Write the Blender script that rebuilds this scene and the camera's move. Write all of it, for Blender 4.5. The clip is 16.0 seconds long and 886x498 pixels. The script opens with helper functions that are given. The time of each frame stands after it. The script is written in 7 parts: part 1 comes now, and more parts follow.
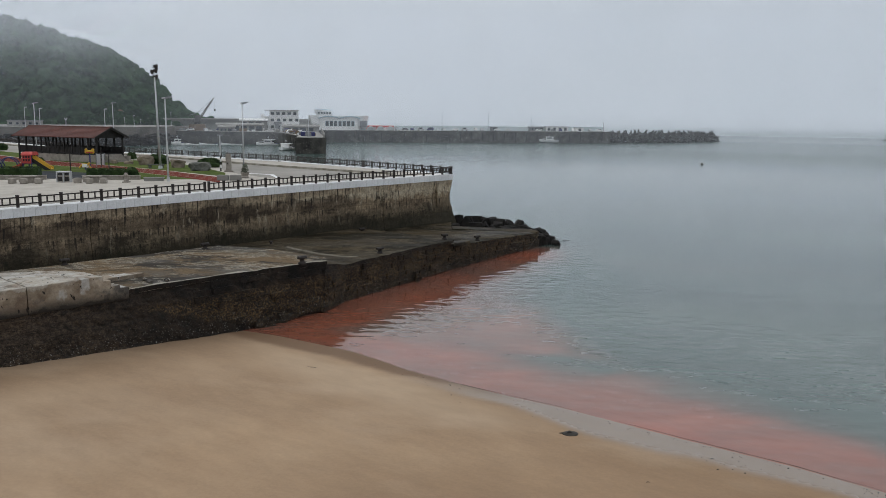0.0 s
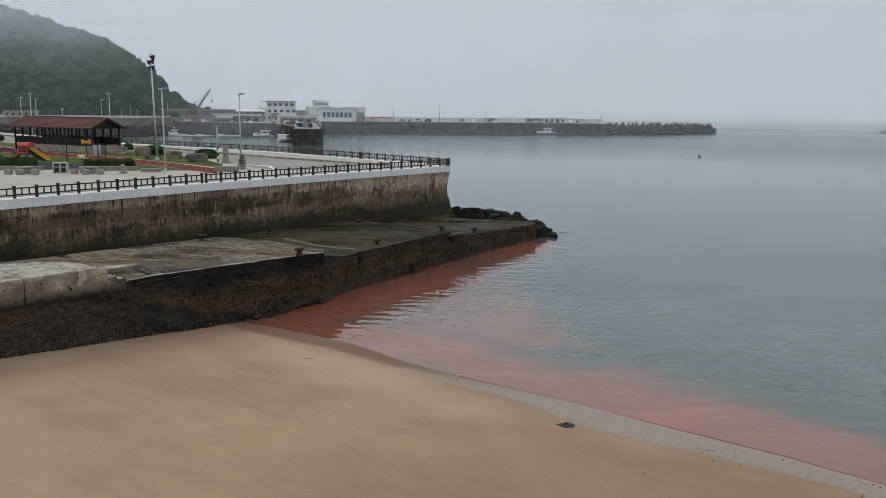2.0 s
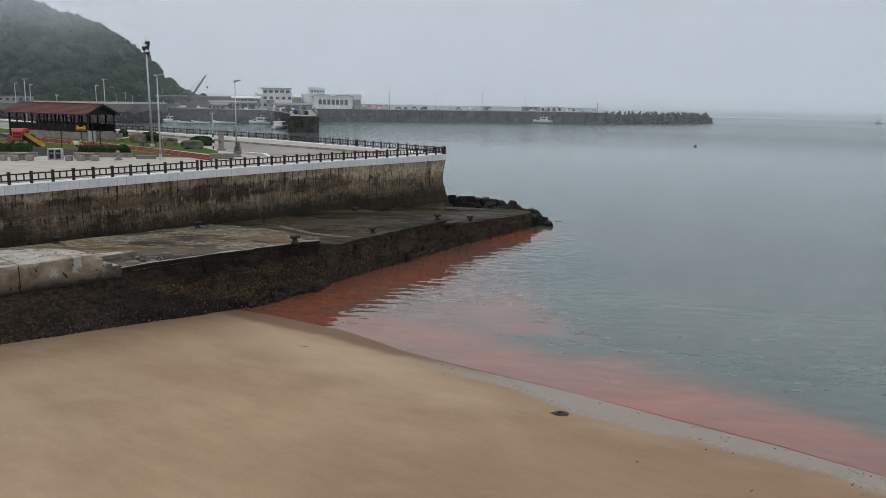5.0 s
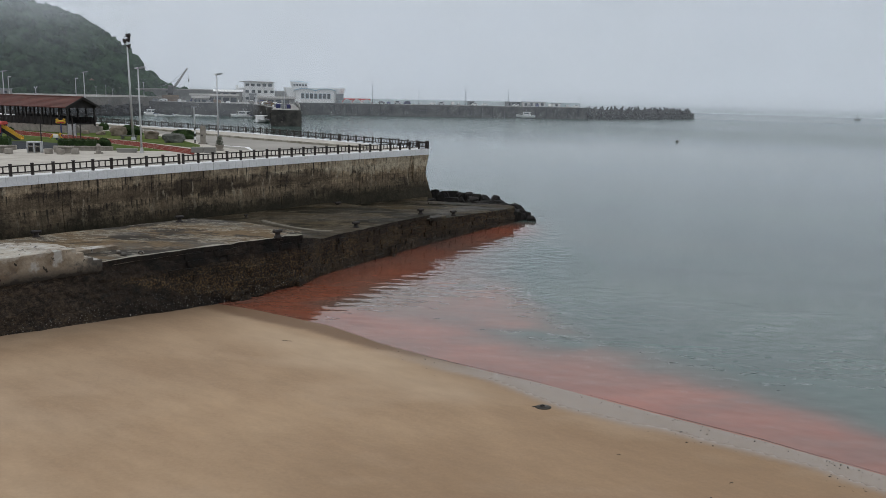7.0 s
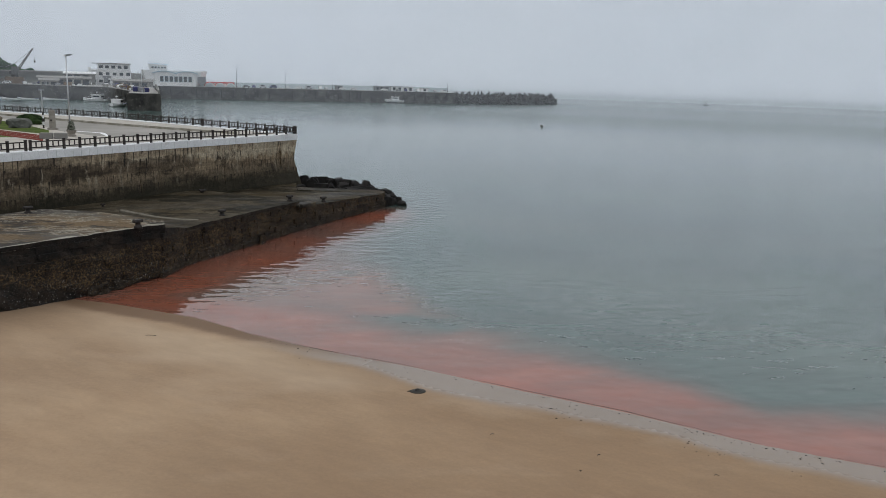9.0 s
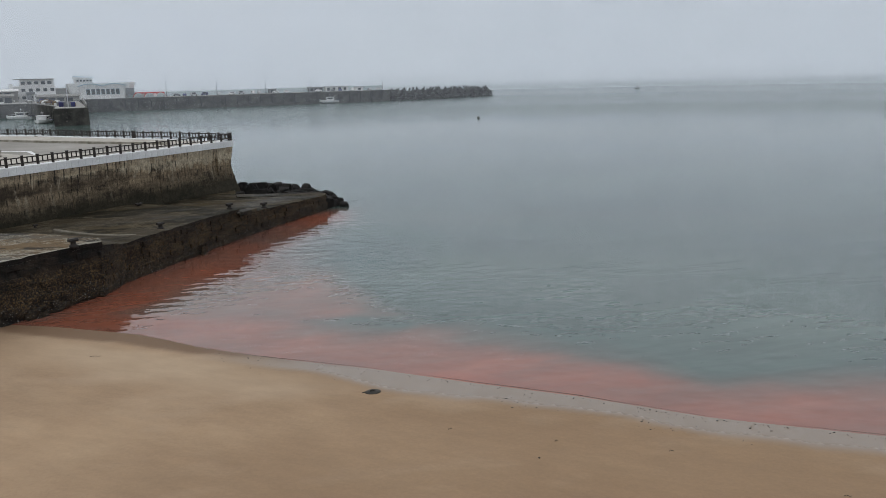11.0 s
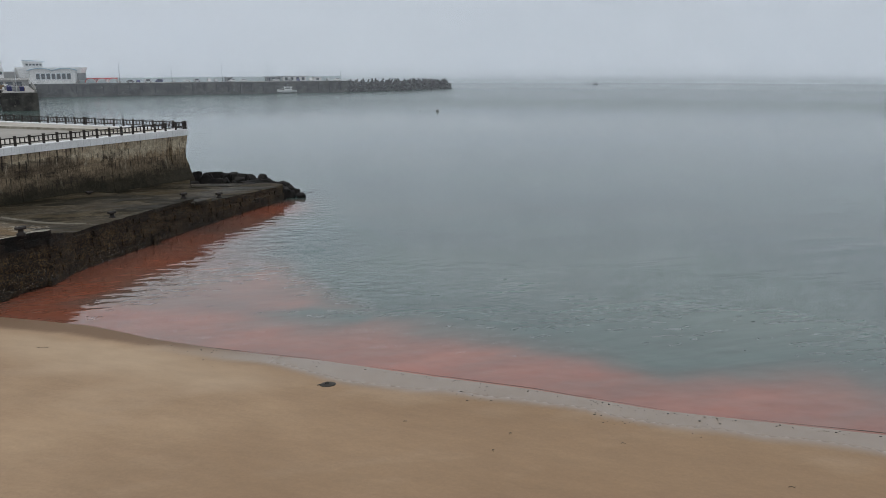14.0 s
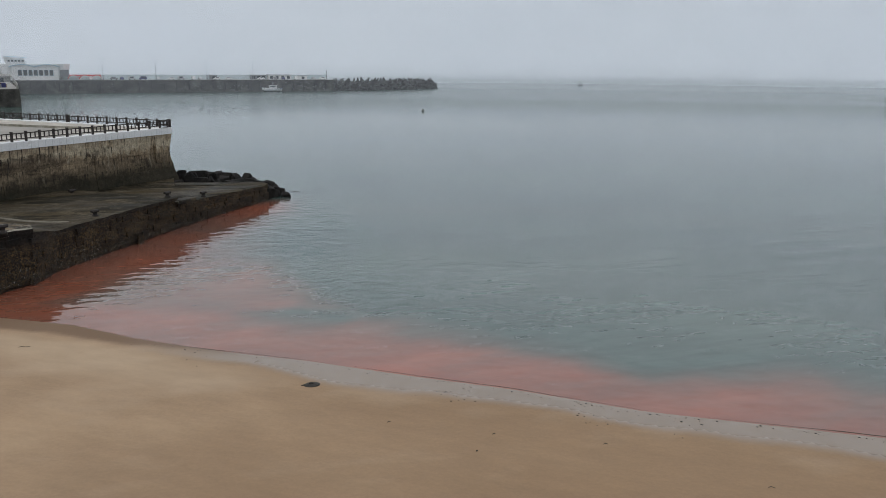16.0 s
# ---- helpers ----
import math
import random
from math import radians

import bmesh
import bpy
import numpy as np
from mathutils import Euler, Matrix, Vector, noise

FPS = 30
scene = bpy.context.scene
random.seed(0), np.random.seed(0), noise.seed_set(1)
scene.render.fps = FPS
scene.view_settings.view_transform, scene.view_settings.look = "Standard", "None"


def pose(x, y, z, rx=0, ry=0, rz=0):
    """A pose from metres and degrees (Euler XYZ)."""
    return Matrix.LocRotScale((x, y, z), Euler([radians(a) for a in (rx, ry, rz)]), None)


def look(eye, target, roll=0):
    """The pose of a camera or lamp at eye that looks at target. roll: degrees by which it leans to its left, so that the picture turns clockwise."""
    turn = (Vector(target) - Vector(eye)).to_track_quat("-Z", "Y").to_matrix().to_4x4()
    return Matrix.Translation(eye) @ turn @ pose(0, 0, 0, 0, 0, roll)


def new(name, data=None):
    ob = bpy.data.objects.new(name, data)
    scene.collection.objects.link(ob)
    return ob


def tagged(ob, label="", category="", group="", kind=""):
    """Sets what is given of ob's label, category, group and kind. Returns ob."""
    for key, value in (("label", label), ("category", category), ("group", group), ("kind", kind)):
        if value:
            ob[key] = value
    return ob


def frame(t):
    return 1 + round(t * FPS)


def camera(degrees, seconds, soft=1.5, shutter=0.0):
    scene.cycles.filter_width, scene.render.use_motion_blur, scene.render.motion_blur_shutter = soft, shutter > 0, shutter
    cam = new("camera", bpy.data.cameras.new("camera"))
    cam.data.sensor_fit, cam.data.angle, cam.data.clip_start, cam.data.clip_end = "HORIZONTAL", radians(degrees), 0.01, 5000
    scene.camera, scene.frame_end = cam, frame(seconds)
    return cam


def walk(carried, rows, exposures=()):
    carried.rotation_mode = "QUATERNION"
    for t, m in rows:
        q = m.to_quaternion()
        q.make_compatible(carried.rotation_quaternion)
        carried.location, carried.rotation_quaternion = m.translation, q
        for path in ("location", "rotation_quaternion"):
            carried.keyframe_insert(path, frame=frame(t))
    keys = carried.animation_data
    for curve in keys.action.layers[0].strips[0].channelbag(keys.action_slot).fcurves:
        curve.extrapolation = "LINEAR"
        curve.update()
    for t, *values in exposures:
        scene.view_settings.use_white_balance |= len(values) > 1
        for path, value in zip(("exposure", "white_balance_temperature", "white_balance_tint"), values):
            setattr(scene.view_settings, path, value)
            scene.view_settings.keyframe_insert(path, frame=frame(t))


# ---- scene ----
EYE = 17.2
cam = camera(56.15, 16.0, soft=0.8)
walk(cam, [
    (0, pose(0.00, 0.00, EYE + 0.00, 80.800, -0.500, 0.000)),
    (0.5, pose(-0.01, -0.01, EYE + 0.09, 80.598, -0.614, -0.053)),
    (1, pose(0.00, -0.12, EYE + 0.07, 80.427, -0.603, -0.113)),
    (1.5, pose(0.00, -0.04, EYE + 0.04, 80.314, -0.601, -0.134)),
    (2, pose(-0.01, -0.05, EYE + 0.03, 80.224, -0.641, -0.173)),
    (2.5, pose(-0.05, -0.03, EYE + 0.04, 80.083, -0.741, -0.205)),
    (3, pose(-0.02, -0.09, EYE + 0.05, 79.988, -0.814, -0.197)),
    (3.5, pose(-0.01, -0.06, EYE + 0.09, 79.801, -0.896, -0.258)),
    (3.7, pose(-0.01, -0.06, EYE + 0.09, 79.757, -0.900, -0.296)),
    (5.8, pose(0.01, -0.14, EYE + 0.06, 79.270, -1.185, -0.675)),
    (6, pose(0.01, -0.14, EYE + 0.06, 79.262, -1.189, -1.103)),
    (6.5, pose(-0.01, -0.16, EYE + 0.06, 79.238, -1.169, -1.350)),
    (7, pose(-0.02, -0.20, EYE + 0.07, 79.069, -1.253, -1.568)),
    (7.5, pose(-0.01, -0.14, EYE + 0.05, 78.477, -1.213, -2.393)),
    (8, pose(0.00, -0.12, EYE + 0.06, 78.430, -1.413, -3.153)),
    (8.5, pose(0.00, -0.07, EYE + 0.07, 78.472, -1.560, -6.014)),
    (8.7, pose(0.00, -0.07, EYE + 0.07, 78.380, -1.800, -8.440)),
    (8.8, pose(0.01, -0.02, EYE + 0.08, 78.300, -1.980, -9.470)),
    (9, pose(0.01, -0.02, EYE + 0.08, 78.269, -1.719, -10.480)),
    (9.5, pose(0.03, 0.02, EYE + 0.08, 78.214, -0.973, -11.310)),
    (10, pose(0.02, 0.00, EYE + 0.14, 78.185, -0.061, -12.166)),
    (10.2, pose(0.02, 0.00, EYE + 0.14, 78.245, 0.460, -12.760)),
    (12.3, pose(0.10, 0.07, EYE + 0.10, 77.672, 0.800, -16.866)),
    (12.5, pose(0.10, 0.07, EYE + 0.10, 77.669, 0.801, -16.932)),
    (13, pose(0.09, 0.05, EYE + 0.08, 77.592, 0.744, -17.150)),
    (13.5, pose(0.06, 0.10, EYE + 0.09, 77.404, 0.511, -17.494)),
    (14, pose(0.07, 0.01, EYE + 0.14, 77.462, 0.086, -17.671)),
    (14.5, pose(0.10, 0.00, EYE + 0.11, 77.460, -0.050, -17.963)),
    (15, pose(0.09, 0.02, EYE + 0.09, 77.545, -0.256, -18.069)),
    (15.5, pose(0.09, -0.05, EYE + 0.15, 77.474, -0.292, -18.301)),
    (16, pose(0.04, -0.09, EYE + 0.23, 77.446, -0.412, -18.629)),
])

# ---- light: a foggy, overcast morning ----
world = bpy.data.worlds.new("overcast")
scene.world = world
world.use_nodes = True
wn, wl = world.node_tree.nodes, world.node_tree.links
wn.clear()
sky = wn.new("ShaderNodeTexSky")
sky.sky_type = "NISHITA"
sky.sun_disc = False
sky.sun_elevation, sky.sun_rotation = radians(52), radians(-60)
sky.air_density, sky.dust_density = 1.5, 4.0
clear = wn.new("ShaderNodeBackground")
clear.inputs["Strength"].default_value = 0.1
wl.new(sky.outputs[0], clear.inputs["Color"])
# cloud cover: dimmer at the horizon than at the zenith
tc = wn.new("ShaderNodeTexCoord")
sep = wn.new("ShaderNodeSeparateXYZ")
wl.new(tc.outputs["Generated"], sep.inputs[0])
cover = wn.new("ShaderNodeValToRGB")
cover.color_ramp.elements[0].position, cover.color_ramp.elements[0].color = 0.0, (0.545, 0.590, 0.648, 1)
cover.color_ramp.elements[1].position, cover.color_ramp.elements[1].color = 1.0, (0.84, 0.875, 0.92, 1)
low = cover.color_ramp.elements.new(0.15)
low.color = (0.655, 0.700, 0.760, 1)
mid = cover.color_ramp.elements.new(0.36)
mid.color = (0.83, 0.875, 0.935, 1)
wl.new(sep.outputs["Z"], cover.inputs[0])
grey = wn.new("ShaderNodeBackground")
grey.inputs["Strength"].default_value = 1.0
wl.new(cover.outputs[0], grey.inputs["Color"])
mixw = wn.new("ShaderNodeMixShader")
mixw.inputs[0].default_value = 0.93
wl.new(clear.outputs[0], mixw.inputs[1])
wl.new(grey.outputs[0], mixw.inputs[2])
outw = wn.new("ShaderNodeOutputWorld")
wl.new(mixw.outputs[0], outw.inputs["Surface"])

sun_data = bpy.data.lights.new("sun", "SUN")
sun_data.energy, sun_data.angle, sun_data.color = 0.5, radians(56), (1.0, 0.97, 0.92)
sun = new("sun", sun_data)
sun.matrix_world = look((-80, 60, 120), (0, 60, 0))
scene.view_settings.exposure = 0.0

# ---- mesh tools ----
def mesh_of(name, bm, material, smooth=False):
    me = bpy.data.meshes.new(name)
    bm.normal_update()
    bm.to_mesh(me)
    bm.free()
    if material:
        me.materials.append(material)
    if smooth:
        for p in me.polygons:
            p.use_smooth = True
    return me


def part(name, bm, material, parent=None, label="", smooth=False):
    ob = new(name, mesh_of(name, bm, material, smooth))
    if parent:
        ob.parent = parent
    return tagged(ob, label)


def same(name, mesh, parent, m, label=""):
    """One more piece on a mesh that is already there."""
    ob = new(name, mesh)
    ob.parent = parent
    ob.matrix_basis = m
    return tagged(ob, label)


def thing(name, label, category, m=None, group="", kind=""):
    ob = new(name)
    ob.empty_display_size = 0.3
    if m:
        ob.matrix_basis = m
    return tagged(ob, label, category, group, kind)


def turned(x, y, z, deg=0.0, s=1.0):
    return Matrix.Translation((x, y, z)) @ Matrix.Rotation(radians(deg), 4, "Z") @ Matrix.Diagonal((s, s, s, 1))


def box(bm, x0, x1, y0, y1, z0, z1, m=None, bevel=0.0):
    vs = [bm.verts.new((x, y, z)) for z in (z0, z1) for x, y in ((x0, y0), (x1, y0), (x1, y1), (x0, y1))]
    fs = [bm.faces.new([vs[i] for i in q]) for q in
          ((3, 2, 1, 0), (4, 5, 6, 7), (0, 1, 5, 4), (1, 2, 6, 5), (2, 3, 7, 6), (3, 0, 4, 7))]
    if bevel:
        es = list({e for f in fs for e in f.edges})
        got = bmesh.ops.bevel(bm, geom=es, offset=bevel, segments=1, affect="EDGES")
        vs = list({v for f in got["faces"] for v in f.verts} | {v for v in vs if v.is_valid})
    if m is not None:
        for v in vs:
            v.co = m @ v.co
    return vs


def a_box(x0, x1, y0, y1, z0, z1, m=None, bevel=0.0):
    bm = bmesh.new()
    box(bm, x0, x1, y0, y1, z0, z1, m, bevel)
    return bm


def prism(bm, pts, z0, z1):
    """An upright block on a plan outline; z0 and z1 are heights or functions of x, y."""
    lo = [bm.verts.new((x, y, z0(x, y) if callable(z0) else z0)) for x, y in pts]
    hi = [bm.verts.new((x, y, z1(x, y) if callable(z1) else z1)) for x, y in pts]
    n = len(pts)
    bm.faces.new(lo[::-1])
    bm.faces.new(hi)
    for i in range(n):
        bm.faces.new((lo[i], lo[(i + 1) % n], hi[(i + 1) % n], hi[i]))
    bmesh.ops.recalc_face_normals(bm, faces=bm.faces[:])


def a_prism(pts, z0, z1):
    bm = bmesh.new()
    prism(bm, pts, z0, z1)
    return bm


def tube(bm, p, q, r0, r1=None, n=8):
    p, q = Vector(p), Vector(q)
    r1 = r0 if r1 is None else r1
    rot = (q - p).to_track_quat("Z", "Y").to_matrix()
    rings = []
    for c, r in ((p, r0), (q, r1)):
        rings.append([bm.verts.new(c + rot @ Vector((r * math.cos(a), r * math.sin(a), 0)))
                      for a in (2 * math.pi * i / n for i in range(n))])
    for i in range(n):
        bm.faces.new((rings[0][i], rings[0][(i + 1) % n], rings[1][(i + 1) % n], rings[1][i]))
    bm.faces.new(rings[0][::-1])
    bm.faces.new(rings[1])


def a_tube(p, q, r0, r1=None, n=8):
    bm = bmesh.new()
    tube(bm, p, q, r0, r1, n)
    return bm


def lathe(bm, profile, n=12, m=None):
    rings = [[bm.verts.new((r * math.cos(2 * math.pi * i / n), r * math.sin(2 * math.pi * i / n), z)) for i in range(n)]
             for r, z in profile]
    for a, b in zip(rings, rings[1:]):
        for i in range(n):
            bm.faces.new((a[i], a[(i + 1) % n], b[(i + 1) % n], b[i]))
    bm.faces.new(rings[0][::-1])
    bm.faces.new(rings[-1])
    if m is not None:
        for ring in rings:
            for v in ring:
                v.co = m @ v.co


def loft(bm, rings, caps=True, closed=True):
    """Rings of points of one length, joined in order."""
    vs = [[bm.verts.new(p) for p in ring] for ring in rings]
    n = len(vs[0])
    for a, b in zip(vs, vs[1:]):
        for i in range(n if closed else n - 1):
            bm.faces.new((a[i], a[(i + 1) % n], b[(i + 1) % n], b[i]))
    if caps and closed:
        bm.faces.new(vs[0][::-1])
        bm.faces.new(vs[-1])
    bmesh.ops.recalc_face_normals(bm, faces=bm.faces[:])


def stone(rng, sx, sy, sz, sub=2, rough=0.25, flat=0.0):
    """An uneven boulder, standing on z = 0."""
    bm = bmesh.new()
    bmesh.ops.create_icosphere(bm, subdivisions=sub, radius=1.0)
    off = Vector((rng.uniform(-50, 50), rng.uniform(-50, 50), rng.uniform(-50, 50)))
    for v in bm.verts:
        d = v.co.normalized()
        k = 1 + rough * noise.noise(d * 1.3 + off) * 1.6 + rough * 0.5 * noise.noise(d * 3.1 + off)
        c = Vector((max(-0.8, min(0.8, d.x)), max(-0.8, min(0.8, d.y)), max(-0.75, min(0.75 - flat, d.z)))) * 1.2
        v.co = Vector((c.x * k * sx / 2, c.y * k * sy / 2, c.z * k * sz / 2 + sz * 0.42))
    return bm


def slab_rock(rng, sx, sy, sz):
    """An angular quarried boulder with flat broken faces, standing on z = 0."""
    bm = bmesh.new()
    for k in range(22):
        v = Vector((rng.uniform(-1, 1), rng.uniform(-1, 1), rng.uniform(-1, 1)))
        m = max(abs(v.x), abs(v.y), abs(v.z))
        v = v / m * rng.uniform(0.82, 1.0)
        bm.verts.new((v.x * sx / 2, v.y * sy / 2, (v.z + 1) * sz / 2))
    got = bmesh.ops.convex_hull(bm, input=bm.verts[:])
    bmesh.ops.delete(bm, geom=[g for g in got["geom_interior"] if isinstance(g, bmesh.types.BMVert)], context="VERTS")
    bmesh.ops.dissolve_limit(bm, angle_limit=radians(12), verts=bm.verts[:], edges=bm.edges[:])
    bmesh.ops.bevel(bm, geom=bm.edges[:], offset=0.05, segments=1, affect="EDGES", clamp_overlap=True)
    return bm


def along(line, s):
    """The point s metres along a plan line, and the heading there in degrees."""
    for (x0, y0), (x1, y1) in zip(line, line[1:]):
        d = math.hypot(x1 - x0, y1 - y0)
        if s <= d or (x1, y1) == line[-1]:
            return x0 + (x1 - x0) * s / d, y0 + (y1 - y0) * s / d, math.degrees(math.atan2(y1 - y0, x1 - x0))
        s -= d


def length(line):
    return sum(math.hypot(b[0] - a[0], b[1] - a[1]) for a, b in zip(line, line[1:]))


def shifted(line, d):
    """The line moved d metres to its left."""
    out = []
    for i, (x, y) in enumerate(line):
        nx = ny = 0.0
        for a, b in ((line[max(0, i - 1)], line[i]), (line[i], line[min(len(line) - 1, i + 1)])):
            l = math.hypot(b[0] - a[0], b[1] - a[1])
            if l:
                nx, ny = nx - (b[1] - a[1]) / l, ny + (b[0] - a[0]) / l
        l = math.hypot(nx, ny)
        out.append((x + nx / l * d, y + ny / l * d))
    return out


def sweep(line, profile):
    """A profile of (metres to the left, height) drawn along a plan line."""
    bm = bmesh.new()
    sides = [shifted(line, d) if d else list(line) for d, z in profile]
    rings = [[(sides[k][i][0], sides[k][i][1], profile[k][1]) for k in range(len(profile))] for i in range(len(line))]
    loft(bm, rings)
    return bm


def split(line, step):
    """The line cut into short pieces."""
    n = max(2, int(length(line) / step))
    return [along(line, length(line) * i / n)[:2] for i in range(n)] + [line[-1]]


def to_line(x, y, line):
    """Signed metres from a plan line: over 0 to its left; and metres along it."""
    best, out, run = 1e9, 0.0, 0.0
    at = 0.0
    for (x0, y0), (x1, y1) in zip(line, line[1:]):
        dx, dy = x1 - x0, y1 - y0
        l2 = dx * dx + dy * dy
        u = max(0.0, min(1.0, ((x - x0) * dx + (y - y0) * dy) / l2))
        d = math.hypot(x - x0 - u * dx, y - y0 - u * dy)
        if d < best:
            best, out = d, math.copysign(d, dx * (y - y0) - dy * (x - x0))
            at = run + u * math.sqrt(l2)
        run += math.sqrt(l2)
    return out, at


def step01(a, b, v):
    v = max(0.0, min(1.0, (v - a) / (b - a)))
    return v * v * (3 - 2 * v)


def fbm(x, y, s, oct=3):
    return sum(noise.noise((x * s * 2 ** i, y * s * 2 ** i, 3.7 * i)) / 2 ** i for i in range(oct))

# ---- materials ----
class Nodes:
    def __init__(self, name):
        self.mat = bpy.data.materials.new(name)
        self.mat.use_nodes = True
        self.t = self.mat.node_tree
        self.bsdf = self.t.nodes["Principled BSDF"]
        self.out = self.t.nodes["Material Output"]
        self.pos = self.add("ShaderNodeNewGeometry").outputs["Position"]

    def add(self, kind, **props):
        n = self.t.nodes.new(kind)
        for k, v in props.items():
            if k == "operation":
                n.operation = v
            elif k == "blend_type":
                n.blend_type = v
            elif k == "data_type":
                n.data_type = v
            elif k == "attribute_name":
                n.attribute_name = v
        return n

    def link(self, a, b):
        self.t.links.new(a, b)

    def scaled(self, sx, sy, sz, rz=0.0):
        m = self.add("ShaderNodeMapping")
        m.inputs["Scale"].default_value = (sx, sy, sz)
        m.inputs["Rotation"].default_value = (0, 0, radians(rz))
        self.link(self.pos, m.inputs["Vector"])
        return m.outputs[0]

    def noise(self, scale, detail=4.0, rough=0.55, vec=None):
        n = self.add("ShaderNodeTexNoise")
        n.inputs["Scale"].default_value, n.inputs["Detail"].default_value = scale, detail
        n.inputs["Roughness"].default_value = rough
        self.link(vec if vec else self.pos, n.inputs["Vector"])
        return n.outputs["Fac"]

    def ramp(self, fac, stops, smooth=False):
        r = self.add("ShaderNodeValToRGB")
        if smooth:
            r.color_ramp.interpolation = "EASE"
        e = r.color_ramp.elements
        e[0].position, e[1].position = stops[0][0], stops[-1][0]
        made = [e[0]] + [e[1]]
        for el, (p, c) in zip(made, (stops[0], stops[-1])):
            el.color = (*c, 1) if isinstance(c, tuple) else (c, c, c, 1)
        for p, c in stops[1:-1]:
            e.new(p).color = (*c, 1) if isinstance(c, tuple) else (c, c, c, 1)
        self.link(fac, r.inputs[0])
        return r.outputs[0]

    def math(self, op, a, b=0.0):
        m = self.add("ShaderNodeMath", operation=op)
        for s, v in zip(m.inputs, (a, b)):
            if isinstance(v, (int, float)):
                s.default_value = v
            else:
                self.link(v, s)
        return m.outputs[0]

    def mix(self, fac, a, b, how="MIX"):
        m = self.add("ShaderNodeMix", data_type="RGBA", blend_type=how)
        for s, v in ((m.inputs[0], fac), (m.inputs[6], a), (m.inputs[7], b)):
            if isinstance(v, (int, float)):
                s.default_value = v
            elif isinstance(v, tuple):
                s.default_value = (*v, 1)
            else:
                self.link(v, s)
        return m.outputs[2]

    def sep(self):
        s = self.add("ShaderNodeSeparateXYZ")
        self.link(self.pos, s.inputs[0])
        return s.outputs

    def dot(self, v):
        d = self.add("ShaderNodeVectorMath", operation="DOT_PRODUCT")
        d.inputs[1].default_value = v
        self.link(self.pos, d.inputs[0])
        return d.outputs["Value"]

    def join(self, x, y, z):
        c = self.add("ShaderNodeCombineXYZ")
        for s, v in zip(c.inputs, (x, y, z)):
            if isinstance(v, (int, float)):
                s.default_value = v
            else:
                self.link(v, s)
        return c.outputs[0]

    def attr(self, name):
        return self.add("ShaderNodeAttribute", attribute_name=name).outputs["Fac"]

    def bump(self, height, strength=0.3, dist=0.05):
        b = self.add("ShaderNodeBump")
        b.inputs["Strength"].default_value, b.inputs["Distance"].default_value = strength, dist
        self.link(height, b.inputs["Height"])
        self.link(b.outputs[0], self.bsdf.inputs["Normal"])

    def done(self, color, rough=0.8, spec=0.35, metal=0.0):
        for key, v in (("Base Color", color), ("Roughness", rough), ("Metallic", metal), ("Specular IOR Level", spec)):
            s = self.bsdf.inputs[key]
            if isinstance(v, tuple):
                s.default_value = (*v, 1)
            elif isinstance(v, (int, float)):
                s.default_value = v
            else:
                self.link(v, s)
        return self.mat


def surface(name, dark, light, scale=0.6, fine=9.0, rough=0.8, bump=0.25, dist=0.02, spec=0.3, metal=0.0, vary=0.0, worn=None):
    """Two tones at a coarse scale, grain at a fine one, and a little relief."""
    n = Nodes(name)
    big = n.noise(scale, 5.0, 0.6)
    small = n.noise(fine, 4.0, 0.65)
    c = n.mix(n.ramp(big, [(0.32, 0.0), (0.68, 1.0)]), dark, light)
    c = n.mix(0.45, c, n.ramp(small, [(0.3, 0.62), (0.7, 1.0)]), "MULTIPLY")
    if worn:
        c = n.mix(n.ramp(n.noise(scale * 3.1, 6.0, 0.7), [(0.58, 0.0), (0.68, 0.8)]), c, worn)
    if vary:
        rnd = n.add("ShaderNodeObjectInfo").outputs["Random"]
        c = n.mix(1.0, c, n.ramp(rnd, [(0.0, 1.0 - vary), (1.0, 1.0)]), "MULTIPLY")
    n.bump(small, bump, dist)
    return n.done(c, n.math("ADD", n.math("MULTIPLY", small, 0.2), rough - 0.1), spec, metal)


def paint(name, color, rough=0.5, wear=0.25, spec=0.4, metal=0.0):
    d = tuple(v * (1 - wear) for v in color)
    return surface(name, d, color, 2.2, 25.0, rough, 0.1, 0.004, spec, metal)


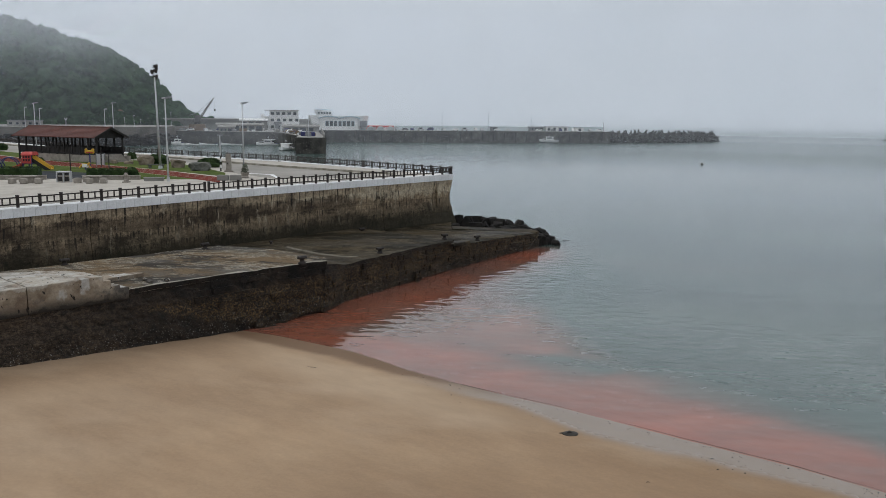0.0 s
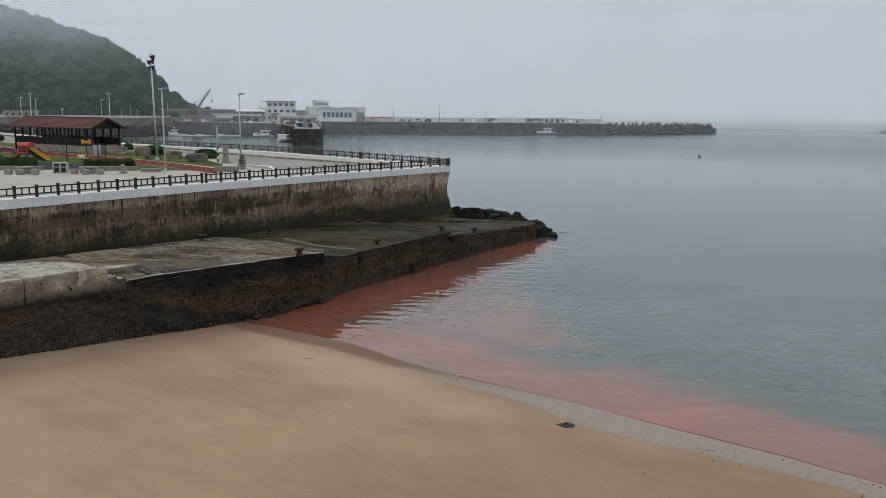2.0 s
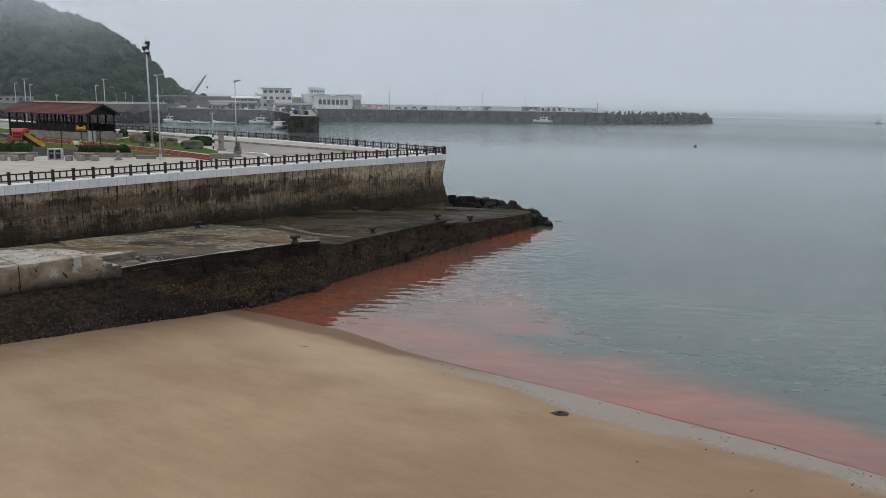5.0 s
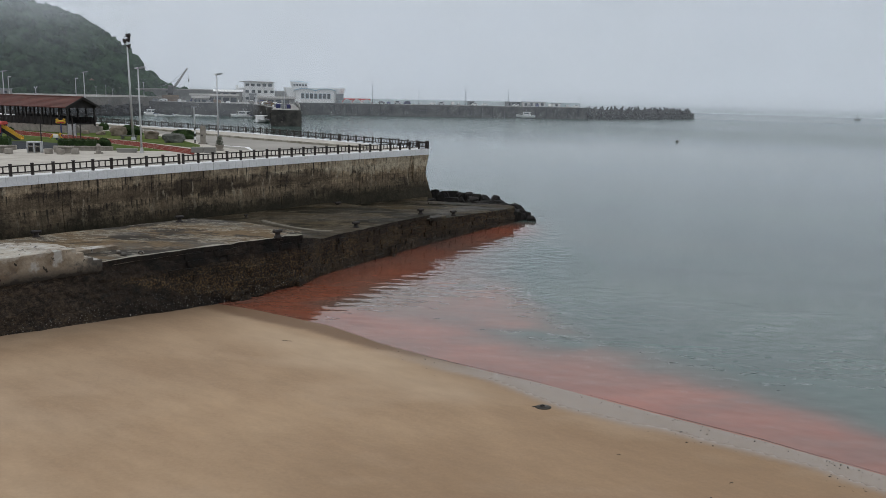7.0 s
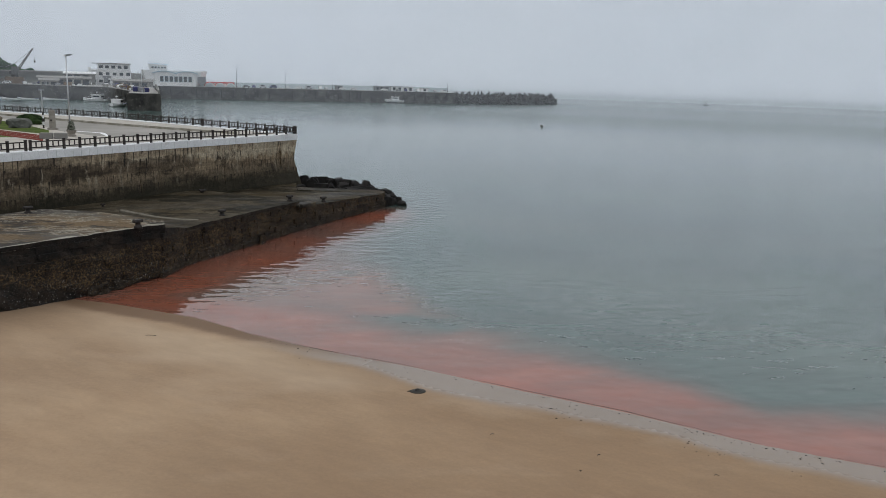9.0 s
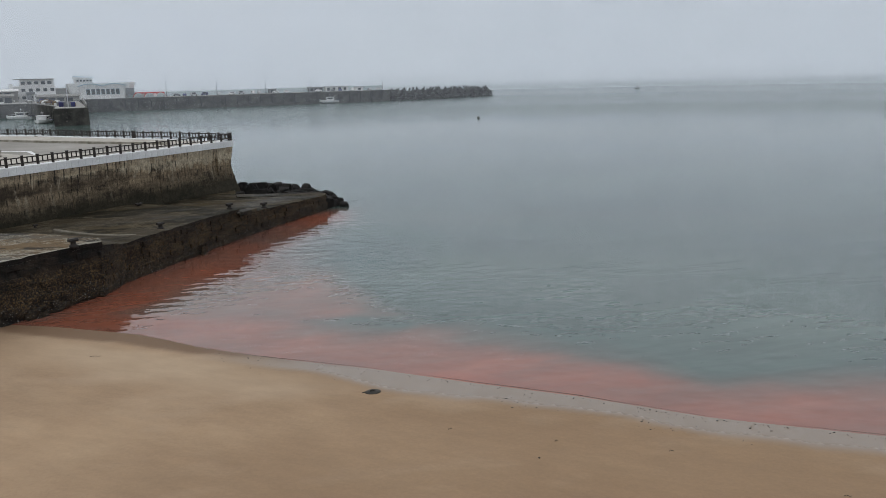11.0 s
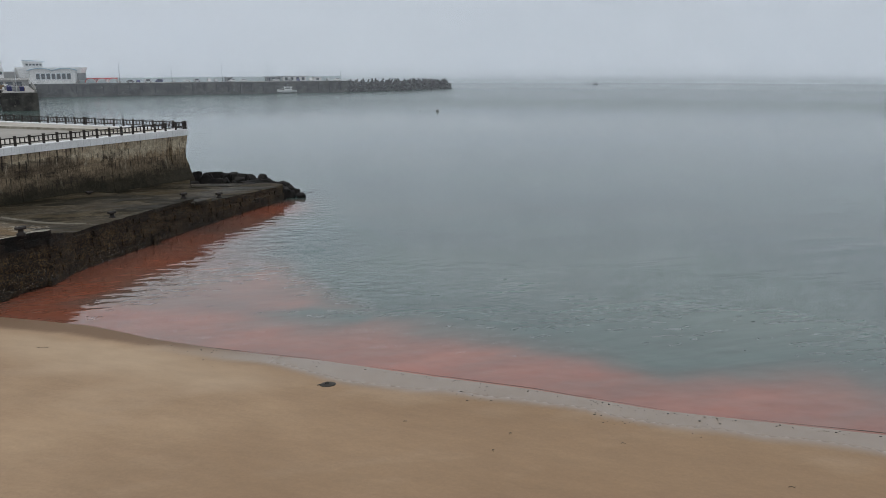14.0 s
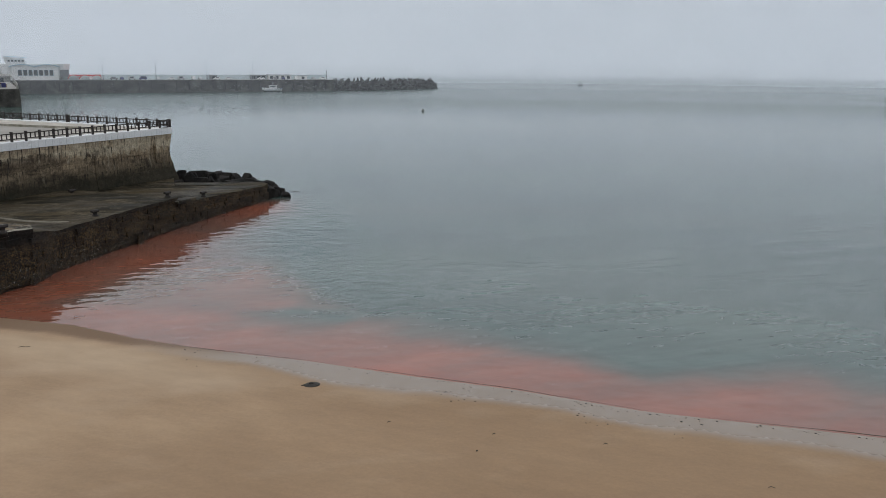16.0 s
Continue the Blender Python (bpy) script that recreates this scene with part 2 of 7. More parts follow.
def sea_material():
    n = Nodes("sea_water")
    algae = n.attr("algae")
    open_ = n.attr("ruffle")
    chop = n.noise(0.035, 4.0, 0.5, n.scaled(1, 1.6, 1, 20))
    deep = n.mix(n.ramp(chop, [(0.35, 0.0), (0.65, 1.0)]), (0.044, 0.076, 0.072), (0.074, 0.108, 0.096))
    # light and dark ripple lines are put into the water colour
    streak = n.noise(0.30, 4.0, 0.6, n.scaled(0.5, 2.6, 1, 10))
    deep = n.mix(1.0, deep, n.ramp(streak, [(0.36, 0.88), (0.64, 1.08)]), "MULTIPLY")
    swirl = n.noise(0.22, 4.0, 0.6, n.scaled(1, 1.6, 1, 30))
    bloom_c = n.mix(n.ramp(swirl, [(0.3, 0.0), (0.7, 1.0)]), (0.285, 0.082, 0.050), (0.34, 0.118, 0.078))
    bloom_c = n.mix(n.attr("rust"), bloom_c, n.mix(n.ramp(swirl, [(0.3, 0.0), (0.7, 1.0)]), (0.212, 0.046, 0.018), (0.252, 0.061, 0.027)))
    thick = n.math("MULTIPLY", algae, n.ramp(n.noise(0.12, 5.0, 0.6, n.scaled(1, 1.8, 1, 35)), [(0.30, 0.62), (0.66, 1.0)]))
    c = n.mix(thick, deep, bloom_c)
    # short capillary wavelets in the lee, longer wind ripples in the open
    lap = n.noise(0.72, 1.0, 0.35, n.scaled(0.85, 1.25, 1, 14))
    fine = n.noise(2.6, 1.0, 0.4, n.scaled(0.55, 1.6, 1, 8))
    wave = n.noise(0.55, 2.0, 0.5, n.scaled(0.42, 1.9, 1, 9))
    swell = n.noise(0.11, 3.0, 0.55, n.scaled(0.6, 2.4, 1, 10))
    lee = n.attr("shallow")
    out = n.math("MAXIMUM", n.math("ADD", open_, -1.0), 0.0)
    calm = n.math("MULTIPLY", n.math("ADD", n.math("MULTIPLY", lap, 0.46), n.math("MULTIPLY", fine, 0.006)), lee)
    wind = n.math("ADD", n.math("MULTIPLY", n.math("MULTIPLY", wave, 0.085), n.math("SUBTRACT", 1.0, out)), n.math("MULTIPLY", swell, 0.85))
    wind = n.math("MULTIPLY", n.math("MULTIPLY", wind, open_), n.math("SUBTRACT", 1.0, n.math("MULTIPLY", out, 0.9)))
    # low ripples running up the beach, parallel to the waterline
    surf = n.attr("surf")
    x, y, z = n.sep()
    roll = n.noise(1.0, 2.0, 0.5, n.join(n.math("MULTIPLY", surf, 1.5), n.math("MULTIPLY", x, 0.16), n.math("MULTIPLY", y, 0.16)))
    calm = n.math("ADD", calm, n.math("MULTIPLY", n.math("MULTIPLY", roll, 0.16), n.ramp(n.math("MULTIPLY", surf, 0.1), [(0.0, 1.0), (0.55, 0.0)])))
    n.bump(n.math("ADD", n.math("ADD", calm, wind), n.math("MULTIPLY", wave, 0.02)), 0.6, 0.17)
    m = n.done(c, n.math("ADD", n.math("MULTIPLY", open_, 0.07), n.math("MULTIPLY", out, 0.20)), 0.5)
    n.bsdf.inputs["IOR"].default_value = 1.34
    return m


def sand_material():
    n = Nodes("beach_sand")
    wet = n.attr("wet")
    run, rise = n.dot((0.79, -0.61, 0.0)), n.dot((0.61, 0.79, 0.0))
    big = n.noise(1.0, 5.0, 0.6, n.join(n.math("MULTIPLY", run, 0.09), n.math("MULTIPLY", rise, 0.20), 0.0))
    lines = n.noise(1.0, 4.0, 0.6, n.join(n.math("MULTIPLY", run, 0.22), n.math("MULTIPLY", rise, 1.5), 4.0))
    grain = n.noise(45.0, 3.0, 0.7)
    c = n.mix(n.ramp(big, [(0.32, 0.0), (0.68, 1.0)]), (0.314, 0.203, 0.115), (0.402, 0.274, 0.162))
    damp = n.noise(0.055, 3.0, 0.5)
    c = n.mix(n.ramp(damp, [(0.40, 0.0), (0.60, 0.7)]), c, (0.268, 0.174, 0.100))
    x, y, z = n.sep()
    # browner towards +x
    x_brown = n.math("ADD", n.math("MULTIPLY", n.math("ADD", x, 11.0), 0.035), n.math("MULTIPLY", n.math("ADD", damp, -0.5), 1.6))
    c = n.mix(n.ramp(x_brown, [(0.0, 0.0), (0.8, 0.8)]), c, (0.250, 0.153, 0.080))
    # browner within about nine metres of the landing face
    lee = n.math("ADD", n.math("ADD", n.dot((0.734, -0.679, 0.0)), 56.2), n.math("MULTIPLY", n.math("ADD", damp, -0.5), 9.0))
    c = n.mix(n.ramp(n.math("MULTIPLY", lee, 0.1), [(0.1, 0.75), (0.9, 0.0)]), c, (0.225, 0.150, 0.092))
    # paler towards -x, clear of the landing
    x_pale = n.math("ADD", n.math("MULTIPLY", n.math("ADD", x, 12.0), -0.05), n.math("MULTIPLY", n.math("ADD", big, -0.5), 1.5))
    c = n.mix(n.math("MULTIPLY", n.ramp(n.math("MULTIPLY", lee, 0.1), [(0.5, 0.0), (1.0, 1.0)]), n.ramp(x_pale, [(0.0, 0.0), (0.8, 0.65)])), c, (0.425, 0.305, 0.196))
    pale = n.noise(0.10, 3.0, 0.5, n.scaled(1.0, 1.9, 1, 40))
    c = n.mix(n.ramp(pale, [(0.55, 0.0), (0.72, 0.45)]), c, (0.435, 0.318, 0.212))
    c = n.mix(0.18, c, n.ramp(lines, [(0.35, 0.90), (0.65, 1.05)]), "MULTIPLY")
    c = n.mix(1.0, c, n.ramp(n.noise(5.0, 5.0, 0.7), [(0.3, 0.93), (0.7, 1.06)]), "MULTIPLY")
    c = n.mix(n.attr("berm"), c, (0.410, 0.297, 0.192))
    c = n.mix(0.22, c, n.ramp(grain, [(0.3, 0.6), (0.7, 1.0)]), "MULTIPLY")
    patch = n.noise(1.0, 7.0, 0.7, n.join(n.math("MULTIPLY", run, 0.40), n.math("MULTIPLY", rise, 0.85), 0.0))
    c = n.mix(0.9, c, n.ramp(patch, [(0.36, 0.92), (0.64, 1.06)]), "MULTIPLY")
    c = n.mix(1.0, c, (0.975, 0.978, 0.980), "MULTIPLY")
    # wet sand; part of the sky's grey sheen is put into its colour
    c = n.mix(n.math("MULTIPLY", wet, 0.8), c, (0.205, 0.165, 0.130))
    c = n.mix(n.math("MULTIPLY", n.attr("backwash"), 0.95), c, (0.145, 0.084, 0.045))
    n.bump(n.math("ADD", n.math("MULTIPLY", grain, 0.03), n.noise(1.4, 3.0, 0.5)), 0.10, 0.03)
    return n.done(c, n.ramp(wet, [(0.0, 0.72), (0.6, 0.45), (1.0, 0.25)]), 0.4)


WALL_WAY = (0.652, 0.758, 0.0)


def seawall_material():
    """Poured concrete in small form-board squares, with drips below its lifts, black growth and tidal slime."""
    n = Nodes("seawall_concrete")
    x, y, z = n.sep()
    s = n.dot(WALL_WAY)
    grain = n.noise(6.0, 6.0, 0.74)
    speck = n.noise(2.4, 6.0, 0.72)
    blot = n.noise(0.8, 6.0, 0.68, n.join(s, 7.0, n.math("MULTIPLY", z, 1.3)))
    c = n.mix(n.ramp(blot, [(0.34, 0.0), (0.66, 1.0)]), (0.23, 0.165, 0.108), (0.52, 0.415, 0.30))
    # each square of the form boards weathered a little differently
    cell_s, cell_z = n.math("FLOOR", n.math("DIVIDE", s, 0.82)), n.math("FLOOR", n.math("DIVIDE", z, 0.86))
    white = n.add("ShaderNodeTexWhiteNoise")
    n.link(n.join(cell_s, cell_z, 3.0), white.inputs["Vector"])
    c = n.mix(0.8, c, n.ramp(white.outputs["Value"], [(0.0, 0.78), (1.0, 1.08)]), "MULTIPLY")
    # the upper lift is paler, more strongly towards the free end
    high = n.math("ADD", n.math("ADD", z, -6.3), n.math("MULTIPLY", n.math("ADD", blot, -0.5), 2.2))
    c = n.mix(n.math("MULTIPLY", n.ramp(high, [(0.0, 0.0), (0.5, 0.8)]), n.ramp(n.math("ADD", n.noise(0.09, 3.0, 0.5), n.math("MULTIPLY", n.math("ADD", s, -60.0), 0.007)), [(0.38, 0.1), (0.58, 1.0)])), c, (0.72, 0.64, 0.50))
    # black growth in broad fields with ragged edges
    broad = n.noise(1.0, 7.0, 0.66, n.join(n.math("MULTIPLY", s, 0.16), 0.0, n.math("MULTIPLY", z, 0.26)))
    # more of it towards the beach end of the wall
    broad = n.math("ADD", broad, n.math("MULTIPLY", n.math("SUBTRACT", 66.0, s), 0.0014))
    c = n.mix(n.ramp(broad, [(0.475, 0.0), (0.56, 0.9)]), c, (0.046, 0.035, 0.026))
    # single form squares scoured pale, in loose groups
    tall = n.join(n.math("FLOOR", n.math("DIVIDE", n.math("ADD", s, n.math("MULTIPLY", n.math("ADD", grain, -0.5), 0.25)), 0.82)),
                  n.math("FLOOR", n.math("DIVIDE", n.math("ADD", z, n.math("MULTIPLY", n.math("ADD", speck, -0.5), 0.35)), 1.05)), 8.0)
    pick = n.add("ShaderNodeTexWhiteNoise")
    n.link(tall, pick.inputs["Vector"])
    group = n.noise(1.0, 3.0, 0.55, n.join(n.math("MULTIPLY", s, 0.13), 50.0, n.math("MULTIPLY", z, 0.55)))
    scour = n.math("MULTIPLY", n.ramp(n.math("ADD", n.math("ADD", n.math("MULTIPLY", pick.outputs["Value"], 0.13), group), n.math("MULTIPLY", n.math("ADD", grain, -0.5), 0.25)), [(0.53, 0.0), (0.68, 0.8)]), n.ramp(speck, [(0.30, 0.25), (0.52, 1.0)]))
    c = n.mix(scour, c, (0.50, 0.395, 0.275))
    # the middle lift is the darkest, fading out towards the free end
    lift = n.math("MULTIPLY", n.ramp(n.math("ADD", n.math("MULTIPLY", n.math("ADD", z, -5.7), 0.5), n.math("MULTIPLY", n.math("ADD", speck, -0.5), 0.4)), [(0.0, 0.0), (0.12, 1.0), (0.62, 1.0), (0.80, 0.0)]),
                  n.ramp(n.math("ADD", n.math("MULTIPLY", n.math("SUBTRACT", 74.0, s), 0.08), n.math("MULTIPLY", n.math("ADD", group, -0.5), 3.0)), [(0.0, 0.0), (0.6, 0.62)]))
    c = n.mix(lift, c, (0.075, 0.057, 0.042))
    band = n.ramp(n.math("ADD", n.math("ADD", z, -7.25), n.math("MULTIPLY", n.math("ADD", speck, -0.5), 0.5)), [(0.0, 0.0), (0.16, 0.62)])
    c = n.mix(n.math("MULTIPLY", band, n.ramp(broad, [(0.52, 1.0), (0.68, 0.25)])), c, (0.46, 0.375, 0.275))
    # fine wash of dirt running down
    wash = n.noise(1.0, 5.0, 0.7, n.join(n.math("MULTIPLY", s, 2.4), 3.0, n.math("MULTIPLY", z, 0.22)))
    c = n.mix(n.ramp(wash, [(0.50, 0.0), (0.66, 0.6)]), c, (0.080, 0.057, 0.040))
    # narrow black drips that start at each lift and run down by different lengths
    for k, (z0, far) in enumerate(((8.05, 1.7), (7.2, 1.5), (5.66, 1.4), (4.33, 1.0))):
        down = n.math("SUBTRACT", z0, z)
        col = n.noise(1.0, 2.0, 0.5, n.join(n.math("MULTIPLY", s, 3.3), 20.0 + 9.0 * k, 0.0))
        reach = n.noise(1.0, 2.0, 0.5, n.join(n.math("MULTIPLY", s, 2.3), 11.0 + 5.0 * k, 0.0))
        length_ = n.math("MULTIPLY", n.math("MAXIMUM", n.math("ADD", reach, -0.36), 0.02), far * 4.5)
        fade = n.ramp(n.math("DIVIDE", down, length_), [(0.0, 1.0), (0.6, 0.85), (1.0, 0.0)])
        below = n.math("GREATER_THAN", down, 0.0)
        drip = n.math("MULTIPLY", n.math("MULTIPLY", fade, below), n.ramp(col, [(0.555, 0.0), (0.585, 0.92)]))
        c = n.mix(drip, c, (0.022, 0.020, 0.019))
    # joints of the form boards
    for pitch, axis, wide in ((0.82, s, 0.045), (0.86, z, 0.035)):
        cell = n.math("FRACT", n.math("DIVIDE", axis, pitch))
        seam = n.math("LESS_THAN", cell, wide)
        c = n.mix(n.math("MULTIPLY", seam, n.ramp(n.noise(0.9, 4.0, 0.65), [(0.46, 0.0), (0.60, 0.7)])), c, (0.045, 0.038, 0.032))
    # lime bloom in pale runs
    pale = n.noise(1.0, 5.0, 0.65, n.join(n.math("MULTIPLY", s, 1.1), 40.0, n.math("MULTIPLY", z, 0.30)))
    # more of the runs high up towards the free end
    end_runs = n.math("MULTIPLY", n.ramp(n.math("MULTIPLY", n.math("ADD", s, -66.0), 0.05), [(0.0, 0.0), (0.6, 0.13)]), n.ramp(n.math("ADD", n.math("ADD", z, -5.8), n.math("MULTIPLY", n.math("ADD", speck, -0.5), 1.5)), [(0.0, 0.0), (0.5, 1.0)]))
    c = n.mix(n.ramp(n.math("ADD", pale, end_runs), [(0.58, 0.0), (0.65, 0.75)]), c, (0.58, 0.51, 0.40))
    # slime grows up from the landing
    grown = n.math("ADD", z, n.math("MULTIPLY", blot, -2.4))
    c = n.mix(n.ramp(n.math("MULTIPLY", n.math("ADD", grown, -2.3), 0.30), [(0.0, 0.96), (0.95, 0.0)]), c, (0.024, 0.022, 0.013))
    c = n.mix(0.75, c, n.ramp(speck, [(0.36, 0.45), (0.6, 1.15)]), "MULTIPLY")
    c = n.mix(0.7, c, n.ramp(grain, [(0.3, 0.35), (0.7, 1.08)]), "MULTIPLY")
    c = n.mix(1.0, c, (1.0, 0.965, 0.90), "MULTIPLY")
    n.bump(grain, 0.8, 0.06)
    return n.done(c, 0.85, 0.25)


def face_material():
    """The tidal face of the landing: black masonry with weed, golden lichen and barnacles."""
    n = Nodes("tidal_masonry")
    x, y, z = n.sep()
    s = n.dot((0.679, 0.734, 0.0))
    blot = n.noise(0.45, 6.0, 0.68)
    grain = n.noise(3.2, 7.0, 0.78)
    speck = n.noise(7.0, 5.0, 0.75)
    c = n.mix(n.ramp(blot, [(0.38, 0.0), (0.62, 1.0)]), (0.008, 0.007, 0.006), (0.038, 0.027, 0.018))
    # bare brown concrete high up at the beach end
    bare = n.math("ADD", n.math("ADD", z, n.math("MULTIPLY", n.math("ADD", s, -17.0), -0.10)), n.math("MULTIPLY", n.math("ADD", blot, -0.5), 2.0))
    c = n.mix(n.math("MULTIPLY", n.ramp(n.math("MULTIPLY", n.math("ADD", bare, -2.2), 0.5), [(0.1, 0.0), (0.8, 0.85)]), n.ramp(n.math("MULTIPLY", n.math("SUBTRACT", 23.0, s), 0.1), [(0.0, 0.0), (0.5, 1.0)])), c, (0.150, 0.105, 0.066))
    c = n.mix(n.math("MULTIPLY", n.ramp(n.math("MULTIPLY", n.math("ADD", s, -22.0), 0.1), [(0.2, 0.75), (0.8, 0.0)]), n.ramp(grain, [(0.40, 0.3), (0.58, 1.0)])), c, (0.082, 0.058, 0.039))
    # golden lichen in a sloping field below the edge of the landing
    field = n.math("ADD", z, n.math("MULTIPLY", n.math("ADD", s, -27.0), 0.28))
    field = n.math("ADD", field, n.math("MULTIPLY", n.math("ADD", blot, -0.5), 2.2))
    gold = n.math("MULTIPLY", n.ramp(n.math("MULTIPLY", n.math("ADD", field, -3.2), 1.0), [(0.0, 0.06), (0.35, 1.0)]),
                  n.ramp(n.math("ADD", n.math("MULTIPLY", z, 0.25), n.math("MULTIPLY", grain, 0.25)), [(0.30, 0.5), (0.42, 1.0), (0.80, 0.9), (0.98, 0.0)]))
    c = n.mix(n.math("MULTIPLY", gold, n.ramp(speck, [(0.47, 0.0), (0.60, 1.0)])), c, (0.165, 0.100, 0.038))
    # horizontal cracks and courses
    for k, (a, b) in enumerate(((0.22, 1.1), (0.55, 1.9))):
        rift = n.noise(1.0, 6.0, 0.7, n.join(n.math("MULTIPLY", s, a), 5.0 * k, n.math("MULTIPLY", z, b)))
        c = n.mix(n.ramp(n.math("ABSOLUTE", n.math("ADD", rift, -0.5)), [(0.0, 0.95), (0.016, 0.0)]), c, (0.003, 0.003, 0.003))
    # barnacles low down
    shell = n.noise(8.5, 2.0, 0.6)
    c = n.mix(n.math("MULTIPLY", n.ramp(shell, [(0.645, 0.0), (0.67, 1.0)]), n.ramp(n.math("MULTIPLY", z, 0.4), [(0.3, 0.9), (0.95, 0.0)])), c, (0.36, 0.34, 0.31))
    c = n.mix(n.math("MULTIPLY", n.ramp(n.noise(1.6, 7.0, 0.8), [(0.62, 0.0), (0.72, 0.6)]), 1.0), c, (0.080, 0.060, 0.040))
    rnd = n.add("ShaderNodeObjectInfo").outputs["Random"]
    c = n.mix(1.0, c, n.ramp(rnd, [(0.0, 0.6), (1.0, 1.15)]), "MULTIPLY")
    c = n.mix(0.8, c, n.ramp(grain, [(0.34, 0.25), (0.64, 1.25)]), "MULTIPLY")
    n.bump(n.math("ADD", grain, n.math("MULTIPLY", speck, 0.4)), 1.0, 0.16)
    return n.done(c, 0.7, 0.25)


def landing_material(name, dark, mid, tan, lime, spec=0.4, edge=0.0):
    """Old concrete: tan and blue-grey patches, lime along the cracks, damp hollows."""
    n = Nodes(name)
    wide = n.scaled(0.75, 1.5, 1, 42)
    blot = n.noise(0.11, 5.0, 0.62, wide)
    patch = n.noise(0.17, 6.0, 0.66, wide)
    grain = n.noise(5.0, 6.0, 0.72)
    c = n.mix(n.ramp(blot, [(0.46, 0.0), (0.58, 1.0)]), mid, tan)
    gone = n.noise(0.13, 8.0, 0.72, wide)
    c = n.mix(n.ramp(gone, [(0.49, 0.0), (0.535, 0.9)]), c, dark)
    rim = n.math("ABSOLUTE", n.math("ADD", gone, -0.475))
    c = n.mix(n.math("MULTIPLY", n.ramp(rim, [(0.0, 0.85), (0.016, 0.0)]), n.ramp(patch, [(0.44, 0.0), (0.54, 1.0)])), c, lime)
    c = n.mix(n.ramp(n.noise(1.3, 7.0, 0.75), [(0.56, 0.0), (0.66, 0.65)]), c, dark)
    vein = n.math("ABSOLUTE", n.math("SUBTRACT", patch, 0.5))
    c = n.mix(n.ramp(vein, [(0.0, 0.75), (0.012, 0.0)]), c, lime)
    c = n.mix(n.ramp(n.noise(0.23, 5.0, 0.6, n.scaled(1, 1.4, 1, 10)), [(0.645, 0.0), (0.69, 0.7)]), c, lime)
    if edge:
        # a lime crust along the seaward edge
        out = n.math("ADD", n.dot((0.734, -0.679, 0.0)), edge)
        crust = n.ramp(n.math("ADD", out, n.math("MULTIPLY", n.noise(0.7, 6.0, 0.7), 1.1)), [(0.02, 0.0), (0.16, 0.9)])
        c = n.mix(crust, c, lime)
    c = n.mix(0.55, c, n.ramp(grain, [(0.3, 0.5), (0.7, 1.0)]), "MULTIPLY")
    # hairline cracks and dark moss in them
    crack = n.noise(0.42, 6.0, 0.62, n.scaled(1.0, 1.3, 1, 65))
    c = n.mix(n.ramp(n.math("ABSOLUTE", n.math("ADD", crack, -0.5)), [(0.0, 0.85), (0.006, 0.0)]), c, (0.012, 0.011, 0.008))
    c = n.mix(1.0, c, (1.0, 0.96, 0.87), "MULTIPLY")
    n.bump(grain, 0.5, 0.04)
    return n.done(c, n.ramp(blot, [(0.4, 0.5), (0.6, 0.85)]), spec)


FOG_TINT = (0.612, 0.650, 0.692, 1)


def fog_material(name, stops, low, high, wisp=0.0):
    """A veil of fog: lit by the sky on both sides, thin at the water."""
    n = Nodes(name)
    n.t.nodes.remove(n.bsdf)
    x, y, z = n.sep()
    # droplets scatter the light of the whole upper sky, whichever side it comes from
    d = n.add("ShaderNodeBsdfDiffuse")
    t = n.add("ShaderNodeBsdfTranslucent")
    for node, zed in ((d, 1.0), (t, -1.0)):
        node.inputs["Color"].default_value = FOG_TINT
        up = n.add("ShaderNodeCombineXYZ")
        up.inputs[2].default_value = zed
        n.link(up.outputs[0], node.inputs["Normal"])
    both = n.add("ShaderNodeAddShader")
    n.link(d.outputs[0], both.inputs[0])
    n.link(t.outputs[0], both.inputs[1])
    clear = n.add("ShaderNodeBsdfTransparent")
    veil = n.add("ShaderNodeMixShader")
    drift = n.noise(0.018, 4.0, 0.55)
    zz = n.math("ADD", z, n.math("MULTIPLY", n.math("ADD", drift, -0.5), wisp))
    r = n.math("MULTIPLY", n.math("ADD", zz, -low), 1.0 / (high - low))
    fac = n.ramp(r, stops, True)
    fac = n.math("MULTIPLY", fac, n.attr("body"))
    fac = n.math("MULTIPLY", fac, n.ramp(n.noise(0.006, 3.0, 0.5), [(0.3, 0.80), (0.7, 1.0)], True))
    n.link(fac, veil.inputs[0])
    n.link(clear.outputs[0], veil.inputs[1])
    n.link(both.outputs[0], veil.inputs[2])
    n.link(veil.outputs[0], n.out.inputs["Surface"])
    return n.mat


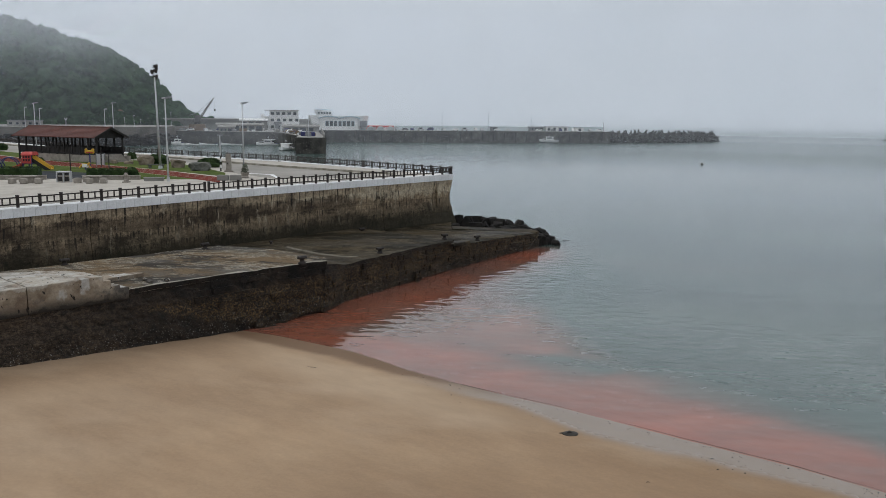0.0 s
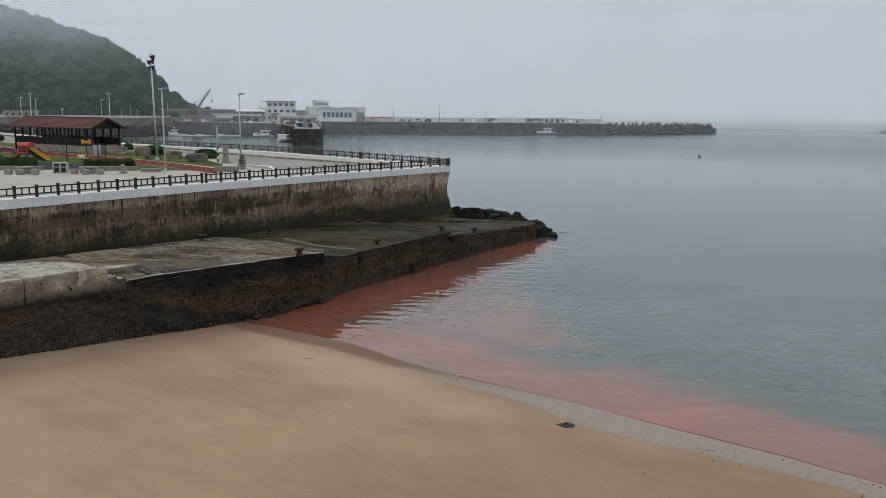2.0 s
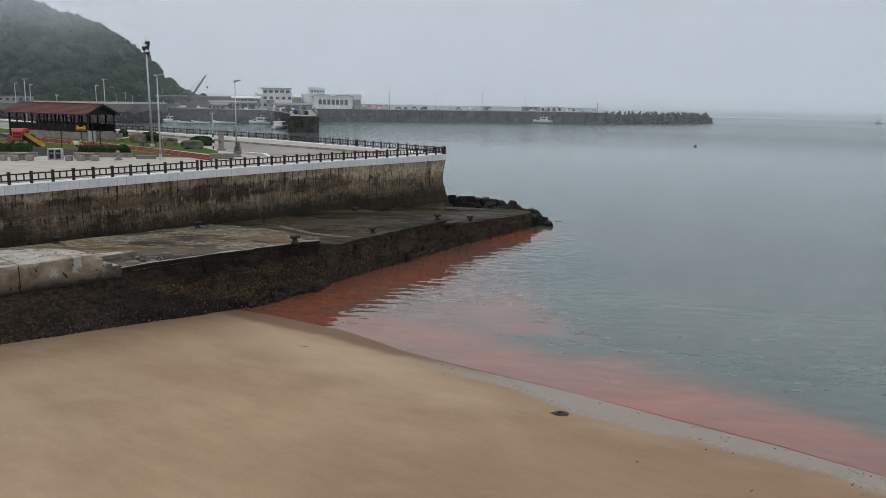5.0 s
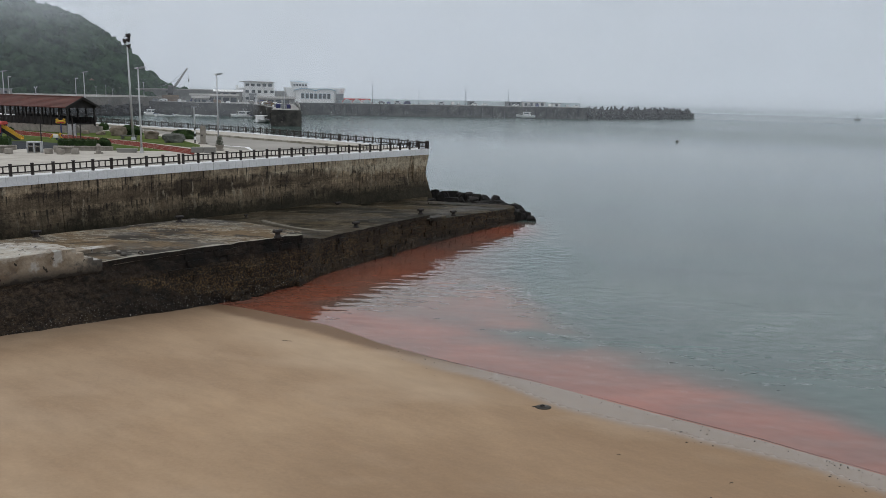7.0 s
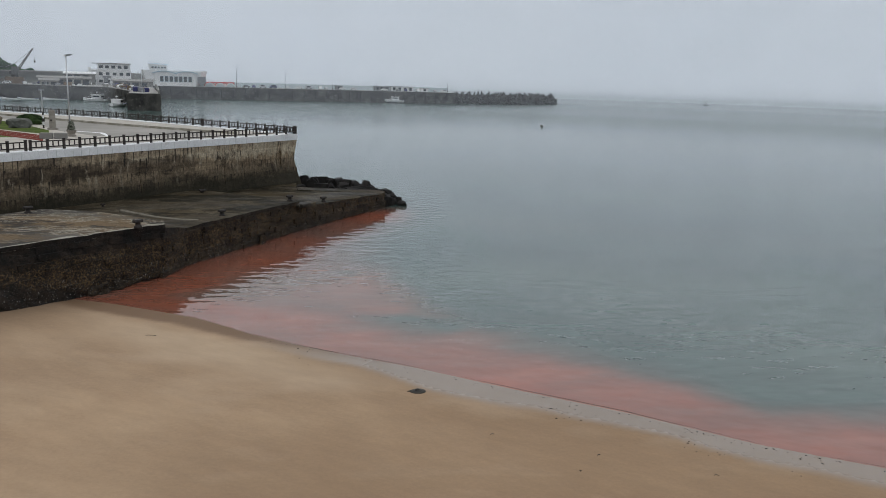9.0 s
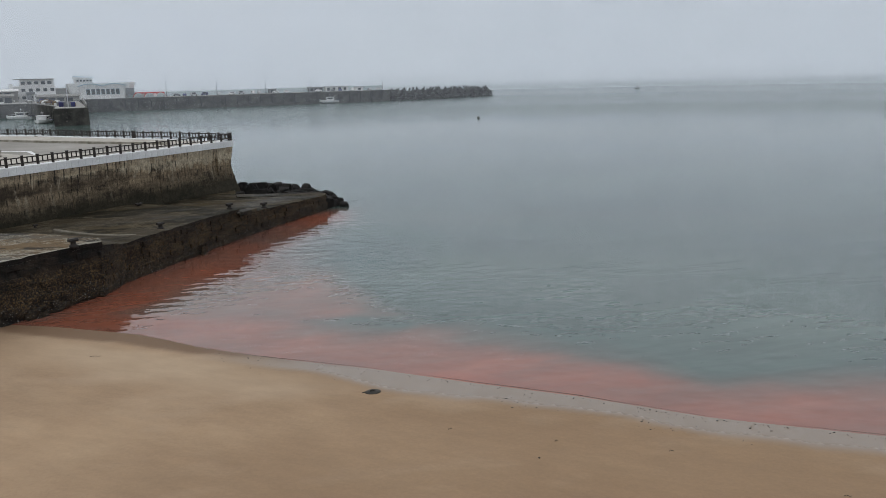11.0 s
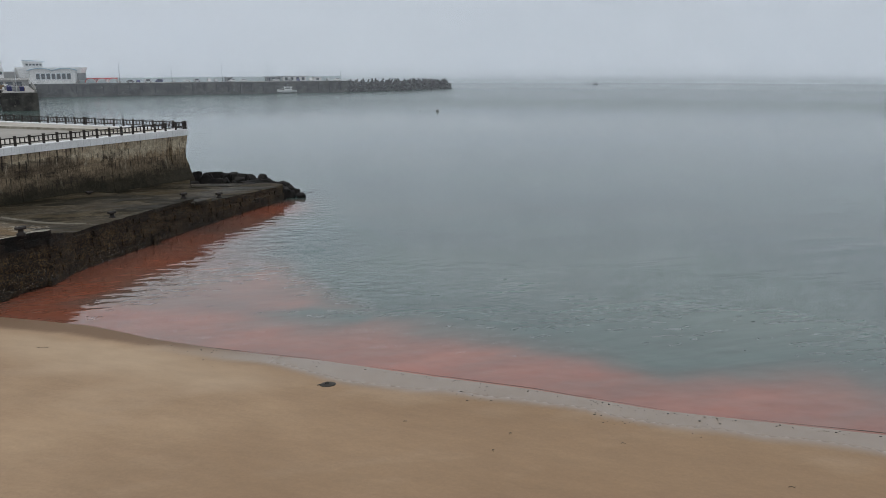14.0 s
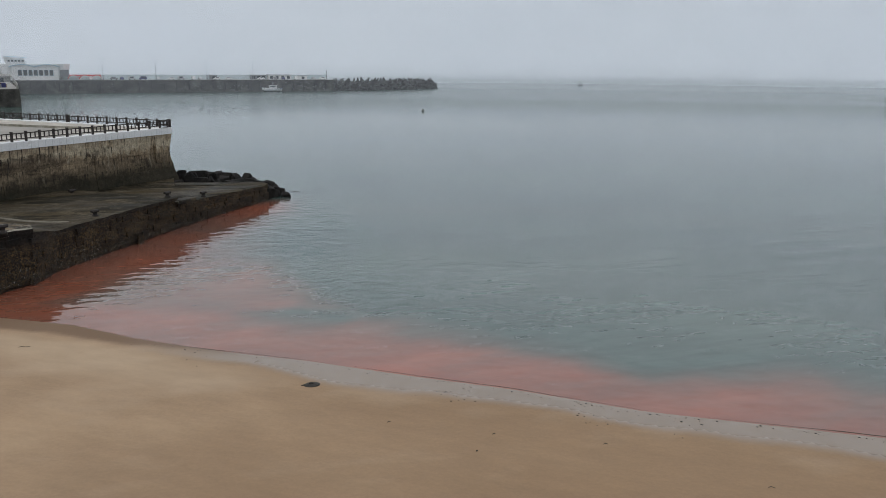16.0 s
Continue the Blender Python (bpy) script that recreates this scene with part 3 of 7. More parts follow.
def block_material():
    """Pale pitted concrete, black where the tide wets its foot."""
    n = Nodes("pitted_pale_concrete")
    x, y, z = n.sep()
    blot = n.noise(0.5, 6.0, 0.68)
    grain = n.noise(5.0, 6.0, 0.72)
    c = n.mix(n.ramp(blot, [(0.36, 0.0), (0.64, 1.0)]), (0.165, 0.124, 0.088), (0.38, 0.322, 0.248))
    c = n.mix(n.ramp(n.noise(0.28, 6.0, 0.7), [(0.50, 0.0), (0.58, 0.85)]), c, (0.085, 0.082, 0.078))
    c = n.mix(n.ramp(n.noise(0.45, 5.0, 0.65, n.scaled(1, 1, 0.6, 30)), [(0.58, 0.0), (0.64, 0.85)]), c, (0.46, 0.455, 0.43))
    nz = n.add("ShaderNodeSeparateXYZ")
    n.link(n.add("ShaderNodeNewGeometry").outputs["Normal"], nz.inputs[0])
    crust = n.noise(0.55, 7.0, 0.72)
    lime = n.math("MULTIPLY", n.ramp(nz.outputs[2], [(0.5, 0.0), (0.8, 1.0)]), n.ramp(crust, [(0.53, 0.0), (0.60, 0.85)]))
    c = n.mix(lime, c, (0.52, 0.51, 0.48))
    brow = n.ramp(n.math("ADD", n.math("ADD", z, -5.35), n.math("MULTIPLY", n.math("ADD", crust, -0.5), 2.4)), [(0.22, 0.0), (0.42, 0.55)])
    c = n.mix(brow, c, (0.50, 0.48, 0.43))
    pit = n.noise(2.6, 2.5, 0.55, n.scaled(1, 1, 0.55))
    c = n.mix(n.ramp(pit, [(0.655, 0.0), (0.675, 0.95)]), c, (0.02, 0.018, 0.016))
    foot = n.math("ADD", n.math("ADD", z, n.math("MULTIPLY", blot, -1.8)), n.math("MULTIPLY", n.math("ADD", x, 29.0), 0.02))
    c = n.mix(n.ramp(n.math("ADD", foot, -3.25), [(0.0, 0.97), (0.75, 0.0)]), c, (0.020, 0.017, 0.014))
    c = n.mix(0.55, c, n.ramp(grain, [(0.3, 0.45), (0.7, 1.0)]), "MULTIPLY")
    n.bump(grain, 0.7, 0.06)
    return n.done(c, 0.85, 0.25)


M_SEA = sea_material()
M_SAND = sand_material()
M_WALL = seawall_material()
M_FACE = face_material()
M_LANDING = landing_material("landing_concrete", (0.026, 0.024, 0.022), (0.078, 0.067, 0.053), (0.150, 0.107, 0.064), (0.34, 0.33, 0.30), 0.12, 55.9)
M_LOWLAND = landing_material("damp_landing_concrete", (0.014, 0.013, 0.009), (0.044, 0.036, 0.025), (0.066, 0.053, 0.034), (0.13, 0.115, 0.09), 0.05)
M_STEP = surface("worn_step_concrete", (0.10, 0.088, 0.066), (0.19, 0.17, 0.135), 0.9, 7.0, 0.85, 0.5, 0.03)
M_BLOCK = block_material()
M_WHITE = surface("white_coping_paint", (0.73, 0.735, 0.74), (0.86, 0.865, 0.865), 0.5, 6.0, 0.7, worn=(0.56, 0.55, 0.53))
M_PAVE = surface("pale_paving", (0.36, 0.33, 0.285), (0.51, 0.475, 0.42), 0.35, 5.0, 0.85, worn=(0.40, 0.37, 0.32))
M_ROAD = surface("worn_road_concrete", (0.24, 0.225, 0.20), (0.33, 0.31, 0.28), 0.12, 3.0, 0.85)
M_WALK = surface("grey_walkway_concrete", (0.23, 0.215, 0.19), (0.33, 0.31, 0.275), 0.4, 5.0, 0.85, worn=(0.28, 0.265, 0.24))
M_KERB = surface("weathered_kerb", (0.16, 0.145, 0.10), (0.40, 0.38, 0.33), 0.7, 6.0, 0.85)
M_GRASS = surface("lawn_grass", (0.046, 0.080, 0.016), (0.115, 0.140, 0.038), 0.35, 6.0, 0.95, 0.6, 0.05, 0.05, worn=(0.13, 0.115, 0.07))
M_TRACK = surface("red_running_track", (0.120, 0.024, 0.017), (0.180, 0.040, 0.028), 0.2, 8.0, 0.95, spec=0.06)
M_RAIL = paint("dark_brown_rail_paint", (0.030, 0.022, 0.019), 0.55)
M_ROOF = surface("red_brown_tiles", (0.080, 0.027, 0.020), (0.130, 0.043, 0.031), 0.8, 6.0, 0.7, vary=0.25)
M_TIMBER = surface("black_stained_timber", (0.013, 0.012, 0.012), (0.03, 0.027, 0.025), 1.5, 14.0, 0.7)
M_STONE = surface("rough_granite", (0.20, 0.18, 0.155), (0.34, 0.31, 0.27), 1.2, 9.0, 0.85, 0.5, 0.03)
M_BOULDER = surface("grey_boulder", (0.055, 0.060, 0.052), (0.15, 0.15, 0.13), 0.9, 6.0, 0.85, 0.6, 0.05)
M_ROCK = surface("wet_black_rock", (0.007, 0.007, 0.007), (0.030, 0.027, 0.024), 0.9, 5.0, 0.8, 0.9, 0.1, 0.12)
M_QUAY = surface("harbour_concrete", (0.020, 0.020, 0.019), (0.095, 0.090, 0.080), 0.30, 1.1, 0.85, 0.8, 0.3, worn=(0.20, 0.185, 0.16))
M_DECK = surface("pier_deck", (0.26, 0.25, 0.235), (0.38, 0.37, 0.35), 0.1, 2.0, 0.85)
M_IRON = surface("rusted_cast_iron", (0.010, 0.009, 0.009), (0.034, 0.026, 0.021), 3.0, 25.0, 0.7)
M_STEEL = paint("galvanised_pole", (0.52, 0.53, 0.54), 0.45, 0.15, 0.5, 0.3)
M_HOUSE = surface("white_render", (0.68, 0.68, 0.67), (0.82, 0.82, 0.81), 0.3, 4.0, 0.8)
M_FOREST = surface("forest_leaves", (0.022, 0.045, 0.022), (0.060, 0.095, 0.042), 0.05, 0.6, 0.95, 0.8, 0.5, 0.1)

# ---- sea, beach ----
SHORE = [(-40, 88), (-18, 65.5), (-13.6, 62.4), (-7.2, 58.2), (-3, 54.1), (2.5, 50.3), (7.5, 46.9), (12.8, 42.6), (17.5, 39.0), (22.6, 34.4),
         (31.9, 28.1), (52, 16), (90, -10)]
FACE = [(-45, 34.0), (-28.4, 52.0), (-10.0, 71.9), (-2.1, 86.9), (4.5, 97.0), (12.6, 108.6), (17.0, 114.0)]
SEA_Z = 0.0


def spread(lo, hi, fine, far):
    """Grid lines: evenly close between lo and hi, wider and wider out to far."""
    out = list(np.arange(lo, hi, fine))
    for sgn, start in ((1, hi), (-1, lo)):
        d, v = fine, start
        while abs(v) < far:
            out.append(v)
            d *= 1.18
            v += sgn * d
        out.append(sgn * far)
    return sorted(set(round(float(v), 3) for v in out))


def grid_mesh(name, xs, ys, height, material, values):
    verts = [(x, y, height(x, y)) for y in ys for x in xs]
    w = len(xs)
    faces = [(j * w + i, j * w + i + 1, (j + 1) * w + i + 1, (j + 1) * w + i)
             for j in range(len(ys) - 1) for i in range(w - 1)]
    me = bpy.data.meshes.new(name)
    me.from_pydata(verts, [], faces)
    me.materials.append(material)
    me.polygons.foreach_set("use_smooth", [True] * len(faces))
    for key, fn in values.items():
        a = me.attributes.new(key, "FLOAT", "POINT")
        a.data.foreach_set("value", [fn(v[0], v[1]) for v in verts])
    return new(name, me)


BLOOM_EDGE = [(22, 116), (16.5, 104), (12.0, 93), (9.6, 80), (9.2, 67), (11, 59.5), (14.7, 54.6), (18, 51.0), (21.3, 45.6), (25.6, 40.4), (30, 37.8), (38, 34.8), (60, 24), (95, 4)]


def bloom(x, y):
    """How thick the red algae lie on the water."""
    if x < -45 or x > 110 or y < -40 or y > 135:
        return 0.0
    d, s = to_line(x, y, SHORE)
    f, fs = to_line(x, y, FACE)
    if f > 0.6 and y > 98:
        return 0.0
    end = 1 - step01(103, 111, y)
    e, es = to_line(x, y, BLOOM_EDGE)
    d, f = max(0.0, d), max(0.0, -f)
    n1, n2 = fbm(x + 9, y, 0.11), fbm(x, y + 40, 0.05, 3)
    inside = 1.0 - step01(-4.5, 2.2, e + 2.4 * n1)
    body = 0.36 + 0.24 * n2
    shore_side = 0.42 * (1.0 - step01(3.0, 8.5, d + 2.0 * n1)) * (1 - 0.15 * step01(62, 92, s)) + 0.10 * step01(66, 95, s)
    face_side = 0.42 * (1.0 - step01(4.0, 10.0, f + 2.0 * n1))
    clear = 0.45 * step01(0.15, 0.55, fbm(x - 30, y * 1.6, 0.07, 3)) * step01(5, 10, d) * step01(4, 9, f)
    return max(0.0, min(1.0, body + max(shore_side, face_side) - clear)) * inside * end * step01(-30, -24, x)


def rust(x, y):
    """The bloom is deeper and browner within about 15 m of the landing."""
    if x < -45 or x > 60 or y < 20 or y > 135:
        return 0.0
    f = max(0.0, -to_line(x, y, FACE)[0])
    return 1.0 - step01(8.0, 15.0, f + 3.0 * fbm(x, y, 0.08, 2))


def off_shore(x, y):
    """Metres from the beach or the landing, whichever is nearer."""
    if abs(x) > 160 or y > 200 or y < -60:
        return 99.0
    d = max(0.0, to_line(x, y, SHORE)[0])
    f = to_line(x, y, FACE)[0]
    return min(d, max(0.0, -f) if y < 100 else abs(f)) + 5 * fbm(x, y, 0.03, 2)


def shallow(x, y):
    """Short lapping wavelets close to the shore."""
    return 1.0 - step01(6, 34, off_shore(x, y))


def ruffle(x, y):
    """The wind ruffles the open bay; the water under the quay lies nearly smooth."""
    far = 0.6 * step01(90, 420, math.hypot(x, y))
    wind = 0.30 + 0.70 * step01(-5, 75, x - 0.22 * y + 12)
    return step01(8, 60, off_shore(x, y)) * wind * (1 - far / 0.6) + (1.0 + far) * far / 0.6


def surf(x, y):
    """Metres out from the waterline of the beach."""
    return max(0.0, min(20.0, to_line(x, y, SHORE)[0])) if abs(x) < 120 and -20 < y < 160 else 20.0


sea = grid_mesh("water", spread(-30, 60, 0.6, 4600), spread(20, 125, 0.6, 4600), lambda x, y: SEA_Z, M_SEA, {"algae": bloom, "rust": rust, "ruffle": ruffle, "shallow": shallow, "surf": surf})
tagged(sea, "calm grey-green sea with a red bloom along the shore", "sea", kind="structure")


def sand_z(x, y):
    d, s = to_line(x, y, SHORE)
    # the sand bulges a little seaward beside the landing
    up = -d + 0.8 * step01(31, 38, s) * (1 - step01(46, 60, s))
    z = 0.050 * up if up > 0 else 0.10 * up
    z += 0.05 * fbm(x, y, 0.12) * step01(0.5, 8, up)
    return max(-3.0, min(z, 2.6)) + 0.02


def sand_wet(x, y):
    d, s = to_line(x, y, SHORE)
    up = -d
    w = 0.95 + 1.3 * step01(52, 72, s) + 0.45 * step01(58, 66, s) * (1 - step01(70, 80, s)) + 1.3 * fbm(x, y, 0.10, 3)
    return (1.0 - step01(w - 0.5, w + 0.5, up)) * step01(48, 62, s)


def berm(x, y):
    """Paler, better drained sand a few metres up from the water."""
    up = -to_line(x, y, SHORE)[0]
    n1 = 1.6 * fbm(x, y, 0.10, 3)
    return 0.75 * step01(1.0, 2.6, up + n1) * (1 - step01(3.5, 8.0, up + n1)) * (1 - step01(-6, 10, x + 4 * n1)) * step01(-17, -9, x)


def backwash(x, y):
    """A dark wedge of freshly wetted sand beside the landing."""
    d, s = to_line(x, y, SHORE)
    up = -d + 0.25 * fbm(x, y, 0.5, 2)
    w = 1.35 * step01(29, 36, s) * (1 - step01(42, 58, s))
    return (1.0 - step01(w - 0.5, w + 0.5, up)) * step01(27, 33, s) * (1 - step01(56, 63, s))


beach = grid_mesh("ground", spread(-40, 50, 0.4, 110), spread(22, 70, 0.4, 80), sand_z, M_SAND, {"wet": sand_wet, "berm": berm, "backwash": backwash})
tagged(beach, "smooth damp tan beach sand with a wet grey edge", "beach", kind="structure")

# ---- quay: wall, coping, deck ----
TOP = 8.9
PLAZA = 8.78
FRONT = [(-81.9, 10.8), (-37.6, 70.3), (-24.7, 87.7), (-12.7, 102.2), (1.4, 117.8)]
REAR = [(1.4, 117.8), (-28.2, 147.1), (-65.3, 173.4), (-119.4, 226.3), (-170.6, 272.9)]
PROFILE = [(0.0, 8.06), (0.05, 7.7), (0.13, 7.25), (0.19, 7.23), (0.19, 7.18), (0.15, 7.16), (0.30, 6.3), (0.37, 5.72), (0.45, 5.69), (0.44, 5.63),
           (0.38, 5.61), (0.31, 5.0), (0.12, 4.4), (0.12, 4.35), (0.03, 4.31), (-0.06, 3.6), (-0.24, 3.0), (-0.48, 2.4), (-0.75, 1.2), (-0.95, -1.0),
           (3.0, -1.0), (3.0, 8.06)]


def stretch(line, s0, s1, step):
    n = max(2, int((s1 - s0) / step))
    return [along(line, s0 + (s1 - s0) * i / n)[:2] for i in range(n + 1)]


wall = thing("wall_front", "streaked weathered concrete seawall with a curved overhanging face", "seawall", kind="structure")
full = length(FRONT)
joints = [0.0, 34.0, 48.0, 61.0, 68.9, 82.3, 95.6, 109.2, 122.2, full]
for s0, s1 in zip(joints, joints[1:]):
    # the flare of the face grows towards the free end
    bm = bmesh.new()
    rings = []
    a_s, b_s = s0 + 0.03, s1 - (0.03 if s1 < full else 0)
    n_s = max(2, int((b_s - a_s) / 0.7))
    for i in range(n_s + 1):
        at = a_s + (b_s - a_s) * i / n_s
        px, py, hd = along(FRONT, at)
        k = 0.35 + 1.15 * step01(full - 11, full, at)
        rings.append([(px - math.sin(radians(hd)) * d * (k if d < 2.5 else 1), py + math.cos(radians(hd)) * d * (k if d < 2.5 else 1), z) for d, z in PROFILE])
    loft(bm, rings)
    bmesh.ops.recalc_face_normals(bm, faces=bm.faces[:])
    for v in bm.verts:
        if v.co.z < 7.9:
            v.co += Vector((0.8, -0.6, 0)) * 0.035 * noise.noise(v.co * 0.9)
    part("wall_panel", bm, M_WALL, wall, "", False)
part("joint_filler", sweep(stretch(FRONT, 0, full - 12.9, 2.0), [(d * 0.35 + 0.09, z) for d, z in PROFILE[:19]] + [(2.8, -1.0), (2.8, 8.04)]), M_FACE, wall, "dark recessed joints")
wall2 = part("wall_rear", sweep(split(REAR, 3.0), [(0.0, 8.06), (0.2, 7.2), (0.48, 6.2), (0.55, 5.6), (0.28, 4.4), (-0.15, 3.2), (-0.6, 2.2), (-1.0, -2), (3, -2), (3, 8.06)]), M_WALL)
tagged(wall2, "weathered concrete harbour wall of the quay", "seawall", kind="structure")
cop_prof = [(-0.12, 8.07), (-0.14, TOP - 0.03), (-0.10, TOP), (1.1, TOP), (1.1, 8.07)]
for nm, ln in (("coping_front", FRONT), ("coping_rear", REAR)):
    c = thing(nm, "white painted concrete coping blocks along the quay edge", "coping", kind="structure")
    n_c = int(length(ln) / (0.97 if ln is FRONT else 1.95))
    for i in range(n_c):
        s0, s1 = length(ln) * i / n_c, length(ln) * (i + 1) / n_c
        lift = 0.012 * noise.noise((i * 1.7, 2.0, 0.0))
        part("coping_block", sweep(stretch(ln, s0 + 0.013, s1 - 0.013, 1.2), [(d + lift, z) for d, z in cop_prof]), M_WHITE, c)
    part("mortar", sweep(split(ln, 2.0), [(-0.08, 8.07), (-0.08, TOP - 0.04), (1.08, TOP - 0.04), (1.08, 8.07)]), M_KERB, c, "dirty grey joints")
deck_line = shifted(FRONT, 1.1)[:-1] + [(0, 117.6)] + shifted(REAR, 1.1)[1:]
deck = part("pavement", a_prism([(-150, 10)] + deck_line[:-1] + [(-216, 272.9)], 2.0, PLAZA), M_PAVE)
tagged(deck, "pale paved waterfront plaza on the quay", "plaza", kind="structure")


def ground_patch(name, pts, z, material, label, category):
    ob = part(name, a_prism(pts, PLAZA - 0.2, PLAZA + z), material)
    return tagged(ob, label, category, kind="structure")


WALK = stretch(FRONT, 0, full - 6, 3.0)
ground_patch("walkway", shifted(WALK, 1.12) + shifted(WALK, 3.9)[::-1], 0.006, M_WALK, "grey concrete walkway behind the railing", "walkway")
KERB = [(-108, 206.9), (-61.2, 163.3), (-46, 150.5), (-36.6, 141.4), (-25.1, 131), (-15.2, 123), (-6.6, 116.7)]
ground_patch("road", [(-147.8, 187.6)] + shifted(KERB, 0.3)[:-1] + [(-8.5, 114.8), (-15.3, 108.6), (-23.3, 109.7), (-29.6, 117.7), (-34.7, 128.5),
             (-45.5, 144.4), (-62.5, 154.6), (-102.3, 181.9)], 0.008, M_ROAD, "worn pale concrete road round the plaza", "road")
kerb = part("kerb", sweep(split(KERB, 3.0), [(-0.28, PLAZA - 0.1), (-0.28, PLAZA + 0.30), (-0.02, PLAZA + 0.32), (0.02, PLAZA + 0.30), (0.02, PLAZA - 0.1)]), M_KERB)
tagged(kerb, "stained low concrete kerb wall beside the road", "kerb", kind="structure")
line_mark = part("road_marking", a_prism([(-23.8, 114.6), (-21.9, 109.4), (-21.6, 109.6), (-23.3, 115.1), (-27.5, 117.5), (-27.6, 117)], PLAZA, PLAZA + 0.016), M_WHITE)
tagged(line_mark, "white painted line on the road", "road marking", kind="structure")
ground_patch("lawn_back", [(-125.1, 187.6), (-97.8, 179.6), (-65.9, 152.4), (-46.6, 142.7), (-35.8, 126.8), (-30.7, 117.7), (-29, 110.9), (-39.2, 120.5), (-51.5, 131.2),
             (-64.8, 141), (-84.1, 159.2), (-113.7, 176.2)], 0.012, M_GRASS, "patchy green lawn behind the running track", "lawn")
TRACK_UP = [(-108, 174), (-83.7, 157.8), (-64.8, 140.3), (-51.5, 130.6), (-39.2, 119.8), (-29.1, 109.2)]
TRACK_LOW = [(-27.1, 101.1), (-36.3, 111.4), (-48.3, 122.6), (-60.5, 131), (-74.4, 141), (-102.3, 161.5)]
ground_patch("running_track", TRACK_UP + TRACK_LOW, 0.016, M_TRACK, "faded red running track with lane lines", "running track")
for k in (0.25, 0.5, 0.75):
    mid_line = [(a[0] * (1 - k) + b[0] * k, a[1] * (1 - k) + b[1] * k) for a, b in zip(TRACK_UP, TRACK_LOW[::-1])]
    ob = part("lane_line", sweep(mid_line, [(-0.025, PLAZA), (-0.025, PLAZA + 0.022), (0.025, PLAZA + 0.022), (0.025, PLAZA)]), M_KERB)
    tagged(ob, "pale lane line on the running track", "lane line", kind="structure")
ground_patch("lawn_front", [(-102.3, 160.3), (-74.4, 140.6), (-60.5, 130.6), (-48.3, 122.2), (-36.3, 111.1), (-31.3, 105.7), (-39.6, 104.9), (-44.8, 112.6),
             (-52.9, 117.7), (-65.9, 118.2), (-91, 125.1)], 0.012, M_GRASS, "patchy green lawn beside the playground", "lawn")
M_RUBBER = surface("dark_rubber_floor", (0.032, 0.036, 0.042), (0.055, 0.06, 0.066), 0.5, 8.0, 0.95, spec=0.08)
ground_patch("playground_floor", [(-70.5, 105.7), (-55, 104.1), (-45, 105.1), (-44.9, 112.6), (-52.9, 117.5), (-65.9, 118)], 0.02, M_RUBBER,
             "dark rubber playground surface", "playground floor")

# ---- landing below the wall ----
OUTER = [(-46.5, 32.5), (-28.4, 52.0), (-19.0, 62.1), (-14.6, 66.9), (-10.1, 71.8), (-8.9, 75.6), (-4.9, 82.0), (-2.1, 86.9), (1.35, 92.3), (4.5, 97.0), (12.6, 108.6)]
INNER = [(-54, 44), (-31.5, 67.4), (-21.3, 78.2), (-16.5, 76.6), (-10.3, 72.6), (-22.0, 90.0), (-16.2, 96.6), (-11.5, 102.0), (-9.0, 102.4), (-6.0, 106.5), (1.3, 108.4)]
OUT_Z = [4.7, 4.7, 4.7, 4.65, 4.5, 3.5, 3.5, 3.45, 3.35, 2.5, 1.98]
IN_Z = [4.7, 4.7, 4.7, 4.7, 4.6, 3.05, 3.05, 3.05, 3.0, 2.3, 2.3]


def slab(name, i0, i1, label, drop=0.0, lift=0.0, mat_=None):
    """The landing between two of its stations, as a solid with an uneven top."""
    bm = bmesh.new()
    nv = 14
    rows = []
    for i in range(i0, i1):
        n = max(3, int(length(OUTER[i:i + 2]) / 0.7))
        for k in range(n + (1 if i == i1 - 1 else 0)):
            u = k / n
            a = Vector((*OUTER[i], OUT_Z[i])).lerp(Vector((*OUTER[i + 1], OUT_Z[i + 1])), u)
            b = Vector((*INNER[i], IN_Z[i])).lerp(Vector((*INNER[i + 1], IN_Z[i + 1])), u)
            row = []
            for j in range(nv + 1):
                p = a.lerp(b, j / nv)
                edge = 1.0 if j else 0.0
                p.z += 0.05 * fbm(p.x, p.y, 0.35, 2) - drop
                if j == 0:
                    out = (a - b).normalized()
                    p += Vector((out.x, out.y, 0)) * (0.16 * noise.noise((p.x * 0.9, p.y * 0.9, 5)) + 0.05 * noise.noise((p.x * 3, p.y * 3, 1)))
                    p.z -= 0.06 + 0.09 * max(0, noise.noise((p.x * 1.1, p.y * 1.1, 9)))
                row.append(p)
            low = [Vector((row[0].x, row[0].y, row[0].z - 0.34)), Vector((row[0].x * 0.994, row[0].y * 1.003, row[0].z - 0.36)),
                   Vector((row[0].x * 0.994, row[0].y * 1.003, -1.5)), Vector((row[-1].x, row[-1].y, -1.5))]
            rows.append(row[::-1] + low)
    loft(bm, rows)
    ob = part(name, bm, mat_ or M_LANDING)
    ob.data.materials.append(M_FACE)
    for p in ob.data.polygons:
        if abs(p.normal.z) < 0.6:
            p.material_index = 1
    return tagged(ob, label, "landing", kind="structure")


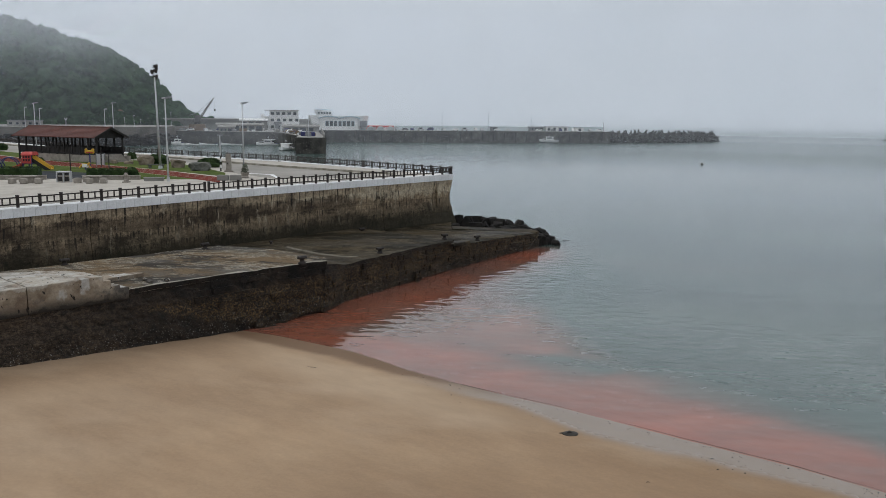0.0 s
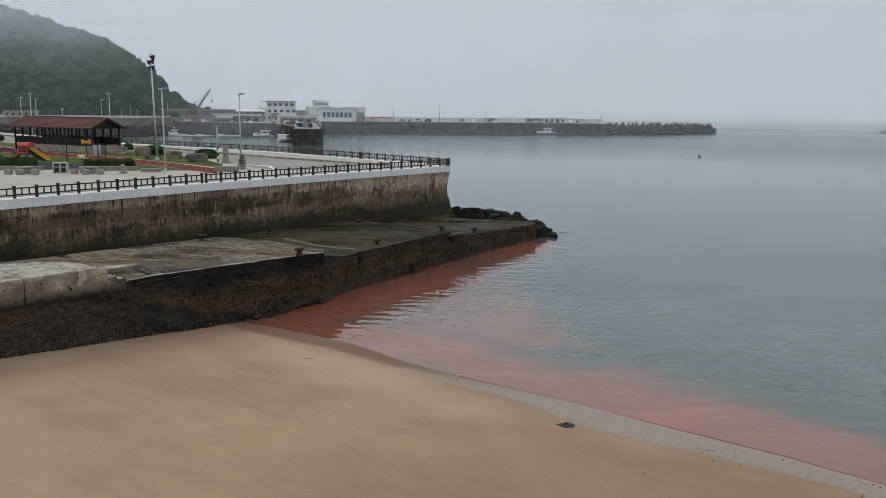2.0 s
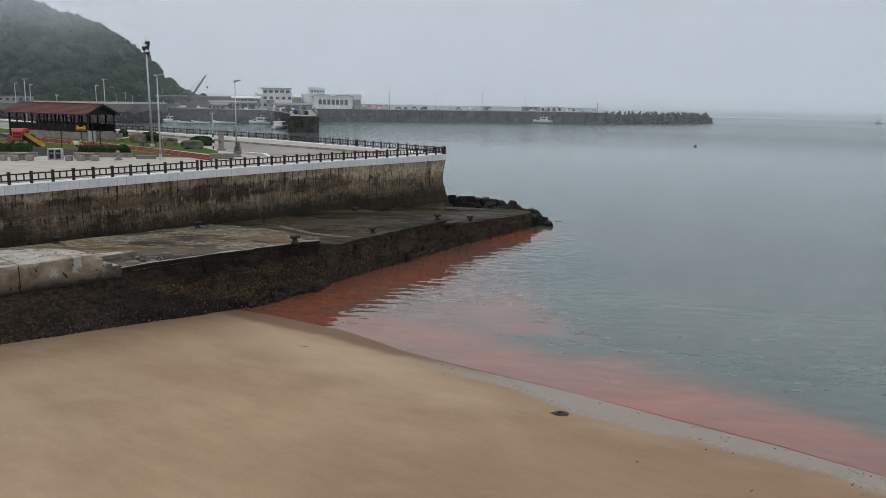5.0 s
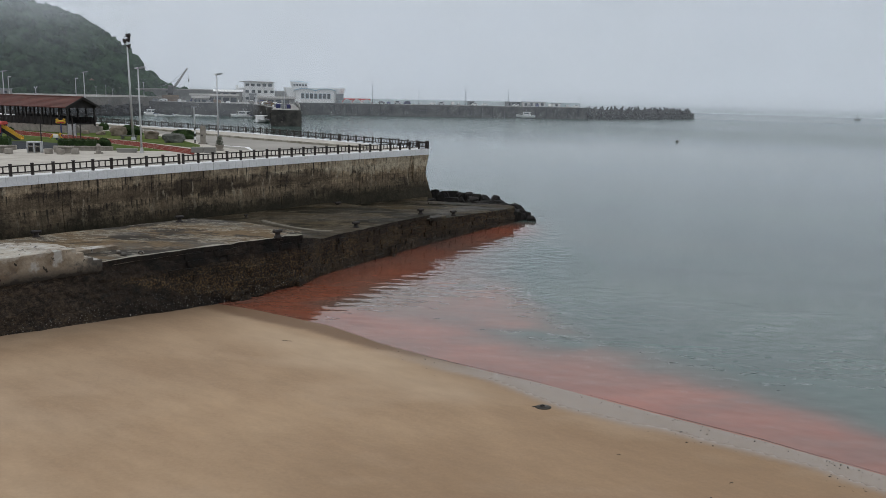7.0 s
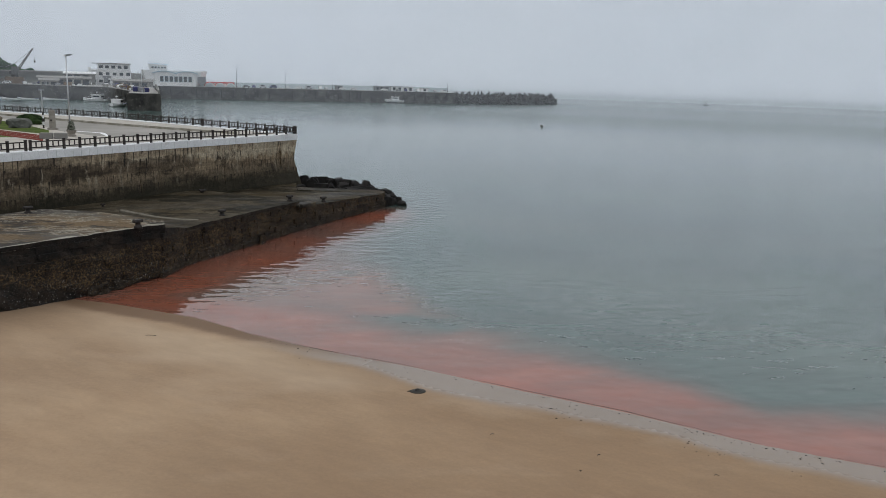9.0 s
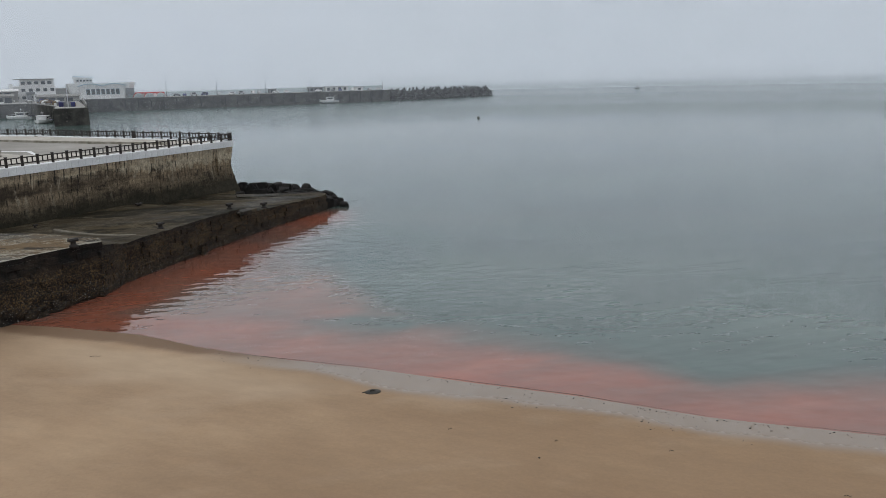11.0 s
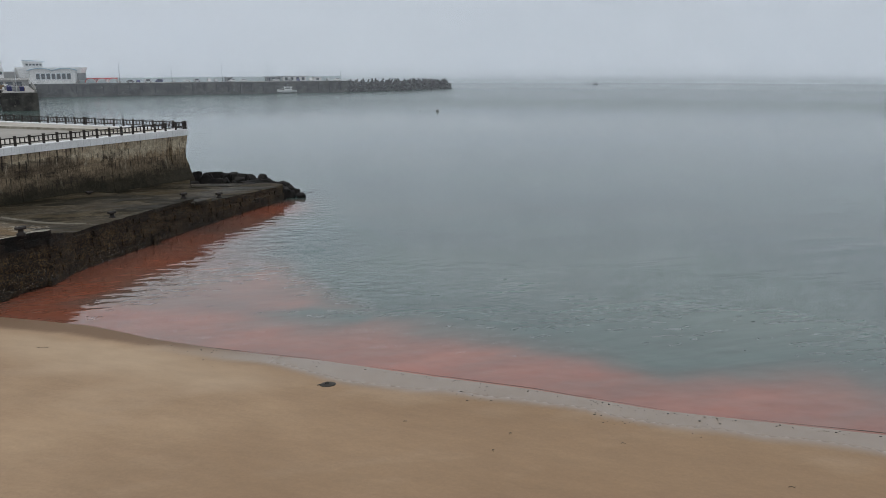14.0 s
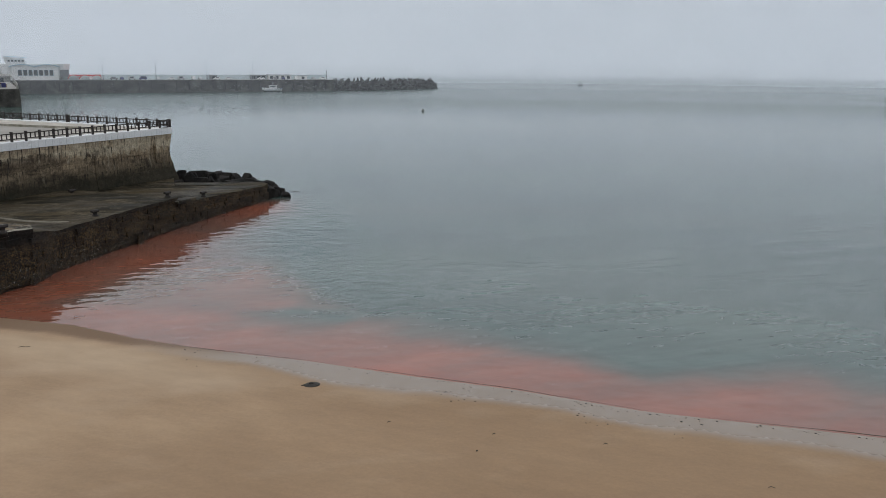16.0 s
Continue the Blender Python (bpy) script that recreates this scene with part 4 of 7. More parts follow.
slab("landing_inner", 0, 4, "patched concrete boat landing with tan and grey stains")
INNER[4], OUT_Z[4], IN_Z[4] = (-25.5, 85.5), 4.2, 3.05
slab("landing_middle", 4, 8, "lower worn grey concrete landing below the seawall", mat_=M_LOWLAND)
OUT_Z[8], IN_Z[8] = 2.6, 2.35
slab("landing_outer", 8, 10, "low worn concrete landing reaching into the sea", mat_=M_LOWLAND)
OUT_Z[8] = 2.95
back = shifted(FRONT, 1.0)
fill = part("landing_back", a_prism(INNER[:4] + [(-25.3, 85.5), (-21.8, 90.0), (-16.0, 96.6), (-11.3, 102.0), (-8.8, 102.4), (-5.8, 106.5), (1.3, 108.6), (1.3, 116.5)] + back[::-1][1:-1] + [(-66.0, 34.0)], -1.4, 2.2), M_LOWLAND)
tagged(fill, "damp sunken concrete strip at the foot of the seawall", "landing", kind="structure")
tip = part("landing_end", a_prism([(12.5, 108.5), (12.9, 109.6), (12.2, 111.0), (1.3, 111.4), (1.4, 108.3)], -1.5, lambda x, y: 2.33 - 0.03 * (x - 1.3) + 0.03 * noise.noise((x, y, 0))), M_LOWLAND)
tagged(tip, "worn rounded end of the concrete landing", "landing", kind="structure")


def out_z(s):
    run = 0.0
    for a, b, za, zb in zip(OUTER, OUTER[1:], OUT_Z, OUT_Z[1:]):
        d = length([a, b])
        if s <= run + d:
            return za + (zb - za) * (s - run) / d
        run += d
    return OUT_Z[-1]


face_bm = bmesh.new()
face_rows = []
LF = length(OUTER)
S_P1 = length(OUTER[:5])
for i in range(int(LF / 0.25) + 1):
    run_s = min(LF, i * 0.25)
    x, y, hd = along(OUTER, run_s)
    nx, ny = math.sin(radians(hd)), -math.cos(radians(hd))
    top = out_z(run_s) - 0.36
    row = []
    for k in range(25):
        z = top + (-1.5 - top) * k / 24
        wob = 0.35 * noise.noise((run_s * 0.12, 3.0, 0.0))
        ledge = sum(0.11 * step01(zl + wob - 0.05, zl + wob + 0.10, -z) for zl in (-3.35, -2.3, -1.25, -0.55)) * (0.55 + 0.6 * noise.noise((run_s * 0.21, 8.0, 0.0)))
        d = -0.12 + 0.02 * (top - z) + 0.6 * ledge + 0.55 * (1 - step01(S_P1 - 6, S_P1, run_s)) * min(1.0, (top - z) / 3.0) + 0.15 * noise.noise((x * 0.6, y * 0.6, z * 1.1)) + 0.12 * noise.noise((x * 1.7, y * 1.7, z * 2.6)) + 0.07 * noise.noise((x * 4.1, y * 4.1, z * 4.4))
        row.append(Vector((x + nx * d, y + ny * d, z)))
    row += [Vector((x - nx * 0.8, y - ny * 0.8, -1.5)), Vector((x - nx * 0.8, y - ny * 0.8, top))]
    face_rows.append(row)
loft(face_bm, face_rows)
face = part("landing_face", face_bm, M_FACE)
tagged(face, "black weed-grown masonry face of the landing above the tide", "landing wall", kind="structure")

# raised block at the beach end of the landing, broken down in steps
blk = bmesh.new()


def edge_at(s, back=0.0):
    """A point on the beach side of the landing, s metres along its line and so far back from it."""
    u = (s - 18.9) / 26.9
    return -28.4 + 18.3 * u - 0.734 * back, 52.0 + 19.8 * u + 0.679 * back


def rough_prism(bm, pts, z0, z1, cuts, amount):
    one = bmesh.new()
    prism(one, pts, z0, z1)
    bmesh.ops.triangulate(one, faces=[f for f in one.faces if len(f.verts) > 4])
    bmesh.ops.subdivide_edges(one, edges=one.edges[:], cuts=cuts, use_grid_fill=True)
    for v in one.verts:
        p = v.co.copy()
        k = amount * (noise.noise(p * 1.1) + 0.6 * noise.noise(p * 3.3))
        v.co += Vector((0.73 * k, -0.68 * k, 0.7 * amount * noise.noise(p * 1.6 + Vector((9, 9, 9)))))
    me_ = bpy.data.meshes.new("tmp")
    one.to_mesh(me_)
    bm.from_mesh(me_)
    bpy.data.meshes.remove(me_)
    one.free()


rough_prism(blk, [edge_at(-12, -0.12), edge_at(8, -0.12), edge_at(20.6, -0.12), edge_at(20.6, 6.0), edge_at(17, 12.0), (-60, 32)], 3.95, 5.78, 9, 0.07)
rough_prism(blk, [edge_at(20.66, -0.14), edge_at(23.0, -0.1), edge_at(25.7, -0.16), edge_at(25.5, 2.6), edge_at(24.4, 4.5), edge_at(20.66, 6.2)], 3.95, 5.82, 9, 0.09)
for s0, s1, back, zt in ((25.66, 26.3, 2.3, 5.47), (26.26, 26.95, 1.9, 5.03), (26.9, 27.6, 1.5, 4.80)):
    rough_prism(blk, [edge_at(s0, -0.1), edge_at(s1, -0.12), edge_at(s1 - 0.1, back), edge_at(s0, back + 0.2)], 3.95, zt, 4, 0.08)
# a low kerb running back from the steps
rough_prism(blk, [edge_at(26.0, 3.2), edge_at(27.4, 2.9), edge_at(30.6, 3.4), edge_at(30.4, 3.9), edge_at(26.2, 4.3)], 4.4, lambda x, y: 4.98 - 0.04 * (x + 24), 5, 0.06)
block = part("landing_block", blk, M_BLOCK)
tagged(block, "raised pale concrete block with a broken stepped end", "concrete block", kind="structure")

lip = part("step_edge", sweep(split([(-16.1, 85.4), (-14.8, 83.9), (-12.15, 81.3), (-9.75, 79.9), (-8.2, 79.5)], 0.8), [(-0.25, 2.6), (-0.22, 3.44), (0.0, 3.52), (0.4, 3.42), (0.5, 2.6)]), M_STEP)
tagged(lip, "worn pale concrete step across the landing", "step", kind="structure")

chip_rng = random.Random(77)
for x, y, z in ((-21.6, 60.3, 4.75), (-22.2, 61.0, 4.75), (-20.6, 61.0, 4.75)):
    ob = part("rubble_piece", stone(chip_rng, 0.45, 0.35, 0.25, 2, 0.3), M_BLOCK)
    ob.matrix_basis = turned(x, y, z - 0.04, chip_rng.uniform(0, 180))
    tagged(ob, "broken pale concrete rubble on the landing", "rubble", "concrete rubble")


# thin wavelets along the shore; the dark sand they reflect is in their colour
M_WAVELET = surface("brown_wavelet_water", (0.040, 0.026, 0.019), (0.150, 0.092, 0.068), 1.2, 6.0, 0.5, 0.3, 0.02, 0.2)
for s0, s1, off, fat in ((50, 64, 0.30, 0.55), (66, 83, 0.40, 0.75), (86, 104, 0.35, 0.7)):
    rings = []
    n_w = int((s1 - s0) / 0.25)
    for i in range(n_w + 1):
        s = s0 + (s1 - s0) * i / n_w
        x, y, hd = along(SHORE, s)
        nx, ny = -math.sin(radians(hd)), math.cos(radians(hd))
        o = off + 0.16 * noise.noise((s * 0.12, off, 0)) + 0.05 * noise.noise((s * 0.8, off, 3))
        k = fat * math.sin(math.pi * i / n_w) ** 1.5 * max(0.0, 0.6 + 0.7 * noise.noise((s * 0.3, 4, off)))
        rings.append([(x + nx * (o + d * (0.012 + k)), y + ny * (o + d * (0.012 + k)), (z * k if z > 0 else z) + 0.003) for d, z in ((-0.10, -0.02), (-0.05, 0.028), (0.0, 0.036), (0.08, 0.024), (0.22, -0.02))])
    wb = bmesh.new()
    loft(wb, rings)
    ob = part("wavelet", wb, M_WAVELET, None, "", True)
    tagged(ob, "low red-brown wavelet at the water's edge", "wavelet", kind="structure")

# ---- far harbour ----
def plain(name, color, rough=0.6):
    return paint(name, color, rough, 0.2)


M_GLASS = paint("dark_window_glass", (0.035, 0.045, 0.055), 0.12, 0.2, 0.6)
M_BLUE = plain("pale_blue_paint", (0.34, 0.50, 0.60))
M_RED = plain("red_paint", (0.50, 0.055, 0.045))
M_YELLOW = plain("yellow_plastic", (0.62, 0.36, 0.03))
M_NAVY = plain("dark_blue_paint", (0.035, 0.04, 0.14))
M_GREYP = plain("grey_paint", (0.22, 0.23, 0.24))
M_TYRE = plain("black_rubber", (0.02, 0.02, 0.02), 0.8)
M_OCHRE = surface("ochre_concrete", (0.12, 0.085, 0.06), (0.21, 0.15, 0.10), 0.3, 2.0, 0.85)
M_PARAPET = surface("pale_blue_parapet", (0.50, 0.58, 0.61), (0.60, 0.67, 0.69), 0.05, 1.0, 0.8)
M_BREAK = surface("old_grey_breakwater", (0.20, 0.195, 0.18), (0.30, 0.29, 0.27), 0.05, 0.8, 0.85)

DECK = 7.2
JETTY = [(-75, 505.5), (-35.8, 511.5), (27, 522.6), (106.7, 533)]
jetty = thing("jetty", "long grey concrete breakwater jetty across the bay", "jetty", kind="structure")
lj = length(JETTY)
n_j = 14
for i in range(n_j):
    seg = stretch(JETTY, lj * i / n_j, lj * (i + 1) / n_j - 0.03, 4)
    part("jetty_panel", sweep(seg, [(0.0, -2), (0.15 + 0.10 * (i % 3 == 1), 3), (0.0, DECK - 0.7), (-0.25, DECK - 0.7), (-0.25, DECK - 0.02), (1.2, DECK - 0.02), (1.2, -2)]), M_QUAY, jetty)
part("jetty_core", sweep(JETTY, [(0.6, -2), (0.6, DECK - 0.1), (1.25, DECK), (17, DECK), (17, -2)]), M_DECK, jetty, "pale worn deck")
par = part("parapet", sweep(split(JETTY, 6), [(15.0, DECK), (15.0, 9.9), (15.5, 10.0), (16.0, 9.9), (16.0, DECK)]), M_PARAPET)
tagged(par, "pale blue painted parapet wall along the jetty", "parapet", kind="structure")
fender_rng = random.Random(3)
for i in range(26):
    x, y, hd = along(JETTY, 3 + i * 7.0)
    ob = part("fender", a_box(-0.3, 0.3, -0.35, 0.0, 0, 4.6, None, 0.08), M_TYRE)
    ob.matrix_basis = turned(x, y, 1.2 + fender_rng.uniform(0, 0.6), hd)
    tagged(ob, "dark rubber fender on the jetty wall", "fender", "jetty fenders")


def double_lamp(m, h=11.5):
    t = thing("street_lamp", "tall twin-headed grey lamp post on the jetty", "street lamp", m, "jetty lamps")
    part("pole", a_tube((0, 0, 0), (0, 0, h), 0.22, 0.12), M_GREYP, t)
    part("base", a_tube((0, 0, 0), (0, 0, 0.8), 0.4, 0.35), M_GREYP, t)
    for s in (-1, 1):
        arm = part("arm", a_tube((0, 0, h - 0.3), (s * 1.3, 0, h + 0.35), 0.09, 0.07, 6), M_GREYP, t)
        part("lamp_head", a_box(s * 1.2 - 0.55, s * 1.2 + 0.55, -0.22, 0.22, h + 0.28, h + 0.52, None, 0.06), M_GREYP, arm)
    return t


for s in (45.5, 74.5, 104, 132):
    x, y, hd = along(JETTY, s)
    double_lamp(turned(x + 1.0, y + 7, DECK, hd))


def car(m, paint_mat, label, van=False):
    t = thing("car", label, "car", m, "cars on the jetty")
    bm = bmesh.new()
    top = 1.95 if van else 1.45
    prof = [(-2.1, 0.3), (-2.15, 0.75), (-1.9, 0.95), (-1.45, 1.0), (-0.95, top), (1.2, top), (1.9, 1.05 if not van else top - 0.1), (2.1, 0.9), (2.12, 0.3)]
    loft(bm, [[(x, -0.85, z) for x, z in prof], [(x, 0.85, z) for x, z in prof]])
    bmesh.ops.bevel(bm, geom=bm.edges[:], offset=0.05, segments=1, affect="EDGES")
    body = part("body", bm, paint_mat, t)
    part("side_window", a_box(-0.85, 1.25, -0.88, 0.88, 1.02, top - 0.12), M_GLASS, body, "dark tinted windows")
    for sx in (-1.3, 1.3):
        for sy in (-0.8, 0.8):
            w = part("wheel", a_tube((sx, sy - 0.1, 0.32), (sx, sy + 0.1, 0.32), 0.32, None, 10), M_TYRE, t)
    return t


car_rng = random.Random(12)
PAINTS = [(M_HOUSE, "white"), (M_GREYP, "grey"), (M_NAVY, "dark blue"), (M_HOUSE, "white"), (M_STEEL, "silver")]
for s in (40, 52, 56.5, 62, 68, 77, 84, 90, 97, 101, 111, 118, 138, 147, 152, 160, 172, 178):
    x, y, hd = along(JETTY, s)
    mt, word = PAINTS[car_rng.randrange(5)]
    van = car_rng.random() < 0.3
    car(turned(x, y + car_rng.uniform(5, 11), DECK, hd + car_rng.choice((0, 90, 80, 180))), mt, f"{word} {'van' if van else 'car'} parked on the concrete jetty", van)


def shed(m, w, d, h, wall_mat, label):
    t = thing("shed", label, "shed", m, "jetty sheds")
    part("wall", a_box(-w / 2, w / 2, -d / 2, d / 2, 0, h), wall_mat, t)
    part("roof", a_box(-w / 2 - 0.4, w / 2 + 0.4, -d / 2 - 0.4, d / 2 + 0.4, h, h + 0.25), M_GREYP, t)
    n = int(w / 3)
    for i in range(n):
        x = -w / 2 + (i + 0.5) * w / n
        # a dark panel stands for the shade inside each bay
        part("opening", a_box(x - 0.9, x + 0.9, -d / 2 - 0.05, -d / 2 + 0.02, 0.4, h - 0.5), M_GLASS, t, "dark panel standing for the shade inside an open bay")
    return t


for s, w, h, mt, lb in ((136.5, 9, 2.6, M_GREYP, "grey flat-roofed jetty shed"), (150, 14.5, 2.8, M_HOUSE, "long pale open-sided jetty shelter"),
                        (165, 5, 2.2, M_HOUSE, "small white jetty hut"), (109, 4, 2.4, M_GREYP, "small grey jetty hut")):
    x, y, hd = along(JETTY, s)
    shed(turned(x, y + 12.5, DECK, hd), w, 4, h, mt, lb)
beacon = thing("beacon_post", "thin dark beacon post at the jetty end", "beacon", turned(104.5, 547, DECK))
part("post", a_tube((0, 0, 0), (0, 0, 4.8), 0.16), M_IRON, beacon)
part("lantern", a_tube((0, 0, 4.8), (0, 0, 5.7), 0.35, 0.25), M_IRON, beacon)


# concrete armour units at the jetty end
def tetrapod_mesh():
    bm = bmesh.new()
    dirs = [Vector((0, 0, 1))] + [Vector((math.cos(a) * 0.943, math.sin(a) * 0.943, -0.333)) for a in (0.3, 0.3 + 2.094, 0.3 + 4.189)]
    for d in dirs:
        tube(bm, (0, 0, 0), d * 2.0, 0.60, 0.34, 8)
    return mesh_of("tetrapod", bm, M_TETRA)


M_TETRA = surface("dark_armour_concrete", (0.030, 0.030, 0.029), (0.095, 0.095, 0.09), 0.3, 2.5, 0.85, vary=0.5)
tetra_me = tetrapod_mesh()
tetra_rng = random.Random(8)
TETRA = [(108, 538), (150, 556), (192, 588)]
lt = length(TETRA)
mound = part("rock_mound", sweep(split(TETRA, 5), [(-3.5, -2), (-1.0, 2.6), (4, 3.4), (10, -2)]), M_ROCK)
tagged(mound, "dark rubble mound under the armour units", "rubble mound", kind="structure")
for i in range(120):
    s = lt * (i + 0.5) / 120
    x, y, hd = along(TETRA, s)
    lay = i % 3
    off = (-2.6, 0.5, 3.6)[lay] + tetra_rng.uniform(-0.8, 0.8)
    z = (1.4, 4.1, 5.4)[lay] + tetra_rng.uniform(-0.5, 0.6) - 0.6 * (s / lt)
    ob = new("tetrapod", tetra_me)
    nx, ny = -math.sin(radians(hd)), math.cos(radians(hd))
    tilt = 360 if lay == 0 else 55
    ob.matrix_basis = pose(x + nx * off, y + ny * off, z, tetra_rng.uniform(-tilt, tilt), tetra_rng.uniform(-tilt, tilt), tetra_rng.uniform(0, 360)) @ Matrix.Diagonal((1.35, 1.35, 1.35 + 0.2 * (lay == 2), 1))
    tagged(ob, "dark weathered four-legged concrete armour unit", "tetrapod", "armour units", "")

# ---- inner harbour ----
PIER = [(-50.4, 360.8), (-63.1, 358.4), (-68.5, 394), (-90, 456), (-118, 462), (-165, 478), (-165, 500), (-75, 506)]
pier = part("inner_pier", a_prism(PIER, -2, 6.8), M_QUAY)
tagged(pier, "dark stained concrete harbour pier", "pier", kind="structure")
pier_top = part("inner_pier_deck", a_prism([(-51, 361.6), (-62.6, 359.4), (-68, 394), (-89.3, 456.8), (-118, 463), (-164, 479), (-164, 499), (-76, 505.5)], 6.8, 7.0), M_DECK)
tagged(pier_top, "pale concrete deck of the harbour pier", "pier deck", kind="structure")
pier_wall = part("pier_parapet", sweep([(-50.8, 361.4), (-56, 398), (-72.5, 503)], [(0, 6.9), (0.2, 8.3), (0.6, 8.3), (0.8, 6.9)]), M_BREAK)
tagged(pier_wall, "grey parapet wall on the harbour pier", "parapet", kind="structure")
post = part("pier_post", a_tube((-58.5, 366, 7), (-58.5, 366, 16.5), 0.16, 0.1), M_STEEL)
tagged(post, "thin grey pole on the harbour pier", "pole")
crate_rng = random.Random(5)
for i in range(38):
    f = crate_rng.random()
    x, y = -56 - 30 * f + crate_rng.uniform(-3, 3), 364 + 105 * f
    ob = part("fish_crate", a_box(-0.9, 0.9, -0.8, 0.8, 0, crate_rng.uniform(0.8, 1.9), None, 0.08), crate_rng.choice((M_HOUSE, M_GREYP, M_OCHRE, M_NAVY)))
    ob.matrix_basis = turned(x, y, 7.0, crate_rng.uniform(0, 90))
    tagged(ob, "stacked fishing gear crate on the pier deck", "crate", "pier crates")

# gear along the quay edge, and tyres and piles hung on its wall
QUAY_EDGE = [(-67.6, 392), (-89.5, 456.5), (-118, 462.6), (-164, 478.6)]
gear_rng = random.Random(61)
for i in range(34):
    x, y, hd = along(QUAY_EDGE, gear_rng.uniform(4, 140))
    d = gear_rng.uniform(1.5, 7.0)
    a = radians(hd)
    h = gear_rng.uniform(0.6, 1.7)
    ob = part("net_pile" if i % 3 == 0 else "fish_crate",
              stone(gear_rng, 2.6, 2.0, h + 0.4, 2, 0.3) if i % 3 == 0 else a_box(-0.8, 0.8, -0.7, 0.7, 0, h, None, 0.08),
              gear_rng.choice((M_BREAK, M_GREYP, M_OCHRE, M_HOUSE)))
    ob.matrix_basis = turned(x + math.sin(a) * d, y - math.cos(a) * d, 7.0, gear_rng.uniform(0, 90)) if i % 2 else turned(x + math.sin(a) * d, y - math.cos(a) * d, 7.0, hd)
    tagged(ob, "heaped fishing net on the harbour quay" if i % 3 == 0 else "stacked fishing gear crate on the pier deck", "net" if i % 3 == 0 else "crate", "heaped nets" if i % 3 == 0 else "pier crates")
for i in range(36):
    x, y, hd = along(QUAY_EDGE, 4 + i * 3.8 + gear_rng.uniform(-1, 1))
    ob = part("quay_fender", a_box(-0.35, 0.35, -0.25, 0.45, 0, gear_rng.uniform(3.0, 5.6), None, 0.1), M_TYRE)
    ob.matrix_basis = turned(x, y, 0.6, hd)
    tagged(ob, "dark timber fender pile on the harbour quay wall", "fender", "quay fenders")


def boat(m, L, W, label, cabin=True, hull_mat=None):
    t = thing("boat", label, "boat", m, "moored boats")
    bm = bmesh.new()
    rings = []
    for u, w, zk, zs in ((-0.5, 0.85, -0.3, 1.1), (-0.2, 1.0, -0.4, 1.0), (0.15, 0.95, -0.4, 1.1), (0.38, 0.55, -0.2, 1.4), (0.5, 0.05, 0.3, 1.7)):
        hw = W / 2 * w
        rings.append([(-hw, u * L, zs), (-hw * 0.85, u * L, 0.2), (-hw * 0.3, u * L, zk), (hw * 0.3, u * L, zk), (hw * 0.85, u * L, 0.2), (hw, u * L, zs)])
    loft(bm, rings)
    part("hull", bm, hull_mat or M_HOUSE, t)
    part("gunwale", a_box(-W * 0.48, W * 0.48, -L * 0.49, -L * 0.44, 1.05, 1.3), M_NAVY, t)
    if cabin:
        c = part("cabin", a_box(-W * 0.32, W * 0.32, -L * 0.25, L * 0.12, 1.0, 3.0, None, 0.12), M_HOUSE, t)
        part("cabin_window", a_box(-W * 0.33, W * 0.33, -L * 0.2, L * 0.07, 2.0, 2.65), M_GLASS, c, "dark glass")
        part("windscreen", a_box(-W * 0.26, W * 0.26, -L * 0.262, -L * 0.24, 1.9, 2.65), M_GLASS, c, "dark glass")
        part("cabin_roof", a_box(-W * 0.38, W * 0.38, -L * 0.3, L * 0.16, 3.0, 3.15, None, 0.05), M_HOUSE, c)
        part("mast", a_tube((0, -L * 0.05, 3.1), (0, -L * 0.05, 4.9), 0.07), M_STEEL, t)
        part("radar", a_box(-0.5, 0.5, -L * 0.05 - 0.15, -L * 0.05 + 0.15, 4.2, 4.4), M_HOUSE, t)
        for sx in (-1, 1):
            part("rail", a_tube((sx * W * 0.42, -L * 0.3, 1.9), (sx * W * 0.3, L * 0.35, 2.0), 0.05, None, 6), M_STEEL, t)
    return t


boat(turned(-73.4, 391, 0.1, 176), 12, 6.4, "white cabin fishing boat moored at the pier")
boat(turned(-93.5, 446, 0.1, 75), 13, 4.2, "low white cabin boat moored at the quay")
boat(turned(-141, 444, 0.1, 60), 9, 3.0, "small white boat moored by the rocks")
boat(turned(-126, 449, -0.55, 80), 10, 2.8, "low open pale boat moored in the harbour", False)
boat(turned(-114, 452, -0.55, 85), 12, 2.8, "low open pale boat moored in the harbour", False)
boat(turned(-133, 446, -0.55, 80), 9, 2.6, "low open pale boat moored in the harbour", False)
boat(turned(66.5, 525.5, 0.9, 75), 12, 4.2, "white workboat lying against the jetty wall")

